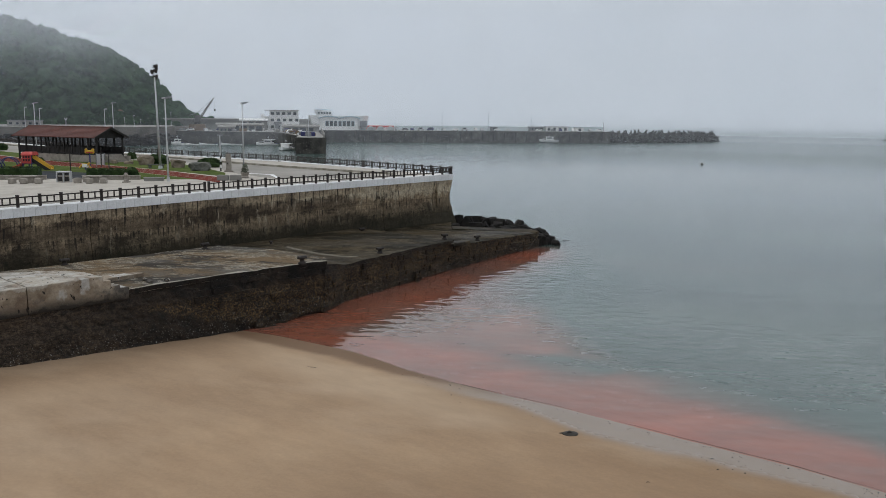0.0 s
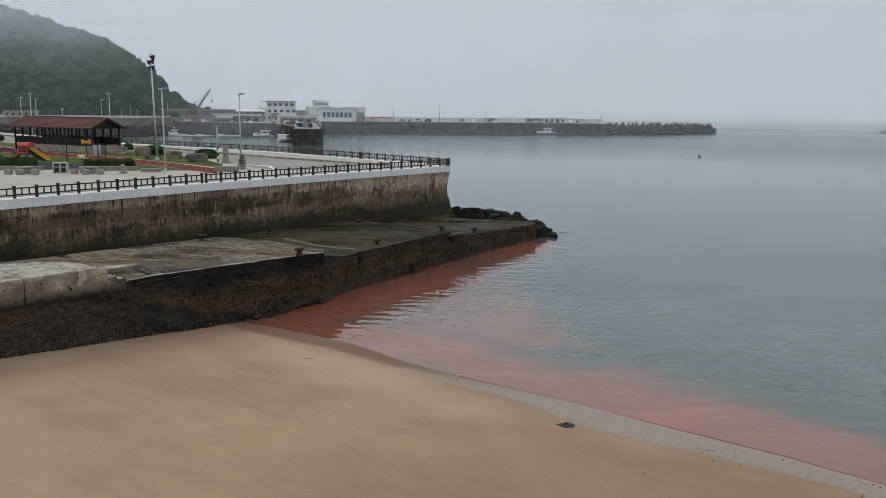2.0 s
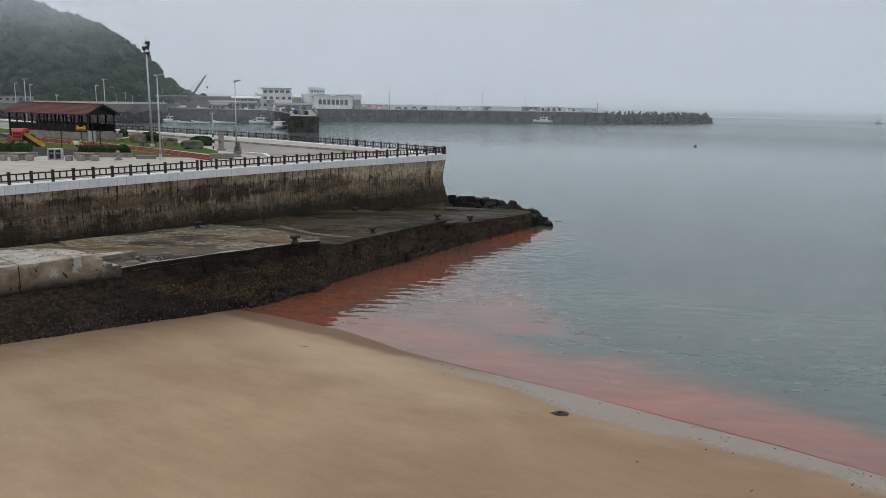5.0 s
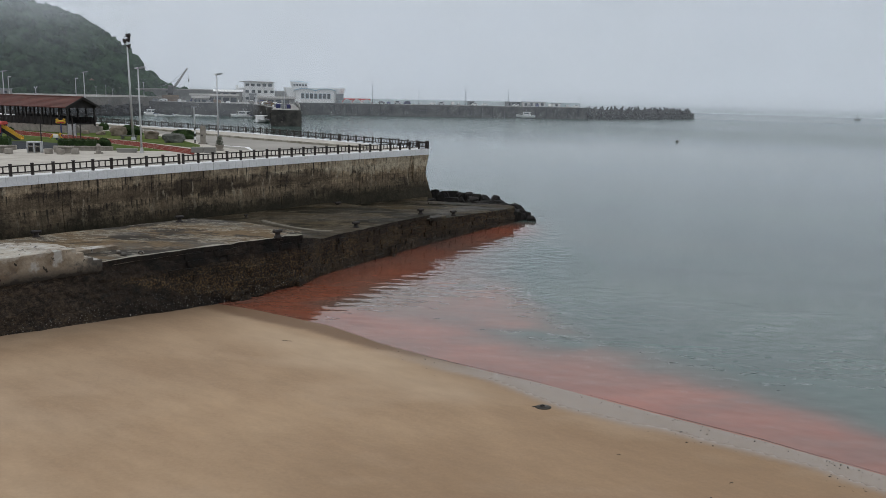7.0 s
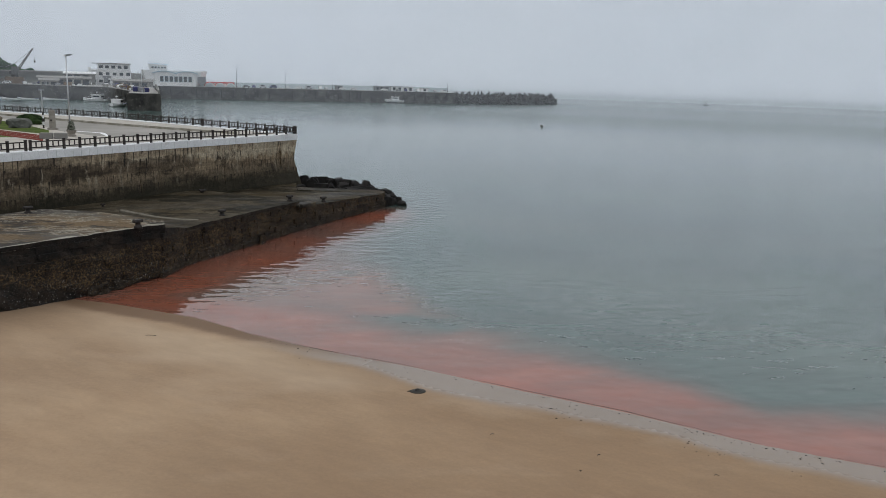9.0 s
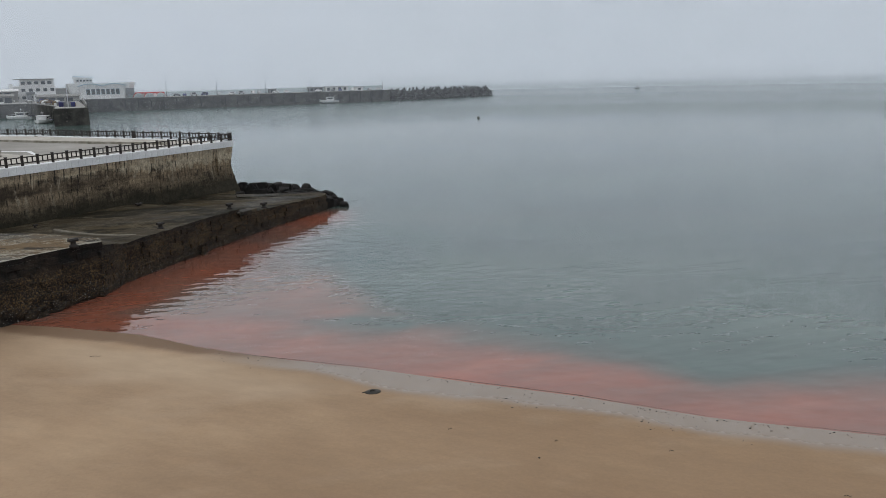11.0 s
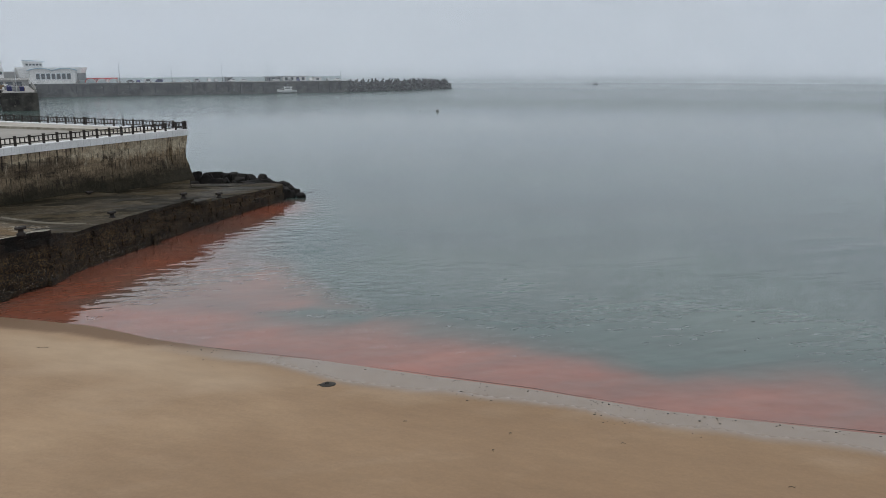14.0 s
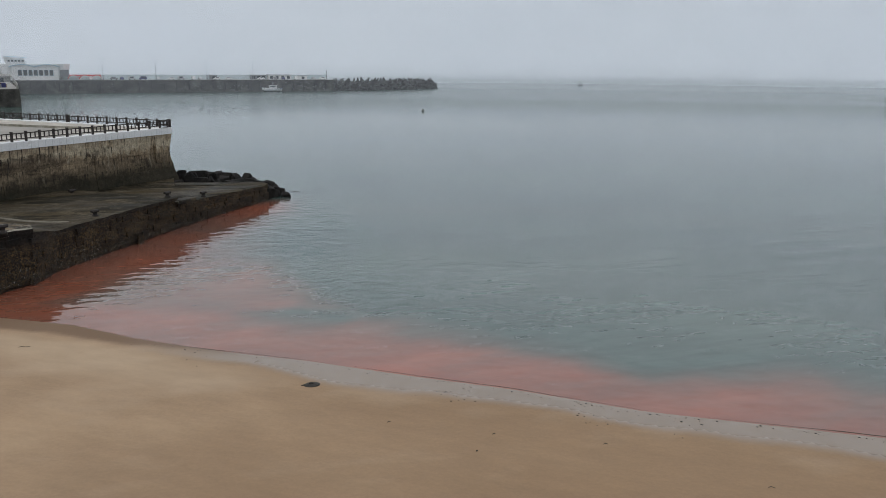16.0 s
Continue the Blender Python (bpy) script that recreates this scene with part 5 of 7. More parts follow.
# breakwater behind the harbour
BW = [(-420, 395), (-195, 424), (-158, 436), (-150, 470), (-150, 500)]
M_BWALL = surface("stained_breakwater", (0.095, 0.088, 0.078), (0.185, 0.170, 0.148), 0.10, 1.2, 0.85, 0.6, 0.1, worn=(0.075, 0.066, 0.055))
bw = part("breakwater", sweep(split(BW, 6), [(0, -2), (0.5, 9.1), (0.5, 9.3), (4, 9.3), (4, -2)]), M_BWALL)
tagged(bw, "long plain grey concrete breakwater wall", "breakwater", kind="structure")
rng_r = random.Random(21)
rv, rf = [], []
for i in range(420):
    s = rng_r.uniform(120, length(BW) - 40)
    x, y, hd = along(BW, s)
    k = rng_r.random()
    bm = stone(rng_r, rng_r.uniform(2, 4), rng_r.uniform(2, 4), rng_r.uniform(1.5, 2.6), 1, 0.3)
    ang = radians(hd)
    ox = x + math.sin(ang) * (1 + 9 * k)
    oy = y - math.cos(ang) * (1 + 9 * k)
    base = len(rv)
    bm.verts.index_update()
    rv += [(v.co.x + ox, v.co.y + oy, v.co.z + 5.0 * (1 - k) - 0.6) for v in bm.verts]
    rf += [tuple(base + v.index for v in f.verts) for f in bm.faces]
    bm.free()
me = bpy.data.meshes.new("rubble")
me.from_pydata(rv, [], rf)
me.materials.append(M_ROCK)
tagged(new("rubble", me), "dark rubble rocks along the breakwater foot", "rocks", kind="stuff")
bank = part("rock_slope", sweep(split(BW, 6), [(-10.5, -2), (-9.5, -0.3), (0.2, 4.4), (0.2, -2)]), M_ROCK)
tagged(bank, "dark rubble slope below the breakwater", "rock slope", kind="structure")


# ---- buildings by the jetty root ----
def win(parent, x, y, z, w, h, frame_mat):
    f = part("window", a_box(x - w / 2, x + w / 2, y - 0.06, y + 0.05, z, z + h), frame_mat, parent)
    part("pane", a_box(x - w / 2 + 0.12, x + w / 2 - 0.12, y - 0.1, y - 0.055, z + 0.1, z + h - 0.1), M_GLASS, f)
    return f


def office(m):
    t = thing("harbour_office", "white three-storey harbour office with a flat overhanging roof", "building", m)
    part("wall", a_box(-10, 11, 0, 12, 0, 8.2), M_HOUSE, t)
    part("upper_wall", a_box(-6.5, 10.5, 1, 11, 8.2, 11.6), M_HOUSE, t)
    part("roof", a_box(-9.5, 11.2, -0.6, 12, 11.6, 12.1, None, 0.05), M_BREAK, t)
    part("terrace", a_box(-10.4, 11.2, -0.5, 12, 8.0, 8.35), M_HOUSE, t)
    part("balcony", a_box(-4.0, 0.5, -1.6, 0, 3.9, 5.0), M_GREYP, t)
    for i in range(6):
        win(t, -8.5 + i * 3.6, -0.02, 1.2, 2.2, 1.7, M_HOUSE)
        win(t, -8.5 + i * 3.6, -0.02, 5.2, 2.2, 1.8, M_HOUSE)
    for i in range(5):
        win(t, -4.8 + i * 3.3, 0.98, 9.0, 2.3, 1.8, M_HOUSE)
    part("stair", a_box(-11.5, -9.8, -1, 3, 0, 9.6), M_HOUSE, t)
    part("stair", a_box(-3.4, -1.2, -2.2, 0, 0, 3.8), M_GREYP, t)
    return t


office(turned(-97.5, 505, 7.0, 10))


def ship_building(m):
    t = thing("ship_building", "white ship-shaped building with a wavy pale blue roof trim", "building", m)
    bm = bmesh.new()
    lo = [(-12, 0), (11, 0), (12.5, 4), (11, 9), (-12, 9), (-14, 4)]
    hi = [(-17.5, 0.5), (15, -0.5), (18.5, 4), (15, 9), (-17.5, 9), (-18.5, 4)]
    loft(bm, [[(x, y, 0) for x, y in lo], [(x * 0.93, y, 4) for x, y in hi], [(x, y, 8.6) for x, y in hi], [(x, y, 9.0) for x, y in hi]])
    part("hull", bm, M_HOUSE, t)
    box_front = part("front_hall", a_box(-11.5, 11.5, -3.0, 0.5, 0, 7.6), M_HOUSE, t, "pale hall with paired windows")
    for i in range(7):
        win(box_front, -7.5 + i * 2.6, -3.02, 2.6, 2.0, 3.1, M_BLUE)
    # two shallow waves of roof edge over a white parapet
    crest = [(x, 7.5 + 1.3 * abs(math.sin(math.pi * (x + 12.6) / 12.6))) for x in [-12.6 + 25.2 * i / 36 for i in range(37)]]
    bm = bmesh.new()
    loft(bm, [[(x * 0.91, -2.98, z - 0.2), (x * 0.91, 0.1, z - 0.2), (x * 0.91, 0.1, 6.9), (x * 0.91, -2.98, 6.9)] for x, z in crest])
    part("parapet", bm, M_HOUSE, t)
    wave = bmesh.new()
    loft(wave, [[(x, -3.7, z), (x, 0.2, z), (x, 0.2, z - 0.4), (x, -3.7, z - 0.4)] for x, z in crest])
    part("wave_trim", wave, M_BLUE, t, "pale blue wavy roof edge")
    br = bmesh.new()
    loft(br, [[(-13.5, 1, 8.8), (-4.5, 1, 8.8), (-4.5, 7, 8.8), (-13.5, 7, 8.8)], [(-14.6, 0.5, 12.4), (-4.5, 0.5, 11.6), (-4.5, 7.5, 11.6), (-14.6, 7.5, 12.4)]])
    bridge = part("bridge", br, M_HOUSE, t)
    for i in range(5):
        win(bridge, -12.2 + i * 1.7, 0.7, 10.0, 1.2, 1.0, M_GREYP)
    part("bridge_roof", a_box(-15, -3.8, 0, 8, 11.9, 12.2, pose(0, 0, 0, 0, 3.5, 0)), M_BLUE, t)
    part("flagpole", a_tube((-13.6, 4, 11.8), (-13.6, 4, 16.5), 0.1), M_STEEL, t)
    # grey block stands for the shade under the flared bow
    part("bow_window", a_box(12.6, 17.2, -1.1, 0, 2.0, 5.8), M_GREYP, t, "grey block for the shade under the bow")
    part("vent", a_tube((9.8, 3, 9), (9.8, 3, 11.6), 0.12), M_STEEL, t)
    return t


ship_building(turned(-63.5, 514, 7.0, 11))


def canopy(m):
    t = thing("canopy", "red and white arched market canopy", "canopy", m)
    for i in range(3):
        bm = bmesh.new()
        arc = [(-2.9 * math.cos(math.pi * k / 10), 2.5 * math.sin(math.pi * k / 10)) for k in range(11)]
        arc_in = [(x * 0.88, z * 0.86) for x, z in arc]
        loft(bm, [[(x + i * 6.0, -2.2, z) for x, z in arc + arc_in[::-1]], [(x + i * 6.0, 4, z) for x, z in arc + arc_in[::-1]]])
        part("arch", bm, M_HOUSE, t, "white arched canopy bay")
        bm = bmesh.new()
        loft(bm, [[(x * 1.02 + i * 6.0, -1.6, z * 1.05 + 0.25) for x, z in arc + arc_in[::-1]], [(x * 1.02 + i * 6.0, 3.5, z * 1.05 + 0.25) for x, z in arc + arc_in[::-1]]])
        part("stripe", bm, M_RED, t, "red arched stripe")
    part("roof", a_box(-2.5, 14.5, 0.5, 3.5, 2.1, 2.9, None, 0.1), M_RED, t, "red canopy roof")
    return t


canopy(turned(-44.5, 518, DECK, 9))


def market(m, w, h, label, roof_mat):
    t = thing("market_hall", label, "building", m, "harbour halls")
    part("wall", a_box(-w / 2, w / 2, 0, 7, 0, h), M_BREAK, t)
    bm = bmesh.new()
    loft(bm, [[(x, -0.8, h - 0.1), (x, 3.5, h + 0.9), (x, 7.8, h - 0.1), (x, 7.8, h - 0.35), (x, -0.8, h - 0.35)] for x in (-w / 2 - 0.5, w / 2 + 0.5)])
    part("roof", bm, roof_mat, t)
    for i in range(int(w / 4.2)):
        # shade inside the hall's bays, put in as dark panels
        part("opening", a_box(-w / 2 + 1 + i * 4.2, -w / 2 + 4.2 + i * 4.2, -0.05, 0.1, 0.0, h - 1.0), M_GLASS, t, "dark panel standing for the shade inside an open bay")
    return t


market(turned(-116, 480, 7.0, 12), 26, 3.6, "long low fish market hall with a grey roof", M_BREAK)
market(turned(-112, 497, 7.0, 12), 16, 6.0, "white low harbour hall", M_HOUSE)
market(turned(-80, 474, 7.0, 14), 20, 3.0, "long grey flat shed on the quay", M_BREAK)
market(turned(-121, 470, 7.0, 14), 9, 2.4, "low harbour shed with a grey roof", M_BREAK)
for i in range(9):
    car(turned(-142 + i * 7.5, 472 + i * 3.0, 7.0, 10 + 90 * (i % 2)), PAINTS[i % 5][0], f"{PAINTS[i % 5][1]} car parked on the harbour quay", i % 4 == 2)

far_wall = part("outer_breakwater", sweep([(-330, 560), (-150, 612), (-60, 640)], [(0, -2), (0, 12.5), (0.5, 13), (5, 13), (5, -2)]), M_BREAK)
tagged(far_wall, "distant grey outer breakwater", "breakwater", kind="structure")


M_CRANE = plain("sooty_crane_paint", (0.075, 0.073, 0.070))
M_JIB = plain("faded_jib_paint", (0.135, 0.128, 0.120))


def crane(m):
    t = thing("crane", "dark harbour crane on a stained concrete base", "crane", m)
    part("base", a_box(-4.4, 4.4, -3, 3, 0, 4.3, None, 0.2), M_OCHRE, t, "tan stained concrete base")
    part("turntable", a_tube((0, 0, 4.3), (0, 0, 5.4), 1.6), M_IRON, t)
    part("house", a_box(-1.3, 1.6, -1.3, 1.3, 5.4, 9.6, None, 0.2), M_CRANE, t)
    part("counterweight", a_box(-2.5, -1.3, -1.1, 1.1, 5.6, 7.2, None, 0.15), M_CRANE, t)
    jib = bmesh.new()
    a, b = Vector((1.4, 0, 6.5)), Vector((9.6, 0, 19.0))
    for oy in (-0.7, 0.7):
        for oz in (0, 0.9):
            tube(jib, a + Vector((-oz, oy, oz * 0.6)), b + Vector((-oz * 0.4, oy * 0.4, oz * 0.3)), 0.24, 0.18, 5)
    for k in range(12):
        p = a.lerp(b, k / 12)
        q = a.lerp(b, (k + 1) / 12)
        s = 1 - 0.6 * k / 12
        tube(jib, p + Vector((-0.9 * s, -0.7 * s, 0.5 * s)), q + Vector((0, 0.7 * s, 0)), 0.15, None, 4)
        tube(jib, p + Vector((0, 0.7 * s, 0)), q + Vector((-0.9 * s, -0.7 * s, 0.5 * s)), 0.15, None, 4)
    part("jib", jib, M_JIB, t, "tan-grey lattice jib")
    part("stay", a_tube((-1.0, 0, 10.0), b, 0.07, None, 5), M_IRON, t)
    part("cable", a_tube(b, b + Vector((0.3, 0, -6.2)), 0.05, None, 5), M_IRON, t)
    part("hook", a_box(9.5, 10.3, -0.4, 0.4, 11.8, 13.0, None, 0.1), M_IRON, t)
    part("second_boom", a_tube((-4, 0, 9.2), (5.2, 0, 13.2), 0.14, None, 5), M_GREYP, t)
    return t


crane(turned(-139.2, 476, 6.2, 14))

# distant sails of masts on the breakwater
for x, y, h in ((-152, 470, 17), (-100, 505, 15), (-108, 520, 12), (-178, 470, 14), (-169, 470, 13), (-172, 468, 15)):
    p = thing("harbour_pole", "thin pale pole in the harbour", "pole", turned(x, y, 7.0), "harbour poles")
    part("pole", a_tube((0, 0, 0), (0, 0, h - 7), 0.13, 0.07), M_STEEL, p)
    part("cap", a_box(-0.5, 0.5, -0.1, 0.1, h - 7, h - 6.8), M_STEEL, p)

# ---- buoys ----
def light_buoy(m):
    t = thing("light_buoy", "navigation buoy with a pale lattice mast afloat", "buoy", m)
    bm = bmesh.new()
    lathe(bm, [(1.0, -0.5), (2.4, 0.0), (2.4, 0.7), (0.9, 1.1)], 16)
    part("float", bm, M_IRON, t)
    tower = bmesh.new()
    for a in range(4):
        c, s = math.cos(a * math.pi / 2), math.sin(a * math.pi / 2)
        tube(tower, (1.0 * c, 1.0 * s, 1.0), (0.35 * c, 0.35 * s, 4.2), 0.20, 0.16, 5)
    part("tower", tower, M_GREYP, t)
    part("lantern", a_tube((0, 0, 4.2), (0, 0, 5.3), 0.55, 0.40), M_STEEL, t)
    return t


light_buoy(turned(343, 649, 0, 0, 1.0))


def ball_float(m, r, label):
    t = thing("mooring_float", label, "float", m, "floats")
    bm = bmesh.new()
    lathe(bm, [(r * math.sin(a), -r * math.cos(a) + r * 0.45) for a in (0.2, 0.7, 1.2, 1.7, 2.2, 2.7, 3.0)], 12)
    part("ball", bm, M_BREAK, t, "", True)
    part("collar", a_tube((0, 0, 0.0), (0, 0, r * 0.35), r * 1.06, None, 12), M_IRON, t, "black waterline band")
    return t


ball_float(turned(94.0, 302.0, 0), 0.55, "dull grey round mooring float with a dark band")
ball_float(turned(88.9, 307.5, 0), 0.28, "small dull grey mooring float with a dark band")

# ---- wooded hill ----
def ridge(x):
    u = -203 - x
    tail = 13 * (1 + min(0.0, u) / 26) if u > -26 else 0.0
    if u <= 0:
        return tail
    top = tail * math.exp(-u / 12) + 58 * (1 - math.exp(-u / 38)) + 0.20 * min(u, 330) - 2
    return top if top < 88 else 88 + 26 * (1 - math.exp(-(top - 88) / 26))


def hill_z(x, y):
    v = (y - 665 - 0.10 * (-203 - x)) / (118 + 0.12 * max(0, -203 - x))
    z = ridge(x) * max(0.0, 1 - abs(v) ** 1.5)
    return z + 5 * fbm(x, y, 0.02) * step01(2, 30, z) - 1.5


hill = grid_mesh("hill", list(np.arange(-640, -170, 9.0)), list(np.arange(500, 830, 9.0)), hill_z, M_FOREST, {})
tagged(hill, "wooded hillside rising into low cloud", "hill", kind="structure")

# tree crowns: uneven clumps of leaf tufts all over the slope
crown_rng = random.Random(31)
M_CROWN = surface("broadleaf_crowns", (0.006, 0.024, 0.012), (0.042, 0.095, 0.040), 0.07, 0.7, 0.95, 1.0, 0.8, 0.1)


def crown_shape(rng):
    bm = bmesh.new()
    bmesh.ops.create_icosphere(bm, subdivisions=2, radius=1.0)
    off = Vector((rng.uniform(-40, 40), rng.uniform(-40, 40), rng.uniform(-40, 40)))
    for v in bm.verts:
        d = v.co.normalized()
        v.co = d * (1 + 0.45 * noise.noise(d * 1.6 + off) + 0.32 * noise.noise(d * 4.2 + off))
    bm.verts.index_update()
    vs = np.array([v.co[:] for v in bm.verts])
    fs = np.array([[v.index for v in f.verts] for f in bm.faces])
    bm.free()
    return vs, fs


shapes = [crown_shape(crown_rng) for _ in range(12)]
cv, cf, base = [], [], 0
for i in range(4700):
    x = crown_rng.uniform(-480, -178)
    y = crown_rng.uniform(545, 690)
    z = hill_z(x, y)
    if z < 1.0:
        continue
    r = crown_rng.uniform(2.2, 4.8) * (0.7 if crown_rng.random() < 0.4 else 1.15)
    vs, fs = shapes[crown_rng.randrange(12)]
    a = crown_rng.uniform(0, 6.28)
    rot = np.array([[math.cos(a), -math.sin(a), 0], [math.sin(a), math.cos(a), 0], [0, 0, 1]])
    cv.append(vs @ rot.T * (r, r, r * crown_rng.uniform(0.75, 1.25)) + (x, y, z + r * 0.45))
    cf.append(fs + base)
    base += len(vs)
cv, cf = np.concatenate(cv), np.concatenate(cf)
me = bpy.data.meshes.new("forest")
me.from_pydata(cv.tolist(), [], cf.tolist())
me.materials.append(M_CROWN)
tagged(new("forest", me), "dense dark green broadleaf forest on the hillside", "forest", kind="stuff")
# dome shape stands in for a tan patch on the slope
dome = thing("tan_dome", "small tan dome on the wooded slope", "dome", turned(-226, 590, hill_z(-226, 590) + 2))
dbm = bmesh.new()
lathe(dbm, [(1.5, 0), (1.9, 1.0), (1.7, 2.3), (1.0, 3.2), (0.2, 3.6)], 14)
part("shell", dbm, M_OCHRE, dome, "", True)
part("plinth", a_tube((0, 0, -6), (0, 0, 0.1), 1.4), M_OCHRE, dome)

# low land and houses at the hill foot
foot = part("shore_land", a_prism([(-640, 440), (-420, 402), (-200, 432), (-160, 505), (-180, 560), (-640, 640)], -2, 8.5), M_BREAK)
tagged(foot, "flat harbour land at the foot of the hill", "land", kind="structure")
house_rng = random.Random(2)
for i in range(1):
    w = house_rng.uniform(8, 18)
    x = -238 + i * 22
    y = 470 + 4.0 * i + house_rng.uniform(-4, 8)
    h = 3.2
    t = thing("low_house", "low pale harbour house below the wooded hill", "house", turned(x, y, 8.5, 14), "houses at the hill foot")
    part("wall", a_box(-w / 2, w / 2, 0, 6, 0, h), M_BREAK, t)
    part("roof", a_box(-w / 2 - 0.4, w / 2 + 0.4, -0.4, 6.4, h, h + 0.35), M_GREYP, t)
    for k in range(int(w / 3.5)):
        win(t, -w / 2 + 1.8 + k * 3.4, -0.02, 1.0, 1.6, 1.3, M_GREYP)

# ---- railings along the quay ----
RAIL_H = 1.07


def rail_meshes():
    bm = bmesh.new()
    box(bm, -0.11, 0.11, -0.11, 0.11, 0, RAIL_H - 0.06, None, 0.015)
    box(bm, -0.13, 0.13, -0.13, 0.13, RAIL_H - 0.06, RAIL_H + 0.02, None, 0.02)
    post_me = mesh_of("post", bm, M_RAIL)
    rail_me = mesh_of("rail", a_box(0, 1, -0.055, 0.055, -0.055, 0.055), M_RAIL)
    bal_me = mesh_of("baluster", a_box(-0.05, 0.05, -0.045, 0.045, 0.31, 0.86), M_RAIL)
    return post_me, rail_me, bal_me


POST_ME, RAIL_ME, BAL_ME = rail_meshes()


def railing(line, spacing, label, doubles=()):
    t = thing("railing", label, "railing", None, "quay railings")
    n = max(1, round(length(line) / spacing))
    pts = [along(line, length(line) * i / n) for i in range(n + 1)]
    for i, (x, y, hd) in enumerate(pts):
        same("post", POST_ME, t, turned(x, y, TOP, hd))
        if i == n:
            break
        x2, y2, _ = pts[i + 1]
        d = math.hypot(x2 - x, y2 - y)
        a = math.degrees(math.atan2(y2 - y, x2 - x))
        for z in (0.30, 0.87):
            same("rail", RAIL_ME, t, turned(x, y, TOP + z, a) @ Matrix.Diagonal((d, 1, 1, 1)))
        for k in (1 / 3, 2 / 3):
            same("baluster", BAL_ME, t, turned(x + (x2 - x) * k, y + (y2 - y) * k, TOP, a))
    return t


fr = shifted(FRONT, 0.22)
rr = shifted(REAR, 0.22)
corner = (fr[-1][0] + 0.02, fr[-1][1] - 0.25)
railing([(-48.15, 55.6), (fr[1][0], fr[1][1]), (fr[2][0] - 0.2, fr[2][1] - 0.26)], 1.95, "dark brown concrete post-and-rail railing on white coping")
railing([(fr[2][0] + 0.12, fr[2][1] + 0.15), fr[3], corner], 1.87, "dark brown concrete post-and-rail railing on white coping")
bend = along(rr, 19.3)
railing([(corner[0] - 0.25, corner[1] + 0.3), (bend[0] + 0.16, bend[1] - 0.16)], 1.9, "dark brown railing along the harbour side of the quay")
railing([(bend[0] - 0.16, bend[1] + 0.16), rr[1], rr[2], (rr[3][0], rr[3][1])], 1.9, "dark brown railing along the harbour side of the quay")


# ---- lamps and masts on the plaza ----
def street_lamp(m, h, label, arm=1.1):
    t = thing("street_lamp", label, "street lamp", m, "plaza lamps")
    pole = part("pole", a_tube((0, 0, 0), (0, 0, h - 0.1), 0.11, 0.065, 10), M_STEEL, t, "", True)
    part("base", a_tube((0, 0, 0), (0, 0, 0.5), 0.2, 0.16, 10), M_STEEL, t)
    part("access_door", a_box(-0.05, 0.05, -0.125, -0.1, 0.6, 1.0), M_GREYP, pole)
    head = bmesh.new()
    loft(head, [[(-0.15, -0.1, h - 0.2), (-0.15, 0.1, h - 0.2), (-0.15, 0.1, h), (-0.15, -0.1, h)],
                [(0.5, -0.2, h - 0.1), (0.5, 0.2, h - 0.1), (0.5, 0.18, h + 0.1), (0.5, -0.18, h + 0.1)],
                [(arm, -0.17, h), (arm, 0.17, h), (arm, 0.14, h + 0.1), (arm, -0.14, h + 0.1)]])
    hd = part("lamp_head", head, M_GREYP, t)
    part("lens", a_box(0.3, arm - 0.1, -0.13, 0.13, h - 0.14, h - 0.05, pose(0, 0, 0, 0, -4, 0)), M_HOUSE, hd, "pale lamp lens")
    return t


street_lamp(turned(-33.7, 102.2, PLAZA, 5, 1.12), 9.1, "grey single-arm street lamp behind the quay railing", 0.78)
street_lamp(turned(-29.1, 122, PLAZA, 0, 1.12), 8.8, "grey single-arm street lamp beside the road", 0.75)
street_lamp(turned(-89.8, 184.9, PLAZA, 10, 1.12), 9.1, "grey single-arm street lamp behind the pavilion", 0.8)
street_lamp(turned(-77.3, 197, PLAZA, 10, 1.12), 9.35, "grey single-arm street lamp behind the pavilion", 0.8)
for x, y, h in ((-79.1, 196.6, 8.0), (-92.8, 193.5, 8.0), (-91.6, 184.2, 8.2)):
    t = thing("pole", "plain grey pole behind the pavilion", "pole", turned(x, y, PLAZA, 0, 1.12), "plain poles")
    part("shaft", a_tube((0, 0, 0), (0, 0, h), 0.09, 0.06, 8), M_STEEL, t)
    part("cap", a_tube((0, 0, h), (0.55, 0, h + 0.05), 0.08, None, 6), M_STEEL, t)
t = thing("signal_post", "short forked pole behind the pavilion", "pole", turned(-98, 218.4, PLAZA, 0, 1.12))
part("shaft", a_tube((0, 0, 0), (0, 0, 5.6), 0.09, 0.06, 8), M_STEEL, t)
for s in (-1, 1):
    part("fork", a_tube((0, 0, 5.5), (s * 0.35, 0, 6.0), 0.08, None, 6), M_STEEL, t)


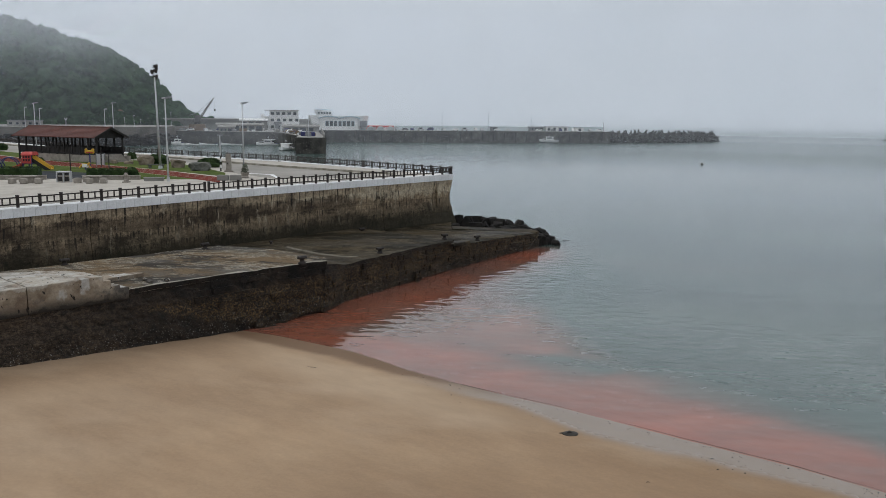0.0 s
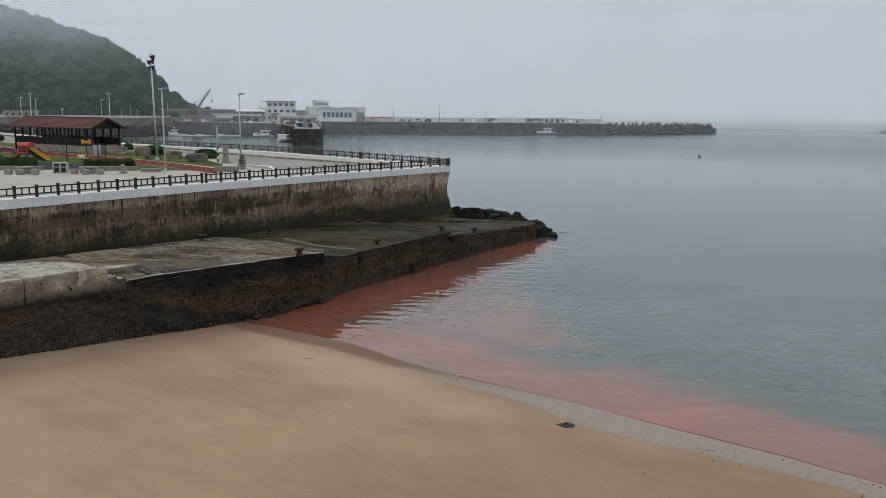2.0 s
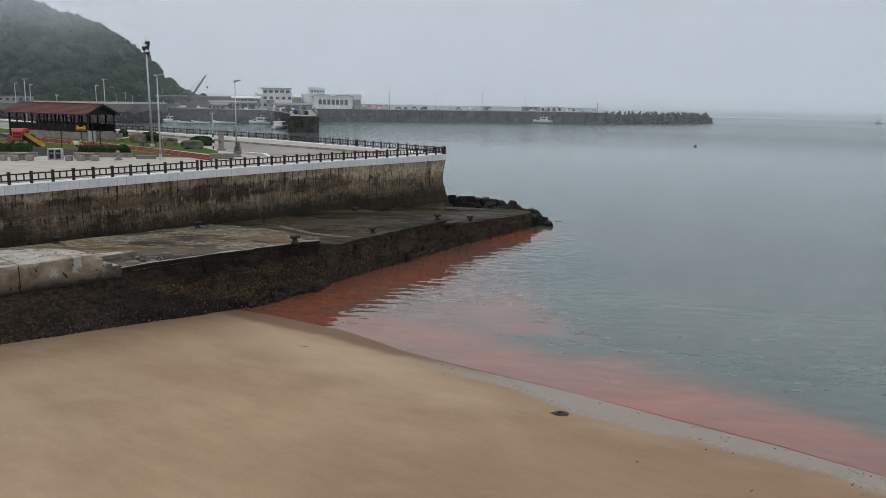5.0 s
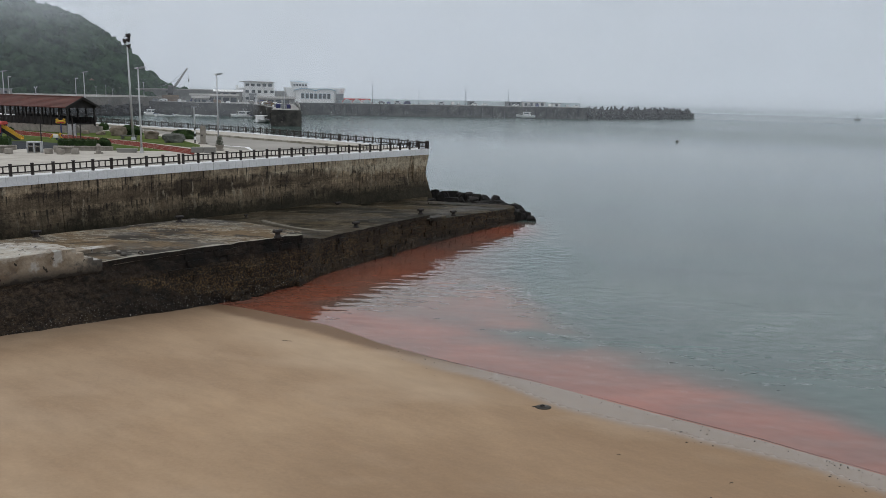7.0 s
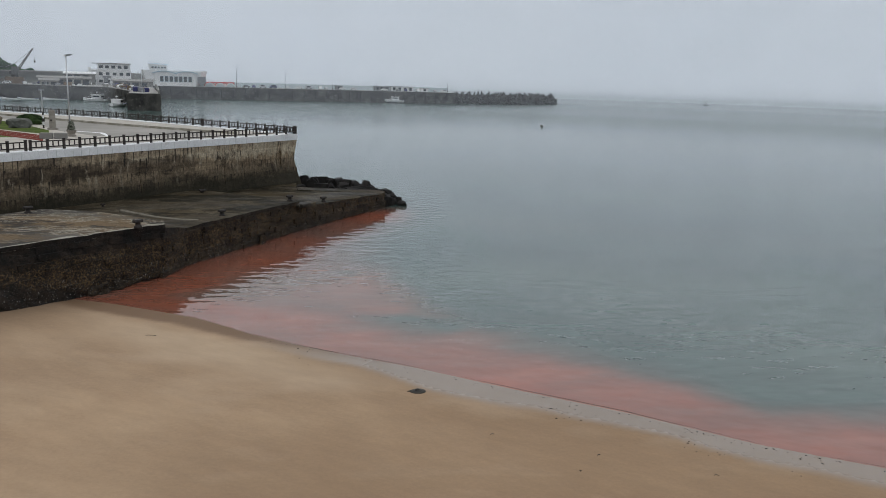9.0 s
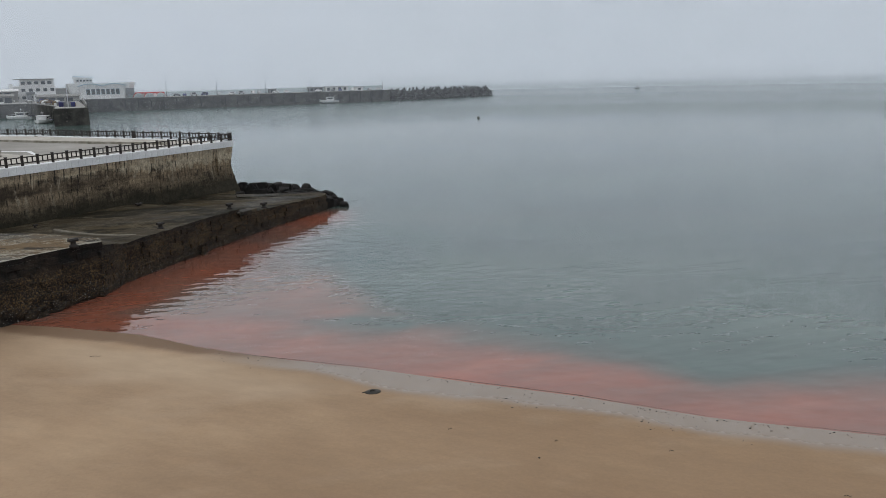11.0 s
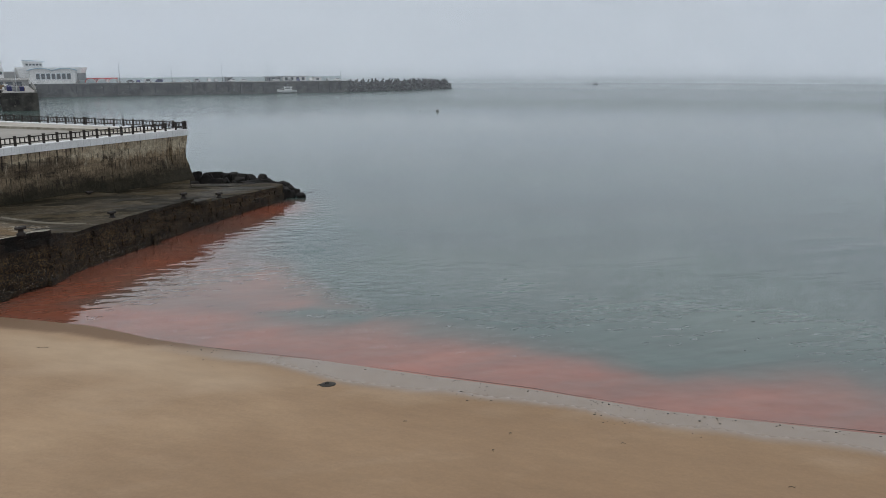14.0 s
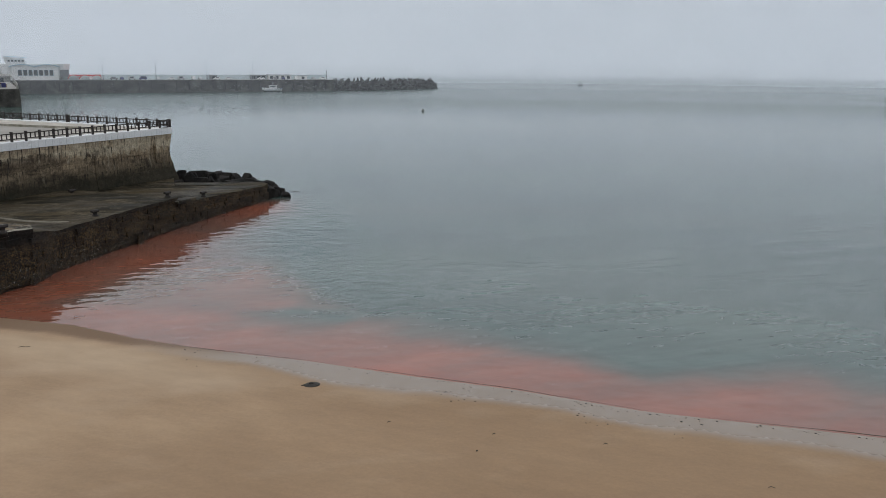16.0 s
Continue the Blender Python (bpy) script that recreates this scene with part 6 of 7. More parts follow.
def speaker_mast(m):
    h = 13.2
    t = thing("loudspeaker_mast", "tall pale mast with floodlights and horn speakers on top", "mast", m)
    part("pole", a_tube((0, 0, 0), (-0.25, 0, h), 0.17, 0.08, 10), M_STEEL, t, "", True)
    part("base", a_tube((0, 0, 0), (0, 0, 0.35), 0.32, 0.26, 10), M_STEEL, t)
    for z, a in ((h - 1.25, 0), (h - 0.6, 165), (h - 0.45, 15), (h + 0.1, 40)):
        br = part("bracket", a_box(-0.3, 0.3, -0.04, 0.04, z, z + 0.08, pose(-0.25, 0, 0, 0, 0, a)), M_IRON, t)
        bm = bmesh.new()
        lathe(bm, [(0.10, -0.22), (0.16, 0.0), (0.36, 0.25), (0.34, 0.3)], 10,
              pose(-0.25, 0, z + 0.2, 0, 0, a) @ pose(0.10, 0, 0, 0, 105, 0))
        part("horn", bm, M_IRON, br, "dark horn loudspeaker")
    part("finial", a_tube((-0.25, 0, h), (-0.25, 0, h + 1.1), 0.035, 0.01, 6), M_IRON, t)
    return t


speaker_mast(turned(-42.5, 125.5, PLAZA, 10, 1.12))


def striped_pole(m):
    t = thing("striped_pole", "slim pole with a black and white banded foot", "pole", m)
    part("shaft", a_tube((0, 0, 2.0), (0, 0, 4.6), 0.09, 0.08, 8), M_STEEL, t)
    for k in range(5):
        part("band", a_tube((0, 0, k * 0.4), (0, 0, k * 0.4 + 0.4), 0.1, None, 8), M_HOUSE if k % 2 else M_RAIL, t, "white band" if k % 2 else "black band")
    part("plate", a_box(-0.35, 0.35, -0.02, 0.02, 4.5, 4.7), M_GREYP, t)
    return t


striped_pole(turned(-32.4, 121.7, PLAZA, 0, 1.12))


# ---- pavilion ----
def pavilion(m, L=17.8, D=4.8):
    t = thing("pavilion", "long dark timber pavilion with a red-brown tiled gable roof", "pavilion", m)
    FL, EAVE, RIDGE = 1.20, 3.86, 5.12
    base = bmesh.new()
    box(base, 0.6, L - 0.1, -0.16, D, 0, FL - 0.16, None, 0.04)
    plinth = part("stone_base", base, M_STONE, t, "granite block base")
    part("floor", a_box(0.0, L, 0.2, D + 0.1, FL - 0.1, FL, None, 0.02), M_TIMBER, t)
    n = 10
    post_me = mesh_of("post", a_box(-0.1, 0.1, -0.1, 0.1, 0, EAVE), M_TIMBER)
    for i in range(n + 1):
        for y in (0.0, D):
            same("post", post_me, t, turned(i * L / n, y, 0))
    for y in (0.0, D):
        part("beam", a_box(-0.3, L + 0.3, y - 0.1, y + 0.1, EAVE - 0.3, EAVE), M_TIMBER, t)
        part("handrail", a_box(0, L, y - 0.06, y + 0.06, FL + 0.86, FL + 0.98), M_TIMBER, t)
        part("seat", a_box(0, L, y - 0.25 if y else 0.1, (y + 0.25) if not y else y - 0.1, FL + 0.42, FL + 0.5), M_TIMBER, t)
        slat_me = mesh_of("slat", a_box(-0.125, 0.125, -0.03, 0.03, FL - 0.08, FL + 0.9), M_TIMBER)
        for k in range(int(L / 0.3)):
            same("slat", slat_me, t, turned(0.15 + k * 0.3, y, 0))
    for x in (0.0, L):
        part("tie_beam", a_box(x - 0.1, x + 0.1, 0, D, EAVE - 0.25, EAVE), M_TIMBER, t)
        part("king_post", a_box(x - 0.08, x + 0.08, D / 2 - 0.08, D / 2 + 0.08, EAVE, RIDGE - 0.1), M_TIMBER, t)
        gb = bmesh.new()
        loft(gb, [[(x + s, -0.2, EAVE), (x + s, D + 0.2, EAVE), (x + s, D / 2, RIDGE - 0.12)] for s in (-0.05, 0.05)])
        part("gable", gb, M_TIMBER, t)
    # tiled slopes: stepped courses
    ov = 0.75
    rows = 9
    for side in (0, 1):
        slope = part("roof_slope", bmesh.new(), M_ROOF, t, "red-brown tiled roof slope")
        for k in range(rows):
            u0, u1 = k / rows, (k + 1) / rows + 0.02
            ya, yb = -ov + (D / 2 + ov) * u0, -ov + (D / 2 + ov) * u1
            za = EAVE - 0.22 + (RIDGE - EAVE + 0.22) * u0
            zb = EAVE - 0.22 + (RIDGE - EAVE + 0.22) * u1
            if side:
                ya, yb = D - ya, D - yb
            bm = bmesh.new()
            loft(bm, [[(x, ya, za + 0.10), (x, yb, zb + 0.05), (x, yb, zb - 0.05), (x, ya, za - 0.03)] for x in (-0.7, L + 0.6)])
            part("tile_course", bm, M_ROOF, slope)
        for x in (-0.75, L + 0.55):
            bb = bmesh.new()
            y0, y1 = (-ov, D / 2) if not side else (D + ov, D / 2)
            loft(bb, [[(x, y0, EAVE - 0.45), (x + 0.1, y0, EAVE - 0.45), (x + 0.1, y0, EAVE - 0.12), (x, y0, EAVE - 0.12)],
                      [(x, y1, RIDGE - 0.25), (x + 0.1, y1, RIDGE - 0.25), (x + 0.1, y1, RIDGE + 0.1), (x, y1, RIDGE + 0.1)]])
            part("barge_board", bb, M_TIMBER, t)
    part("ridge_cap", a_box(-0.75, L + 0.65, D / 2 - 0.15, D / 2 + 0.15, RIDGE, RIDGE + 0.16, None, 0.05), M_ROOF, t)
    for k in range(6):
        part("step", a_box(L + 0.05 + k * 0.3, L + 0.4 + k * 0.3, 1.2, D - 0.6, 0, FL - 0.05 - k * 0.2), M_STONE, t, "pale stone step")
    part("stair_wall", a_box(L + 0.05, L + 2.0, D - 0.6, D - 0.3, 0, 0.9), M_STONE, t)
    return t


# stands with its gable towards the harbour mouth
PAV = math.degrees(math.atan2(-8.3, 15.5))
pavilion(turned(-75.1, 148.3, PLAZA, PAV, 1.12))


# ---- playground ----
def slide_tower(m):
    t = thing("playground_slide", "red play tower with a yellow slide and red ramp", "slide", m)
    for x in (-0.55, 0.55):
        for y in (-0.8, 0.8):
            part("post", a_tube((x, y, 0), (x, y, 2.0), 0.08, None, 8), M_NAVY, t, "dark blue post")
    part("platform", a_box(-0.65, 0.65, -0.9, 0.9, 0.8, 0.92), M_NAVY, t)
    for y in (-0.9, 0.9):
        pn = part("panel", a_box(-0.6, 0.6, y - 0.04, y + 0.04, 0.85, 2.05, None, 0.03), M_RED, t, "red panel with slots")
        # black blocks stand for the shade in the panel's slots
        for k in range(3):
            for z in (1.15, 1.55):
                part("slot", a_box(-0.45 + k * 0.34, -0.25 + k * 0.34, y - 0.06, y + 0.06, z, z + 0.28), M_TYRE, pn)
    rf = bmesh.new()
    loft(rf, [[(x, -1.0, 1.95), (x, -0.55, 2.3), (x, 0.55, 2.3), (x, 1.0, 1.95), (x, 0.9, 1.9), (x, -0.9, 1.9)] for x in (-0.7, 0.7)])
    part("roof", rf, M_RED, t, "red curved roof")
    sl = bmesh.new()
    loft(sl, [[(x, y0, z), (x, y0, z + 0.42), (x, y0 + 0.08, z + 0.42), (x, y0 + 0.08, z + 0.06), (x, -y0 - 0.08, z + 0.06), (x, -y0 - 0.08, z + 0.3), (x, -y0, z + 0.3), (x, -y0, z)]
               for x, z, y0 in ((0.5, 1.55, -0.45), (2.1, 0.45, -0.45), (2.8, 0.08, -0.45))])
    part("slide", sl, M_YELLOW, t, "yellow slide chute")
    part("slide_side", a_box(0.0, 2.7, -0.5, -0.44, -0.3, 0.12, pose(0.5, 0, 1.4, 0, 33, 0)), M_TYRE, t, "dark slide edge")
    rp = bmesh.new()
    loft(rp, [[(x, -0.4, z), (x, 0.4, z), (x, 0.4, z + 0.3), (x, -0.4, z + 0.3)] for x, z in ((-0.7, 0.8), (-1.5, 0.3), (-2.4, 0.0))])
    part("ramp", rp, M_RED, t, "red climbing ramp")
    return t


slide_tower(turned(-59.5, 120.3, PLAZA + 0.02, 0, 1.12))


def arch_climber(m, r, mat_, label):
    t = thing("arch_climber", label, "climbing frame", m, "arch climbers")
    for y in (-0.45, 0.45):
        bm = bmesh.new()
        pts = [(r * math.cos(math.pi * k / 12), y, 1.55 * math.sin(math.pi * k / 12)) for k in range(13)]
        for a, b in zip(pts, pts[1:]):
            tube(bm, a, b, 0.07, None, 6)
        part("arch", bm, mat_, t)
    for k in range(1, 12, 2):
        a = math.pi * k / 12
        part("rung", a_tube((r * math.cos(a), -0.45, 1.55 * math.sin(a)), (r * math.cos(a), 0.45, 1.55 * math.sin(a)), 0.04, None, 6), mat_, t)
    return t


arch_climber(turned(-62.6, 120.5, PLAZA + 0.02, 8, 1.12), 1.25, M_NAVY, "dark blue arched climbing frame")
arch_climber(turned(-64.2, 119.3, PLAZA + 0.02, 8, 1.12), 1.2, M_NAVY, "dark blue arched climbing frame")


def spring_toy(m):
    """A yellow signboard head on a post."""
    t = thing("play_sign", "yellow and orange play sign on a dark post", "play sign", m)
    part("post", a_tube((0, 0, 0), (0, 0, 2.1), 0.09, None, 8), M_NAVY, t)
    hb = bmesh.new()
    box(hb, -0.6, 0.6, -0.12, 0.12, 2.05, 2.5, None, 0.1)
    part("head", hb, M_YELLOW, t, "yellow rounded board")
    for s in (-0.42, 0.42):
        part("ear", a_tube((s, -0.1, 2.55), (s, 0.1, 2.55), 0.17, None, 10), M_YELLOW, t)
    part("band", a_box(-0.4, 0.4, -0.15, 0.15, 2.15, 2.28), M_RED, t)
    return t


def spring_rider(m):
    t = thing("spring_rider", "small yellow and white spring rider on the playground", "spring rider", m)
    part("spring", a_tube((0, 0, 0), (0, 0, 0.45), 0.12, 0.10, 10), M_NAVY, t)
    bm = bmesh.new()
    loft(bm, [[(x, -0.16 * w, z), (x, 0.16 * w, z), (x, 0.2 * w, z + 0.22 * w), (x, 0.0, z + 0.36 * w), (x, -0.2 * w, z + 0.22 * w)]
              for x, z, w in ((-0.5, 0.52, 0.6), (-0.25, 0.42, 1.0), (0.2, 0.42, 1.0), (0.45, 0.62, 0.9), (0.62, 0.72, 0.5))])
    part("body", bm, M_YELLOW, t, "yellow moulded body")
    for s in (-1, 1):
        part("side_plate", a_box(-0.34, 0.30, s * 0.24 - 0.03, s * 0.24 + 0.03, 0.30, 0.72, None, 0.02), M_HOUSE, t, "white side plate")
        part("leg_rest", a_tube((s * 0.42, -0.2, 0.62), (s * 0.74, -0.2, 0.2), 0.09, None, 8), M_YELLOW, t)
    part("grip", a_tube((0.3, -0.3, 0.86), (0.3, 0.3, 0.86), 0.04, None, 8), M_NAVY, t)
    return t


spring_rider(turned(-52.2, 121.8, PLAZA + 0.02, 6, 1.12))
spring_toy(turned(-51.7, 122.3, PLAZA + 0.02, 10, 1.12))
for x, y, h in ((-49.9, 111.7, 2.75), (-52.2, 127.6, 2.5), (-46.2, 115.4, 2.2)):
    t = thing("lamp_bollard", "slim dark post at the playground edge", "post", turned(x, y, PLAZA + 0.02, 0, 1.12), "slim posts")
    part("shaft", a_tube((0, 0, 0), (0, 0, h), 0.07, None, 8), M_RAIL, t)
    part("cap", a_tube((0, 0, h), (0, 0, h + 0.08), 0.1, None, 8), M_RAIL, t)
brd = thing("notice_board", "grey two-leaf notice board on posts", "notice board", turned(-52.8, 128.7, PLAZA, 5, 1.12))
for k in range(2):
    part("panel", a_box(k * 0.55 - 0.5, k * 0.55 - 0.02, -0.04, 0.04, 0.25, 1.75, None, 0.02), M_STEEL, brd)
for x in (-0.52, 0.56):
    part("post", a_box(x - 0.04, x + 0.04, -0.05, 0.05, 0, 1.85), M_GREYP, brd)


# ---- hedges, low walls, tables ----
leaf_rng = random.Random(17)


def hedge(name, line, w, h, label, category="hedge", group="hedges"):
    """Clipped greenery: a dense core with a skin of small leaf tufts."""
    w, h = w * 1.12, h * 1.12
    t = thing(name, label, category, None, group)
    core = sweep(split(line, 0.5), [(-w / 2 * 0.9, PLAZA), (-w / 2 * 0.9, PLAZA + h * 0.86), (w / 2 * 0.9, PLAZA + h * 0.86), (w / 2 * 0.9, PLAZA)])
    for v in core.verts:
        v.co += Vector((noise.noise(v.co * 1.9), noise.noise(v.co * 1.9 + Vector((9, 0, 0))), noise.noise(v.co * 1.7))) * 0.12
    part("hedge_body", core, M_LEAF, t)
    verts, faces = [], []
    L = length(line)
    for i in range(int(L * 150)):
        x, y, hd = along(line, leaf_rng.uniform(0, L))
        a = radians(hd)
        k = leaf_rng.random()
        if k < 0.5:
            d, z = leaf_rng.uniform(-w / 2, w / 2), h * leaf_rng.uniform(0.84, 1.04)
        else:
            d, z = (-w / 2 if leaf_rng.random() < 0.75 else w / 2) * leaf_rng.uniform(0.88, 1.06), h * leaf_rng.uniform(0.05, 1.0)
        c = Vector((x - math.sin(a) * d, y + math.cos(a) * d, PLAZA + z))
        u = Vector((leaf_rng.uniform(-1, 1), leaf_rng.uniform(-1, 1), leaf_rng.uniform(-1, 1))).normalized() * 0.10
        v = u.orthogonal().normalized() * 0.06
        b = len(verts)
        verts += [c - u, c + v, c + u, c - v]
        faces.append((b, b + 1, b + 2, b + 3))
    me = bpy.data.meshes.new("leaves")
    me.from_pydata(verts, [], faces)
    me.materials.append(M_LEAF)
    ob = new("leaves", me)
    ob.parent = t
    return t


M_PALELEAF = surface("pale_grey_leaves", (0.08, 0.09, 0.065), (0.24, 0.25, 0.20), 3.0, 14.0, 0.8, 0.4, 0.02, 0.2)
M_LEAF = surface("hedge_leaves", (0.012, 0.028, 0.009), (0.05, 0.085, 0.025), 1.1, 9.0, 0.8, 0.5, 0.03, 0.2)
hedge("hedge", [(-63.7, 103.7), (-55.7, 104.1), (-50.7, 104.8)], 1.2, 1.3, "clipped dark green hedge behind the stone seat wall")
hedge("hedge", [(-45, 105.6), (-40.5, 106.2)], 1.2, 1.15, "clipped dark green hedge behind the stone seat wall")
def bush(x, y, w, d, h, label="rounded dark green shrub on the lawn"):
    """A rounded shrub: uneven core and a skin of leaf tufts."""
    t = thing("shrub", label, "shrub", turned(x, y, PLAZA, leaf_rng.uniform(-20, 20)), "lawn shrubs")
    core = stone(leaf_rng, w * 0.9, d * 0.9, h * 0.92, 3, 0.22)
    part("hedge_body", core, M_LEAF, t)
    verts, faces = [], []
    for i in range(int(260 * w * h)):
        a, b = leaf_rng.uniform(0, 6.28), math.acos(leaf_rng.uniform(-0.35, 1.0))
        r = leaf_rng.uniform(0.86, 1.08)
        c = Vector((w / 2 * r * math.sin(b) * math.cos(a), d / 2 * r * math.sin(b) * math.sin(a), h * 0.46 + h * 0.52 * r * math.cos(b)))
        u = Vector((leaf_rng.uniform(-1, 1), leaf_rng.uniform(-1, 1), leaf_rng.uniform(-1, 1))).normalized() * 0.11
        v = u.orthogonal().normalized() * 0.07
        k = len(verts)
        verts += [c - u, c + v, c + u, c - v]
        faces.append((k, k + 1, k + 2, k + 3))
    me = bpy.data.meshes.new("leaves")
    me.from_pydata(verts, [], faces)
    me.materials.append(M_LEAF)
    ob = new("leaves", me)
    ob.parent = t
    return t


bush(-46.7, 137.0, 3.4, 2.0, 1.6, "dense rounded green shrub behind tan boulders")
bush(-36.2, 129.5, 3.6, 2.0, 1.45, "dense rounded green shrub behind a grey boulder")
for x, y, w, d, h in ((-55.8, 149.8, 1.5, 1.4, 1.3),
                      (-68.5, 138.8, 2.4, 1.2, 1.0), (-99.0, 181.0, 3.6, 2.0, 1.7), (-95.0, 179.5, 3.0, 1.8, 1.5), (-64.3, 133.0, 1.6, 1.2, 1.1)):
    bush(x, y, w, d, h)
bush(-39.7, 106.2, 1.6, 1.5, 1.45, "taller clipped bush at the hedge end")


def seat_wall(line, label):
    t = thing("seat_wall", label, "low wall", None, "stone seat walls")
    L = length(line)
    n = int(L / 0.95)
    for i in range(n):
        x, y, hd = along(line, L * (i + 0.5) / n)
        part("stone", a_box(-L / n / 2 + 0.015, L / n / 2 - 0.015, -0.22, 0.22, 0, 0.40, None, 0.03), M_STONE, t).matrix_basis = turned(x, y, PLAZA, hd)
        part("cap", a_box(-L / n / 2 + 0.01, L / n / 2 - 0.01, -0.27, 0.27, 0.40, 0.54, None, 0.025), M_STONE, t).matrix_basis = turned(x, y, PLAZA, hd)
    return t


seat_wall([(-63.7, 101.9), (-55.3, 102.6), (-49.3, 103.5)], "low granite seat wall in front of a hedge")
seat_wall([(-45, 103.9), (-38, 104.6)], "low granite seat wall in front of a hedge")


def stone_table(m, label):
    t = thing("stone_table", label, "table", m, "stone picnic tables")
    part("tabletop", a_box(-0.68, 0.68, -0.5, 0.5, 0.6, 0.74, None, 0.03), M_STONE, t)
    part("pedestal", a_box(-0.42, 0.42, -0.3, 0.3, 0, 0.6, None, 0.03), M_STONE, t)
    return t


def stone_stool(m):
    t = part("stone_stool", a_box(-0.32, 0.32, -0.3, 0.3, 0, 0.56, None, 0.05), M_STONE)
    t.matrix_basis = m
    return tagged(t, "rough granite block stool beside a stone table", "stool", "stone stools")


for tx, ty in ((-48.9, 98.5), (-41.8, 99.8)):
    stone_table(turned(tx, ty, PLAZA, 6, 1.12), "granite slab picnic table with block stools")
    for dx, dy in ((-1.5, -1.2), (0.05, -1.6), (1.5, -1.0), (-1.4, 1.1)):
        stone_stool(turned(tx + dx, ty + dy, PLAZA, leaf_rng.uniform(-10, 10), 1.12))
bin_ = thing("litter_bin", "pale double litter bin with dark openings", "litter bin", turned(-45.4, 99.8, PLAZA, 6, 1.12))
part("roof", a_box(-0.72, 0.72, -0.35, 0.35, 1.05, 1.17, None, 0.02), M_STEEL, bin_)
for x in (-0.68, 0.0, 0.68):
    part("frame", a_box(x - 0.05, x + 0.05, -0.32, 0.32, 0, 1.05), M_STEEL, bin_)
for x in (-0.34, 0.34):
    can = part("can", a_box(x - 0.26, x + 0.26, -0.26, 0.26, 0.08, 0.72, None, 0.03), M_STONE, bin_)
    # black plate stands for the shade in the bin's mouth
    part("slot", a_box(x - 0.2, x + 0.2, -0.28, -0.25, 0.78, 0.98), M_TYRE, bin_)
    part("liner", a_box(x - 0.2, x + 0.2, -0.275, -0.255, 0.12, 0.6), M_TYRE, can)
lant = thing("stone_lantern", "small carved stone lantern post on the seat wall end", "stone lantern", turned(-38.1, 100.1, PLAZA, 0, 1.12))
lb = bmesh.new()
lathe(lb, [(0.3, 0), (0.27, 0.25), (0.16, 0.4), (0.16, 0.65), (0.25, 0.72), (0.25, 0.86), (0.1, 1.05)], 8)
part("body", lb, M_STONE, lant)
part("foot", a_box(-0.35, 0.35, -0.35, 0.35, 0, 0.12), M_STONE, lant)
bench = thing("stone_bench", "low grey stone bench on the lawn edge", "bench", turned(-35.6, 102.6, PLAZA, 4, 1.12))
part("seat", a_box(-1.1, 1.1, -0.3, 0.3, 0.30, 0.42, None, 0.03), M_BREAK, bench)
part("plinth", a_box(-1.02, 1.02, -0.24, 0.24, 0, 0.30, None, 0.03), M_BREAK, bench)
bench2 = thing("stone_bench", "dark weathered stone bench below the mast", "bench", turned(-43.4, 126.2, PLAZA, 4, 1.12))
part("seat", a_box(-1.1, 1.1, -0.3, 0.3, 0.4, 0.55, None, 0.03), M_BOULDER, bench2)
for x in (-0.8, 0.8):
    part("leg", a_box(x - 0.15, x + 0.15, -0.25, 0.25, 0, 0.4), M_BOULDER, bench2)

# ---- boulders, stele, planter ----
b_rng = random.Random(9)
M_TANROCK = surface("tan_boulder", (0.12, 0.098, 0.074), (0.25, 0.205, 0.155), 0.8, 7.0, 0.85, 0.6, 0.05)
for x, y, w, d, h, mt, lb in ((-35.5, 121.9, 2.7, 1.8, 1.35, M_BOULDER, "large smooth grey boulder on the lawn"),
                              (-47.8, 134.5, 2.0, 1.6, 1.65, M_TANROCK, "tan upright boulder on the lawn"),
                              (-40.9, 128.7, 1.8, 1.5, 1.3, M_TANROCK, "tan rounded boulder on the lawn"),
                              (-54, 137.1, 0.9, 0.8, 0.7, M_TANROCK, "small tan stone by the pavilion steps"),
                              (-51.2, 136, 1.3, 0.9, 0.6, M_TANROCK, "small tan stone by the pavilion steps")):
    ob = part("boulder", stone(b_rng, w, d, h, 3, 0.22), mt)
    ob.matrix_basis = turned(x, y, PLAZA - 0.12, b_rng.uniform(0, 40), 1.12)
    tagged(ob, lb, "boulder", "lawn boulders")
st = thing("stone_stele", "plain grey upright stone slab on a plinth", "stele", turned(-30.7, 119.6, PLAZA, 8, 1.12))
part("slab", a_box(-0.34, 0.34, -0.2, 0.2, 0.2, 2.3, None, 0.03), M_STONE, st)
part("plinth", a_box(-0.55, 0.55, -0.4, 0.4, 0, 0.2, None, 0.03), M_STONE, st)
part("plaque", a_box(-0.2, -0.02, -0.225, -0.2, 1.0, 1.2), M_RAIL, st)
for k in range(2):
    ob = part("stone_planter_box", a_box(-0.62, 0.62, -0.4, 0.4, 0, 0.6, None, 0.03), M_BREAK)
    ob.matrix_basis = turned(-27.6 + k * 1.53, 104.6 + k * 0.2, PLAZA, 6, 1.12)
    tagged(ob, "low grey concrete block behind the railing", "concrete block", "concrete blocks")
pl = thing("flower_planter", "grey stone planter with a small flowering shrub", "planter", turned(-25.8, 108.7, PLAZA, 0, 1.12))
pb = bmesh.new()
lathe(pb, [(0.42, 0), (0.5, 0.1), (0.36, 0.22), (0.52, 0.6), (0.56, 0.66), (0.44, 0.62)], 12)
part("bowl", pb, M_STONE, pl)
fv, ff = [], []
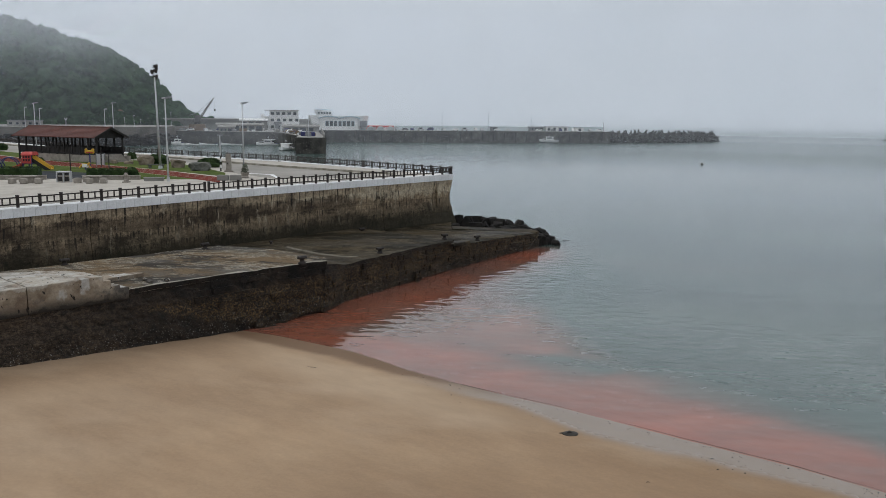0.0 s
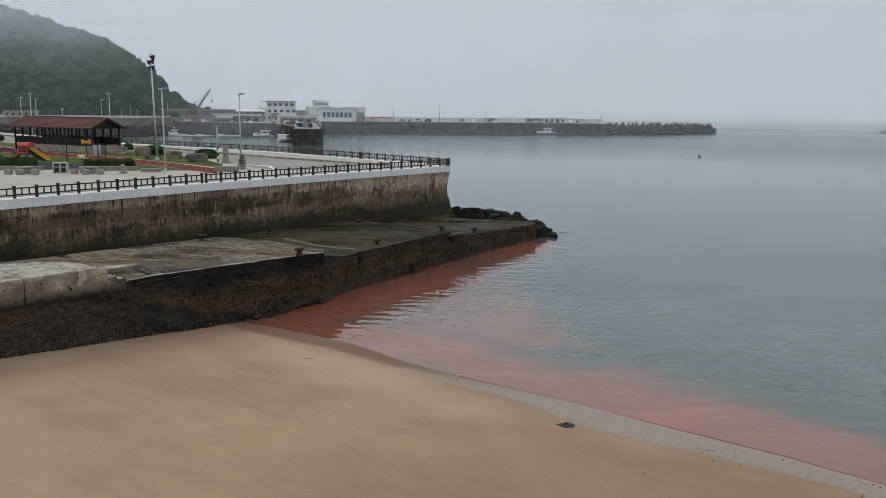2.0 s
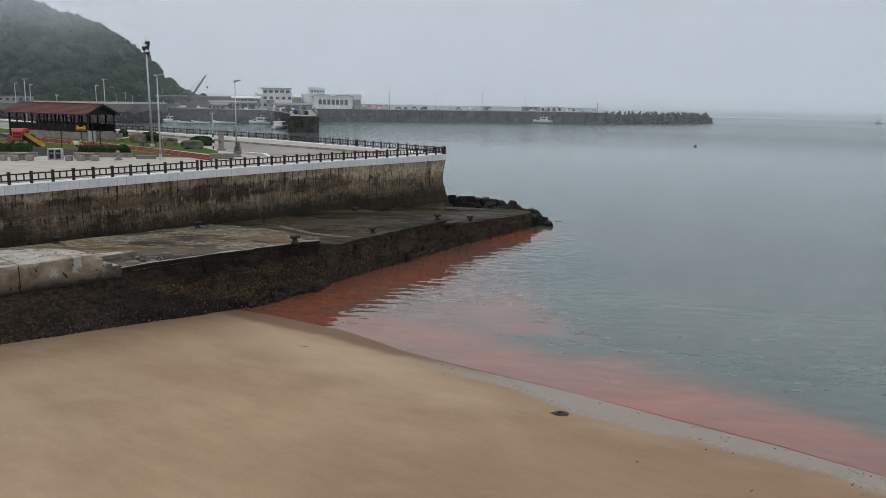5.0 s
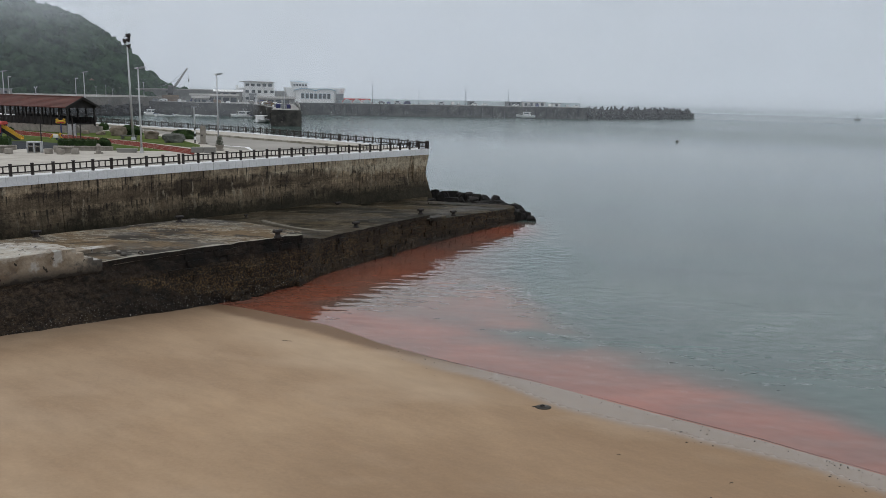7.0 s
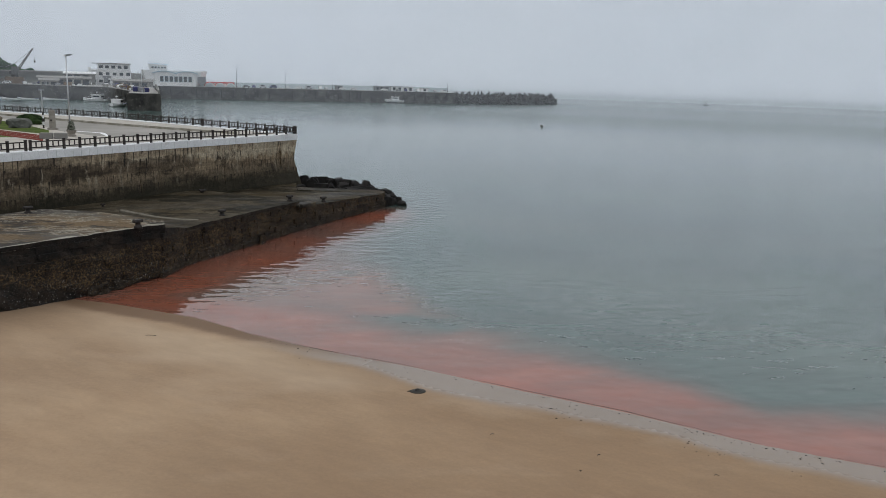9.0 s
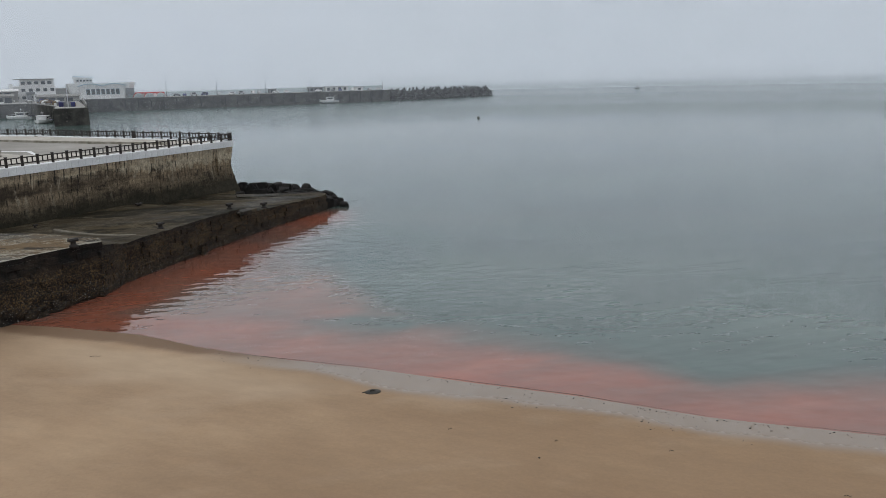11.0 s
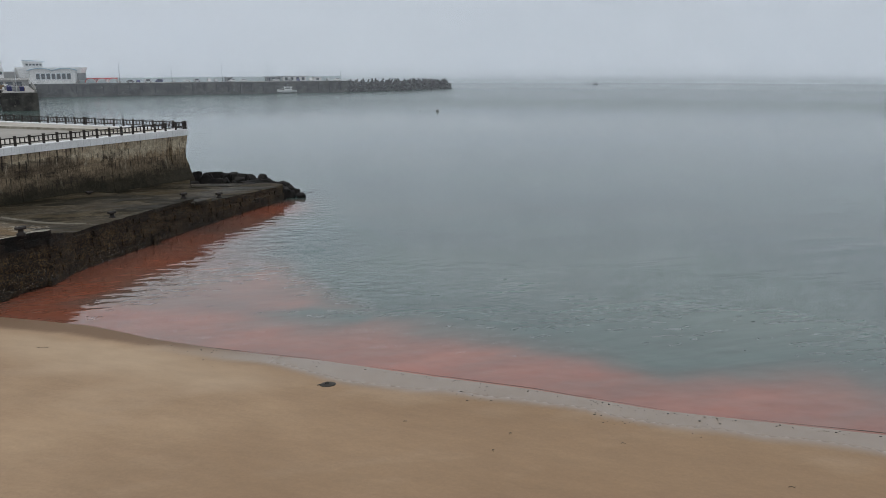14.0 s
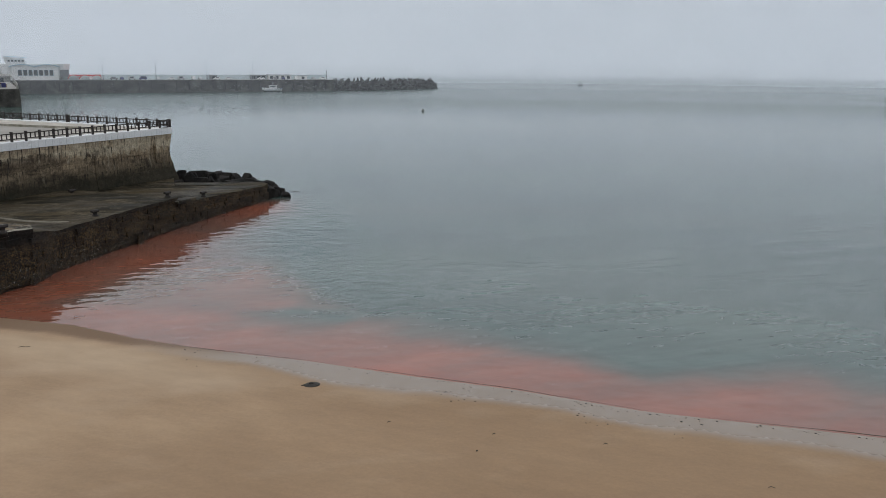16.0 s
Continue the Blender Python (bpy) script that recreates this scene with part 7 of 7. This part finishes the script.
for i in range(420):
    a, z = leaf_rng.uniform(0, 6.28), leaf_rng.uniform(0.6, 1.6)
    r = leaf_rng.uniform(0, 0.42) * (1.5 - z * 0.6)
    c = Vector((r * math.cos(a), r * math.sin(a), z))
    u = Vector((leaf_rng.uniform(-1, 1), leaf_rng.uniform(-1, 1), leaf_rng.uniform(-1, 1))).normalized() * 0.09
    v = u.orthogonal().normalized() * 0.06
    b = len(fv)
    fv += [c - u, c + v, c + u, c - v]
    ff.append((b, b + 1, b + 2, b + 3))
me = bpy.data.meshes.new("leaves")
me.from_pydata(fv, [], ff)
me.materials.append(M_PALELEAF)
ob = new("leaves", me)
ob.parent = pl

# ---- bollards on the landing ----
def land_z(x, y):
    """Height of the landing's top under a plan point."""
    best, out = 1e9, 4.7
    for i in range(len(OUTER) - 1):
        for k in range(21):
            u = k / 20
            a = Vector((*OUTER[i], OUT_Z[i])).lerp(Vector((*OUTER[i + 1], OUT_Z[i + 1])), u)
            b = Vector((*INNER[i], IN_Z[i])).lerp(Vector((*INNER[i + 1], IN_Z[i + 1])), u)
            for j in range(15):
                p = a.lerp(b, j / 14)
                d = (p.x - x) ** 2 + (p.y - y) ** 2
                if d < best:
                    best, out = d, p.z
    return out


def bollard(x, y, s, label, z=None):
    t = thing("bollard", label, "bollard", turned(x, y, (z or land_z(x, y)) - 0.02, 40, s * 0.84), "mooring bollards")
    bm = bmesh.new()
    lathe(bm, [(0.44, -0.2), (0.42, 0), (0.40, 0.08), (0.27, 0.14), (0.25, 0.46), (0.32, 0.5)], 12)
    part("stem", bm, M_IRON, t, "", True)
    bm = bmesh.new()
    loft(bm, [[(x_, -0.24 * w, 0.46), (x_, 0.24 * w, 0.46), (x_, 0.27 * w, 0.6), (x_, 0.14 * w, 0.74), (x_, -0.14 * w, 0.74), (x_, -0.27 * w, 0.6)]
              for x_, w in ((-0.52, 0.6), (-0.44, 1), (0.44, 1), (0.52, 0.6))])
    part("head", bm, M_IRON, t)
    return t


for x, y, s in ((-6.2, 82.0, 0.95), (4.2, 97.6, 0.95), (-9.8, 100.8, 0.95), (-18.6, 89.4, 0.55), (-22.0, 76.2, 0.9), (-31.0, 67.2, 0.9)):
    bollard(x, y, s, "rusted cast iron mooring bollard on the landing")

bollard(0.3, 92.6, 0.95, "rusted cast iron mooring bollard on the landing", 3.36)
bollard(-11.9, 69.7, 0.95, "rusted cast iron mooring bollard on the landing", 4.62)

# ---- boulders at the tip of the landing ----
tip_rng = random.Random(14)
spots = [(2.6, 118.0, 3.1), (4.6, 118.4, 3.0), (6.6, 118.3, 2.85), (8.6, 117.6, 2.6), (10.5, 117.0, 2.35), (12.2, 115.8, 2.0), (13.6, 114.8, 1.6),
         (3.4, 115.4, 2.7), (5.6, 115.2, 2.5), (7.8, 114.6, 2.4), (9.8, 114.2, 2.1), (11.8, 113.2, 1.8), (13.3, 112.2, 1.4), (14.2, 111.6, 1.0),
         (2.2, 112.6, 2.5), (4.4, 112.2, 2.3), (6.8, 111.8, 2.2), (9.0, 111.4, 2.1), (11.0, 110.9, 1.9), (12.8, 110.0, 1.5), (14.4, 113.2, 1.15), (14.9, 112.4, 0.85), (13.4, 111.2, 1.2)]
spots += [(x + 1.0, y - 0.9, z - 0.25) for x, y, z in spots[:14]]
for x, y, z in spots:
    h = max(1.5, z + 0.9)
    x, y = x + tip_rng.uniform(-0.4, 0.4), y + tip_rng.uniform(-0.4, 0.4)
    z += tip_rng.uniform(-0.3, 0.05)
    ob = part("shore_boulder", slab_rock(tip_rng, tip_rng.uniform(1.5, 2.7) * (1.0 if z > 1.5 else 0.7), tip_rng.uniform(1.5, 2.3) * (1.0 if z > 1.5 else 0.7), h), M_ROCK)
    ob.matrix_basis = turned(x, y, z - h * 0.92, tip_rng.uniform(-30, 30)) @ Matrix.Rotation(radians(tip_rng.uniform(-8, 8)), 4, "X")
    tagged(ob, "dark wet slab-like boulder at the landing tip", "boulder", "shore boulders")
for x, y, w in ((-14.7, 66.4, 1.9), (-13.4, 67.9, 2.0), (-2.5, 85.0, 0.7)):
    ob = part("weedy_rock", stone(tip_rng, w, w * 0.8, 1.5, 3, 0.35), M_FACE)
    ob.matrix_basis = turned(x, y, -0.45, tip_rng.uniform(0, 180))
    tagged(ob, "black weedy rock against the landing foot", "rock", "weedy rocks")
ob = part("drift_stick", a_tube((-0.5, 0, 0), (0.5, 0.15, 0.03), 0.05, 0.03, 7), M_IRON)
ob.matrix_basis = turned(17.3, 114.6, -0.01)
tagged(ob, "dark drifting log beyond the landing tip", "log")
ob = part("broken_slab", a_box(-1.25, 1.25, -0.6, 0.6, -0.1, 0.25, None, 0.06), M_LANDING)
ob.matrix_basis = turned(2.0, 92.6, 2.85, 52)
tagged(ob, "loose broken concrete slab on the landing edge", "concrete slab")

# ---- things on the beach ----
M_DARKWOOD = surface("wet_driftwood", (0.018, 0.016, 0.014), (0.06, 0.052, 0.042), 2.0, 20.0, 0.7)
# flat dark disc of debris, kind unknown
debris_disc = thing("half_buried_debris", "black flat debris ring half buried in damp sand", "debris", turned(7.03, 42.75, sand_z(7.03, 42.75), 8, 0.85))
tb = bmesh.new()
lathe(tb, [(0.2, -0.05), (0.50, -0.05), (0.53, 0.03), (0.46, 0.07), (0.36, 0.055), (0.28, 0.10), (0.12, 0.11), (0.06, 0.07)], 20, Matrix.Diagonal((1, 0.8, 1, 1)))
part("ring", tb, M_DARKWOOD, debris_disc, "", True)
part("rag", a_tube((-0.42, 0.1, 0.05), (-0.68, 0.14, 0.03), 0.06, 0.03, 6), M_DARKWOOD, debris_disc)
part("lump", stone(tip_rng, 0.3, 0.22, 0.16, 2, 0.3), M_DARKWOOD, debris_disc).location = (-0.05, 0.02, 0.05)
for x, y, L, a in ((-8.4, 54.0, 0.7, 170), (14.0, 33.6, 0.22, 30), (18.8, 31.2, 0.2, 150), (9.6, 36.4, 0.22, 10), (23.0, 25.4, 0.3, -30), (12.6, 32.0, 0.15, 60)):
    bm = bmesh.new()
    p = [Vector((0, 0, 0)), Vector((L * 0.4, 0.05, 0.03)), Vector((L * 0.75, -0.02, 0.02)), Vector((L, 0.08, 0.0))]
    for q, r in zip(p, p[1:]):
        tube(bm, q, r, 0.013, 0.009, 6)
    ob = part("twig", bm, M_DARKWOOD)
    ob.matrix_basis = turned(x, y, sand_z(x, y) + 0.015, a)
    tagged(ob, "thin dark driftwood twig on the sand", "twig", "driftwood twigs")
peb_rng = random.Random(6)
pv, pf = [], []
peb = [crown_shape(peb_rng) for _ in range(4)]
base = 0
for i in range(420):
    s = peb_rng.triangular(44, 116, 92)
    x, y, hd = along(SHORE, s)
    d = abs(peb_rng.gauss(0.12, 0.15)) if i % 3 == 0 else peb_rng.uniform(0.3, 2.9)
    if i % 3 and fbm(x, y, 0.25, 2) < -0.12:
        continue
    ang = radians(hd)
    x, y = x + math.sin(ang) * d, y - math.cos(ang) * d
    if x > 45 or y < 18:
        continue
    r = min(0.042, peb_rng.lognormvariate(-4.15, 0.45))
    vs, fs = peb[i % 4]
    a = peb_rng.uniform(0, 3.14)
    turn = np.array([[math.cos(a), -math.sin(a), 0], [math.sin(a), math.cos(a), 0], [0, 0, 1]])
    pv.append(vs * (r * peb_rng.uniform(1.0, 2.2), r, r * 0.6) @ turn.T + (x, y, max(0.0, sand_z(x, y)) + r * 0.3))
    pf.append(fs + base)
    base += len(vs)
me = bpy.data.meshes.new("wrack")
me.from_pydata(np.concatenate(pv).tolist(), [], np.concatenate(pf).tolist())
me.materials.append(M_DARKWOOD)
tagged(new("wrack", me), "scattered dark pebbles and weed scraps on the wet sand", "pebbles", kind="stuff")

# ---- masonry stones of the landing face ----
stone_rng = random.Random(44)
stone_me = []
for k in range(9):
    bm = bmesh.new()
    box(bm, -0.5, 0.5, -0.5, 0.5, -0.5, 0.5, None, 0.05)
    for v in bm.verts:
        v.co += Vector((noise.noise(v.co * 2 + Vector((k * 7, 0, 0))), 0.8 * noise.noise(v.co * 2 + Vector((0, k * 7, 0))), noise.noise(v.co * 2 + Vector((0, 0, k * 7))))) * 0.17
    stone_me.append(mesh_of("stone", bm, M_FACE))
count = 0
for course in range(7):
    s = length(OUTER[:3]) + stone_rng.uniform(0, 0.8)
    while s < LF - 0.4 and count < 300:
        w = stone_rng.uniform(0.7, 1.9)
        high = stone_rng.uniform(0.44, 0.58)
        top = out_z(s + w / 2) - 0.42
        z = top - 0.28 - course * 0.53 + stone_rng.uniform(-0.05, 0.03)
        if z > -0.3 and stone_rng.random() < 0.86:
            row_at = face_rows[min(len(face_rows) - 1, int((s + w / 2) / 0.25))]
            at = min(row_at[:25], key=lambda p: abs(p.z - z))
            x, y, hd = along(OUTER, s + w / 2)
            nx, ny = math.sin(radians(hd)), -math.cos(radians(hd))
            d = -0.12 + stone_rng.uniform(-0.05, 0.06)
            same("stone", stone_me[stone_rng.randrange(9)], face, turned(at.x + nx * d, at.y + ny * d, z, hd + stone_rng.uniform(-2.5, 2.5)) @ Matrix.Rotation(radians(stone_rng.uniform(-2, 2)), 4, "Y")
                 @ Matrix.Diagonal((w * 0.99, 0.36, high, 1)))
            count += 1
        s += w

# ---- fog drifting over the bay ----
def veil(radius, thick, height, label, west=-90.0, fade=1.0, stops=None, low=0.3, wisp=0.0, east=90.0, thin=None):
    """A bank of fog round the bay. It thins out past the bearings west and east, over fade degrees."""
    n, rows, a0, a1 = 150, 6, max(-85, west), min(85, east)
    thin = thin or fade
    verts, body = [], []
    for k in range(rows + 1):
        for i in range(n + 1):
            deg = a0 + (a1 - a0) * i / n
            a = radians(deg)
            verts.append((radius * math.sin(a), radius * math.cos(a), low + (height - low) * k / rows))
            body.append(step01(west, west + fade, deg) * (1 - step01(east - thin, east, deg)))
    w = n + 1
    faces = [(k * w + i, k * w + i + 1, (k + 1) * w + i + 1, (k + 1) * w + i) for k in range(rows) for i in range(n)]
    stops = stops or [(0.0, 0.72 * thick), (0.03, thick), (0.35, thick), (1.0, 0.0)]
    me = bpy.data.meshes.new("fog_bank")
    me.from_pydata(verts, [], faces)
    me.materials.append(fog_material("sea_fog", stops, low, height, wisp))
    me.polygons.foreach_set("use_smooth", [True] * len(faces))
    me.attributes.new("body", "FLOAT", "POINT").data.foreach_set("value", body)
    return tagged(new("fog_bank", me), label, "fog", kind="stuff")


veil(440, 0.07, 120, "thin grey sea fog over the bay")
veil(455, 0.06, 120, "thin grey sea fog before the harbour", -20, 5)
veil(628, 0.13, 160, "grey sea fog over the outer bay", -14, 12)
veil(820, 0.38, 240, "grey sea fog over the open sea")
veil(1300, 0.85, 380, "dense grey sea fog over the open sea")
# the hill stands in thin clouds, denser above
for r_c in (505, 525, 545, 565, 585):
    veil(r_c, 0.14, 0.42 * r_c, "low cloud over the wooded hill", -88, 1,
         [(0.0, 0.0), (0.10, 0.005), (0.17, 0.024), (0.22, 0.07), (0.27, 0.125), (0.30, 0.14), (0.75, 0.14), (1.0, 0.0)], 9.0, 26.0, -14.0, 10.0)
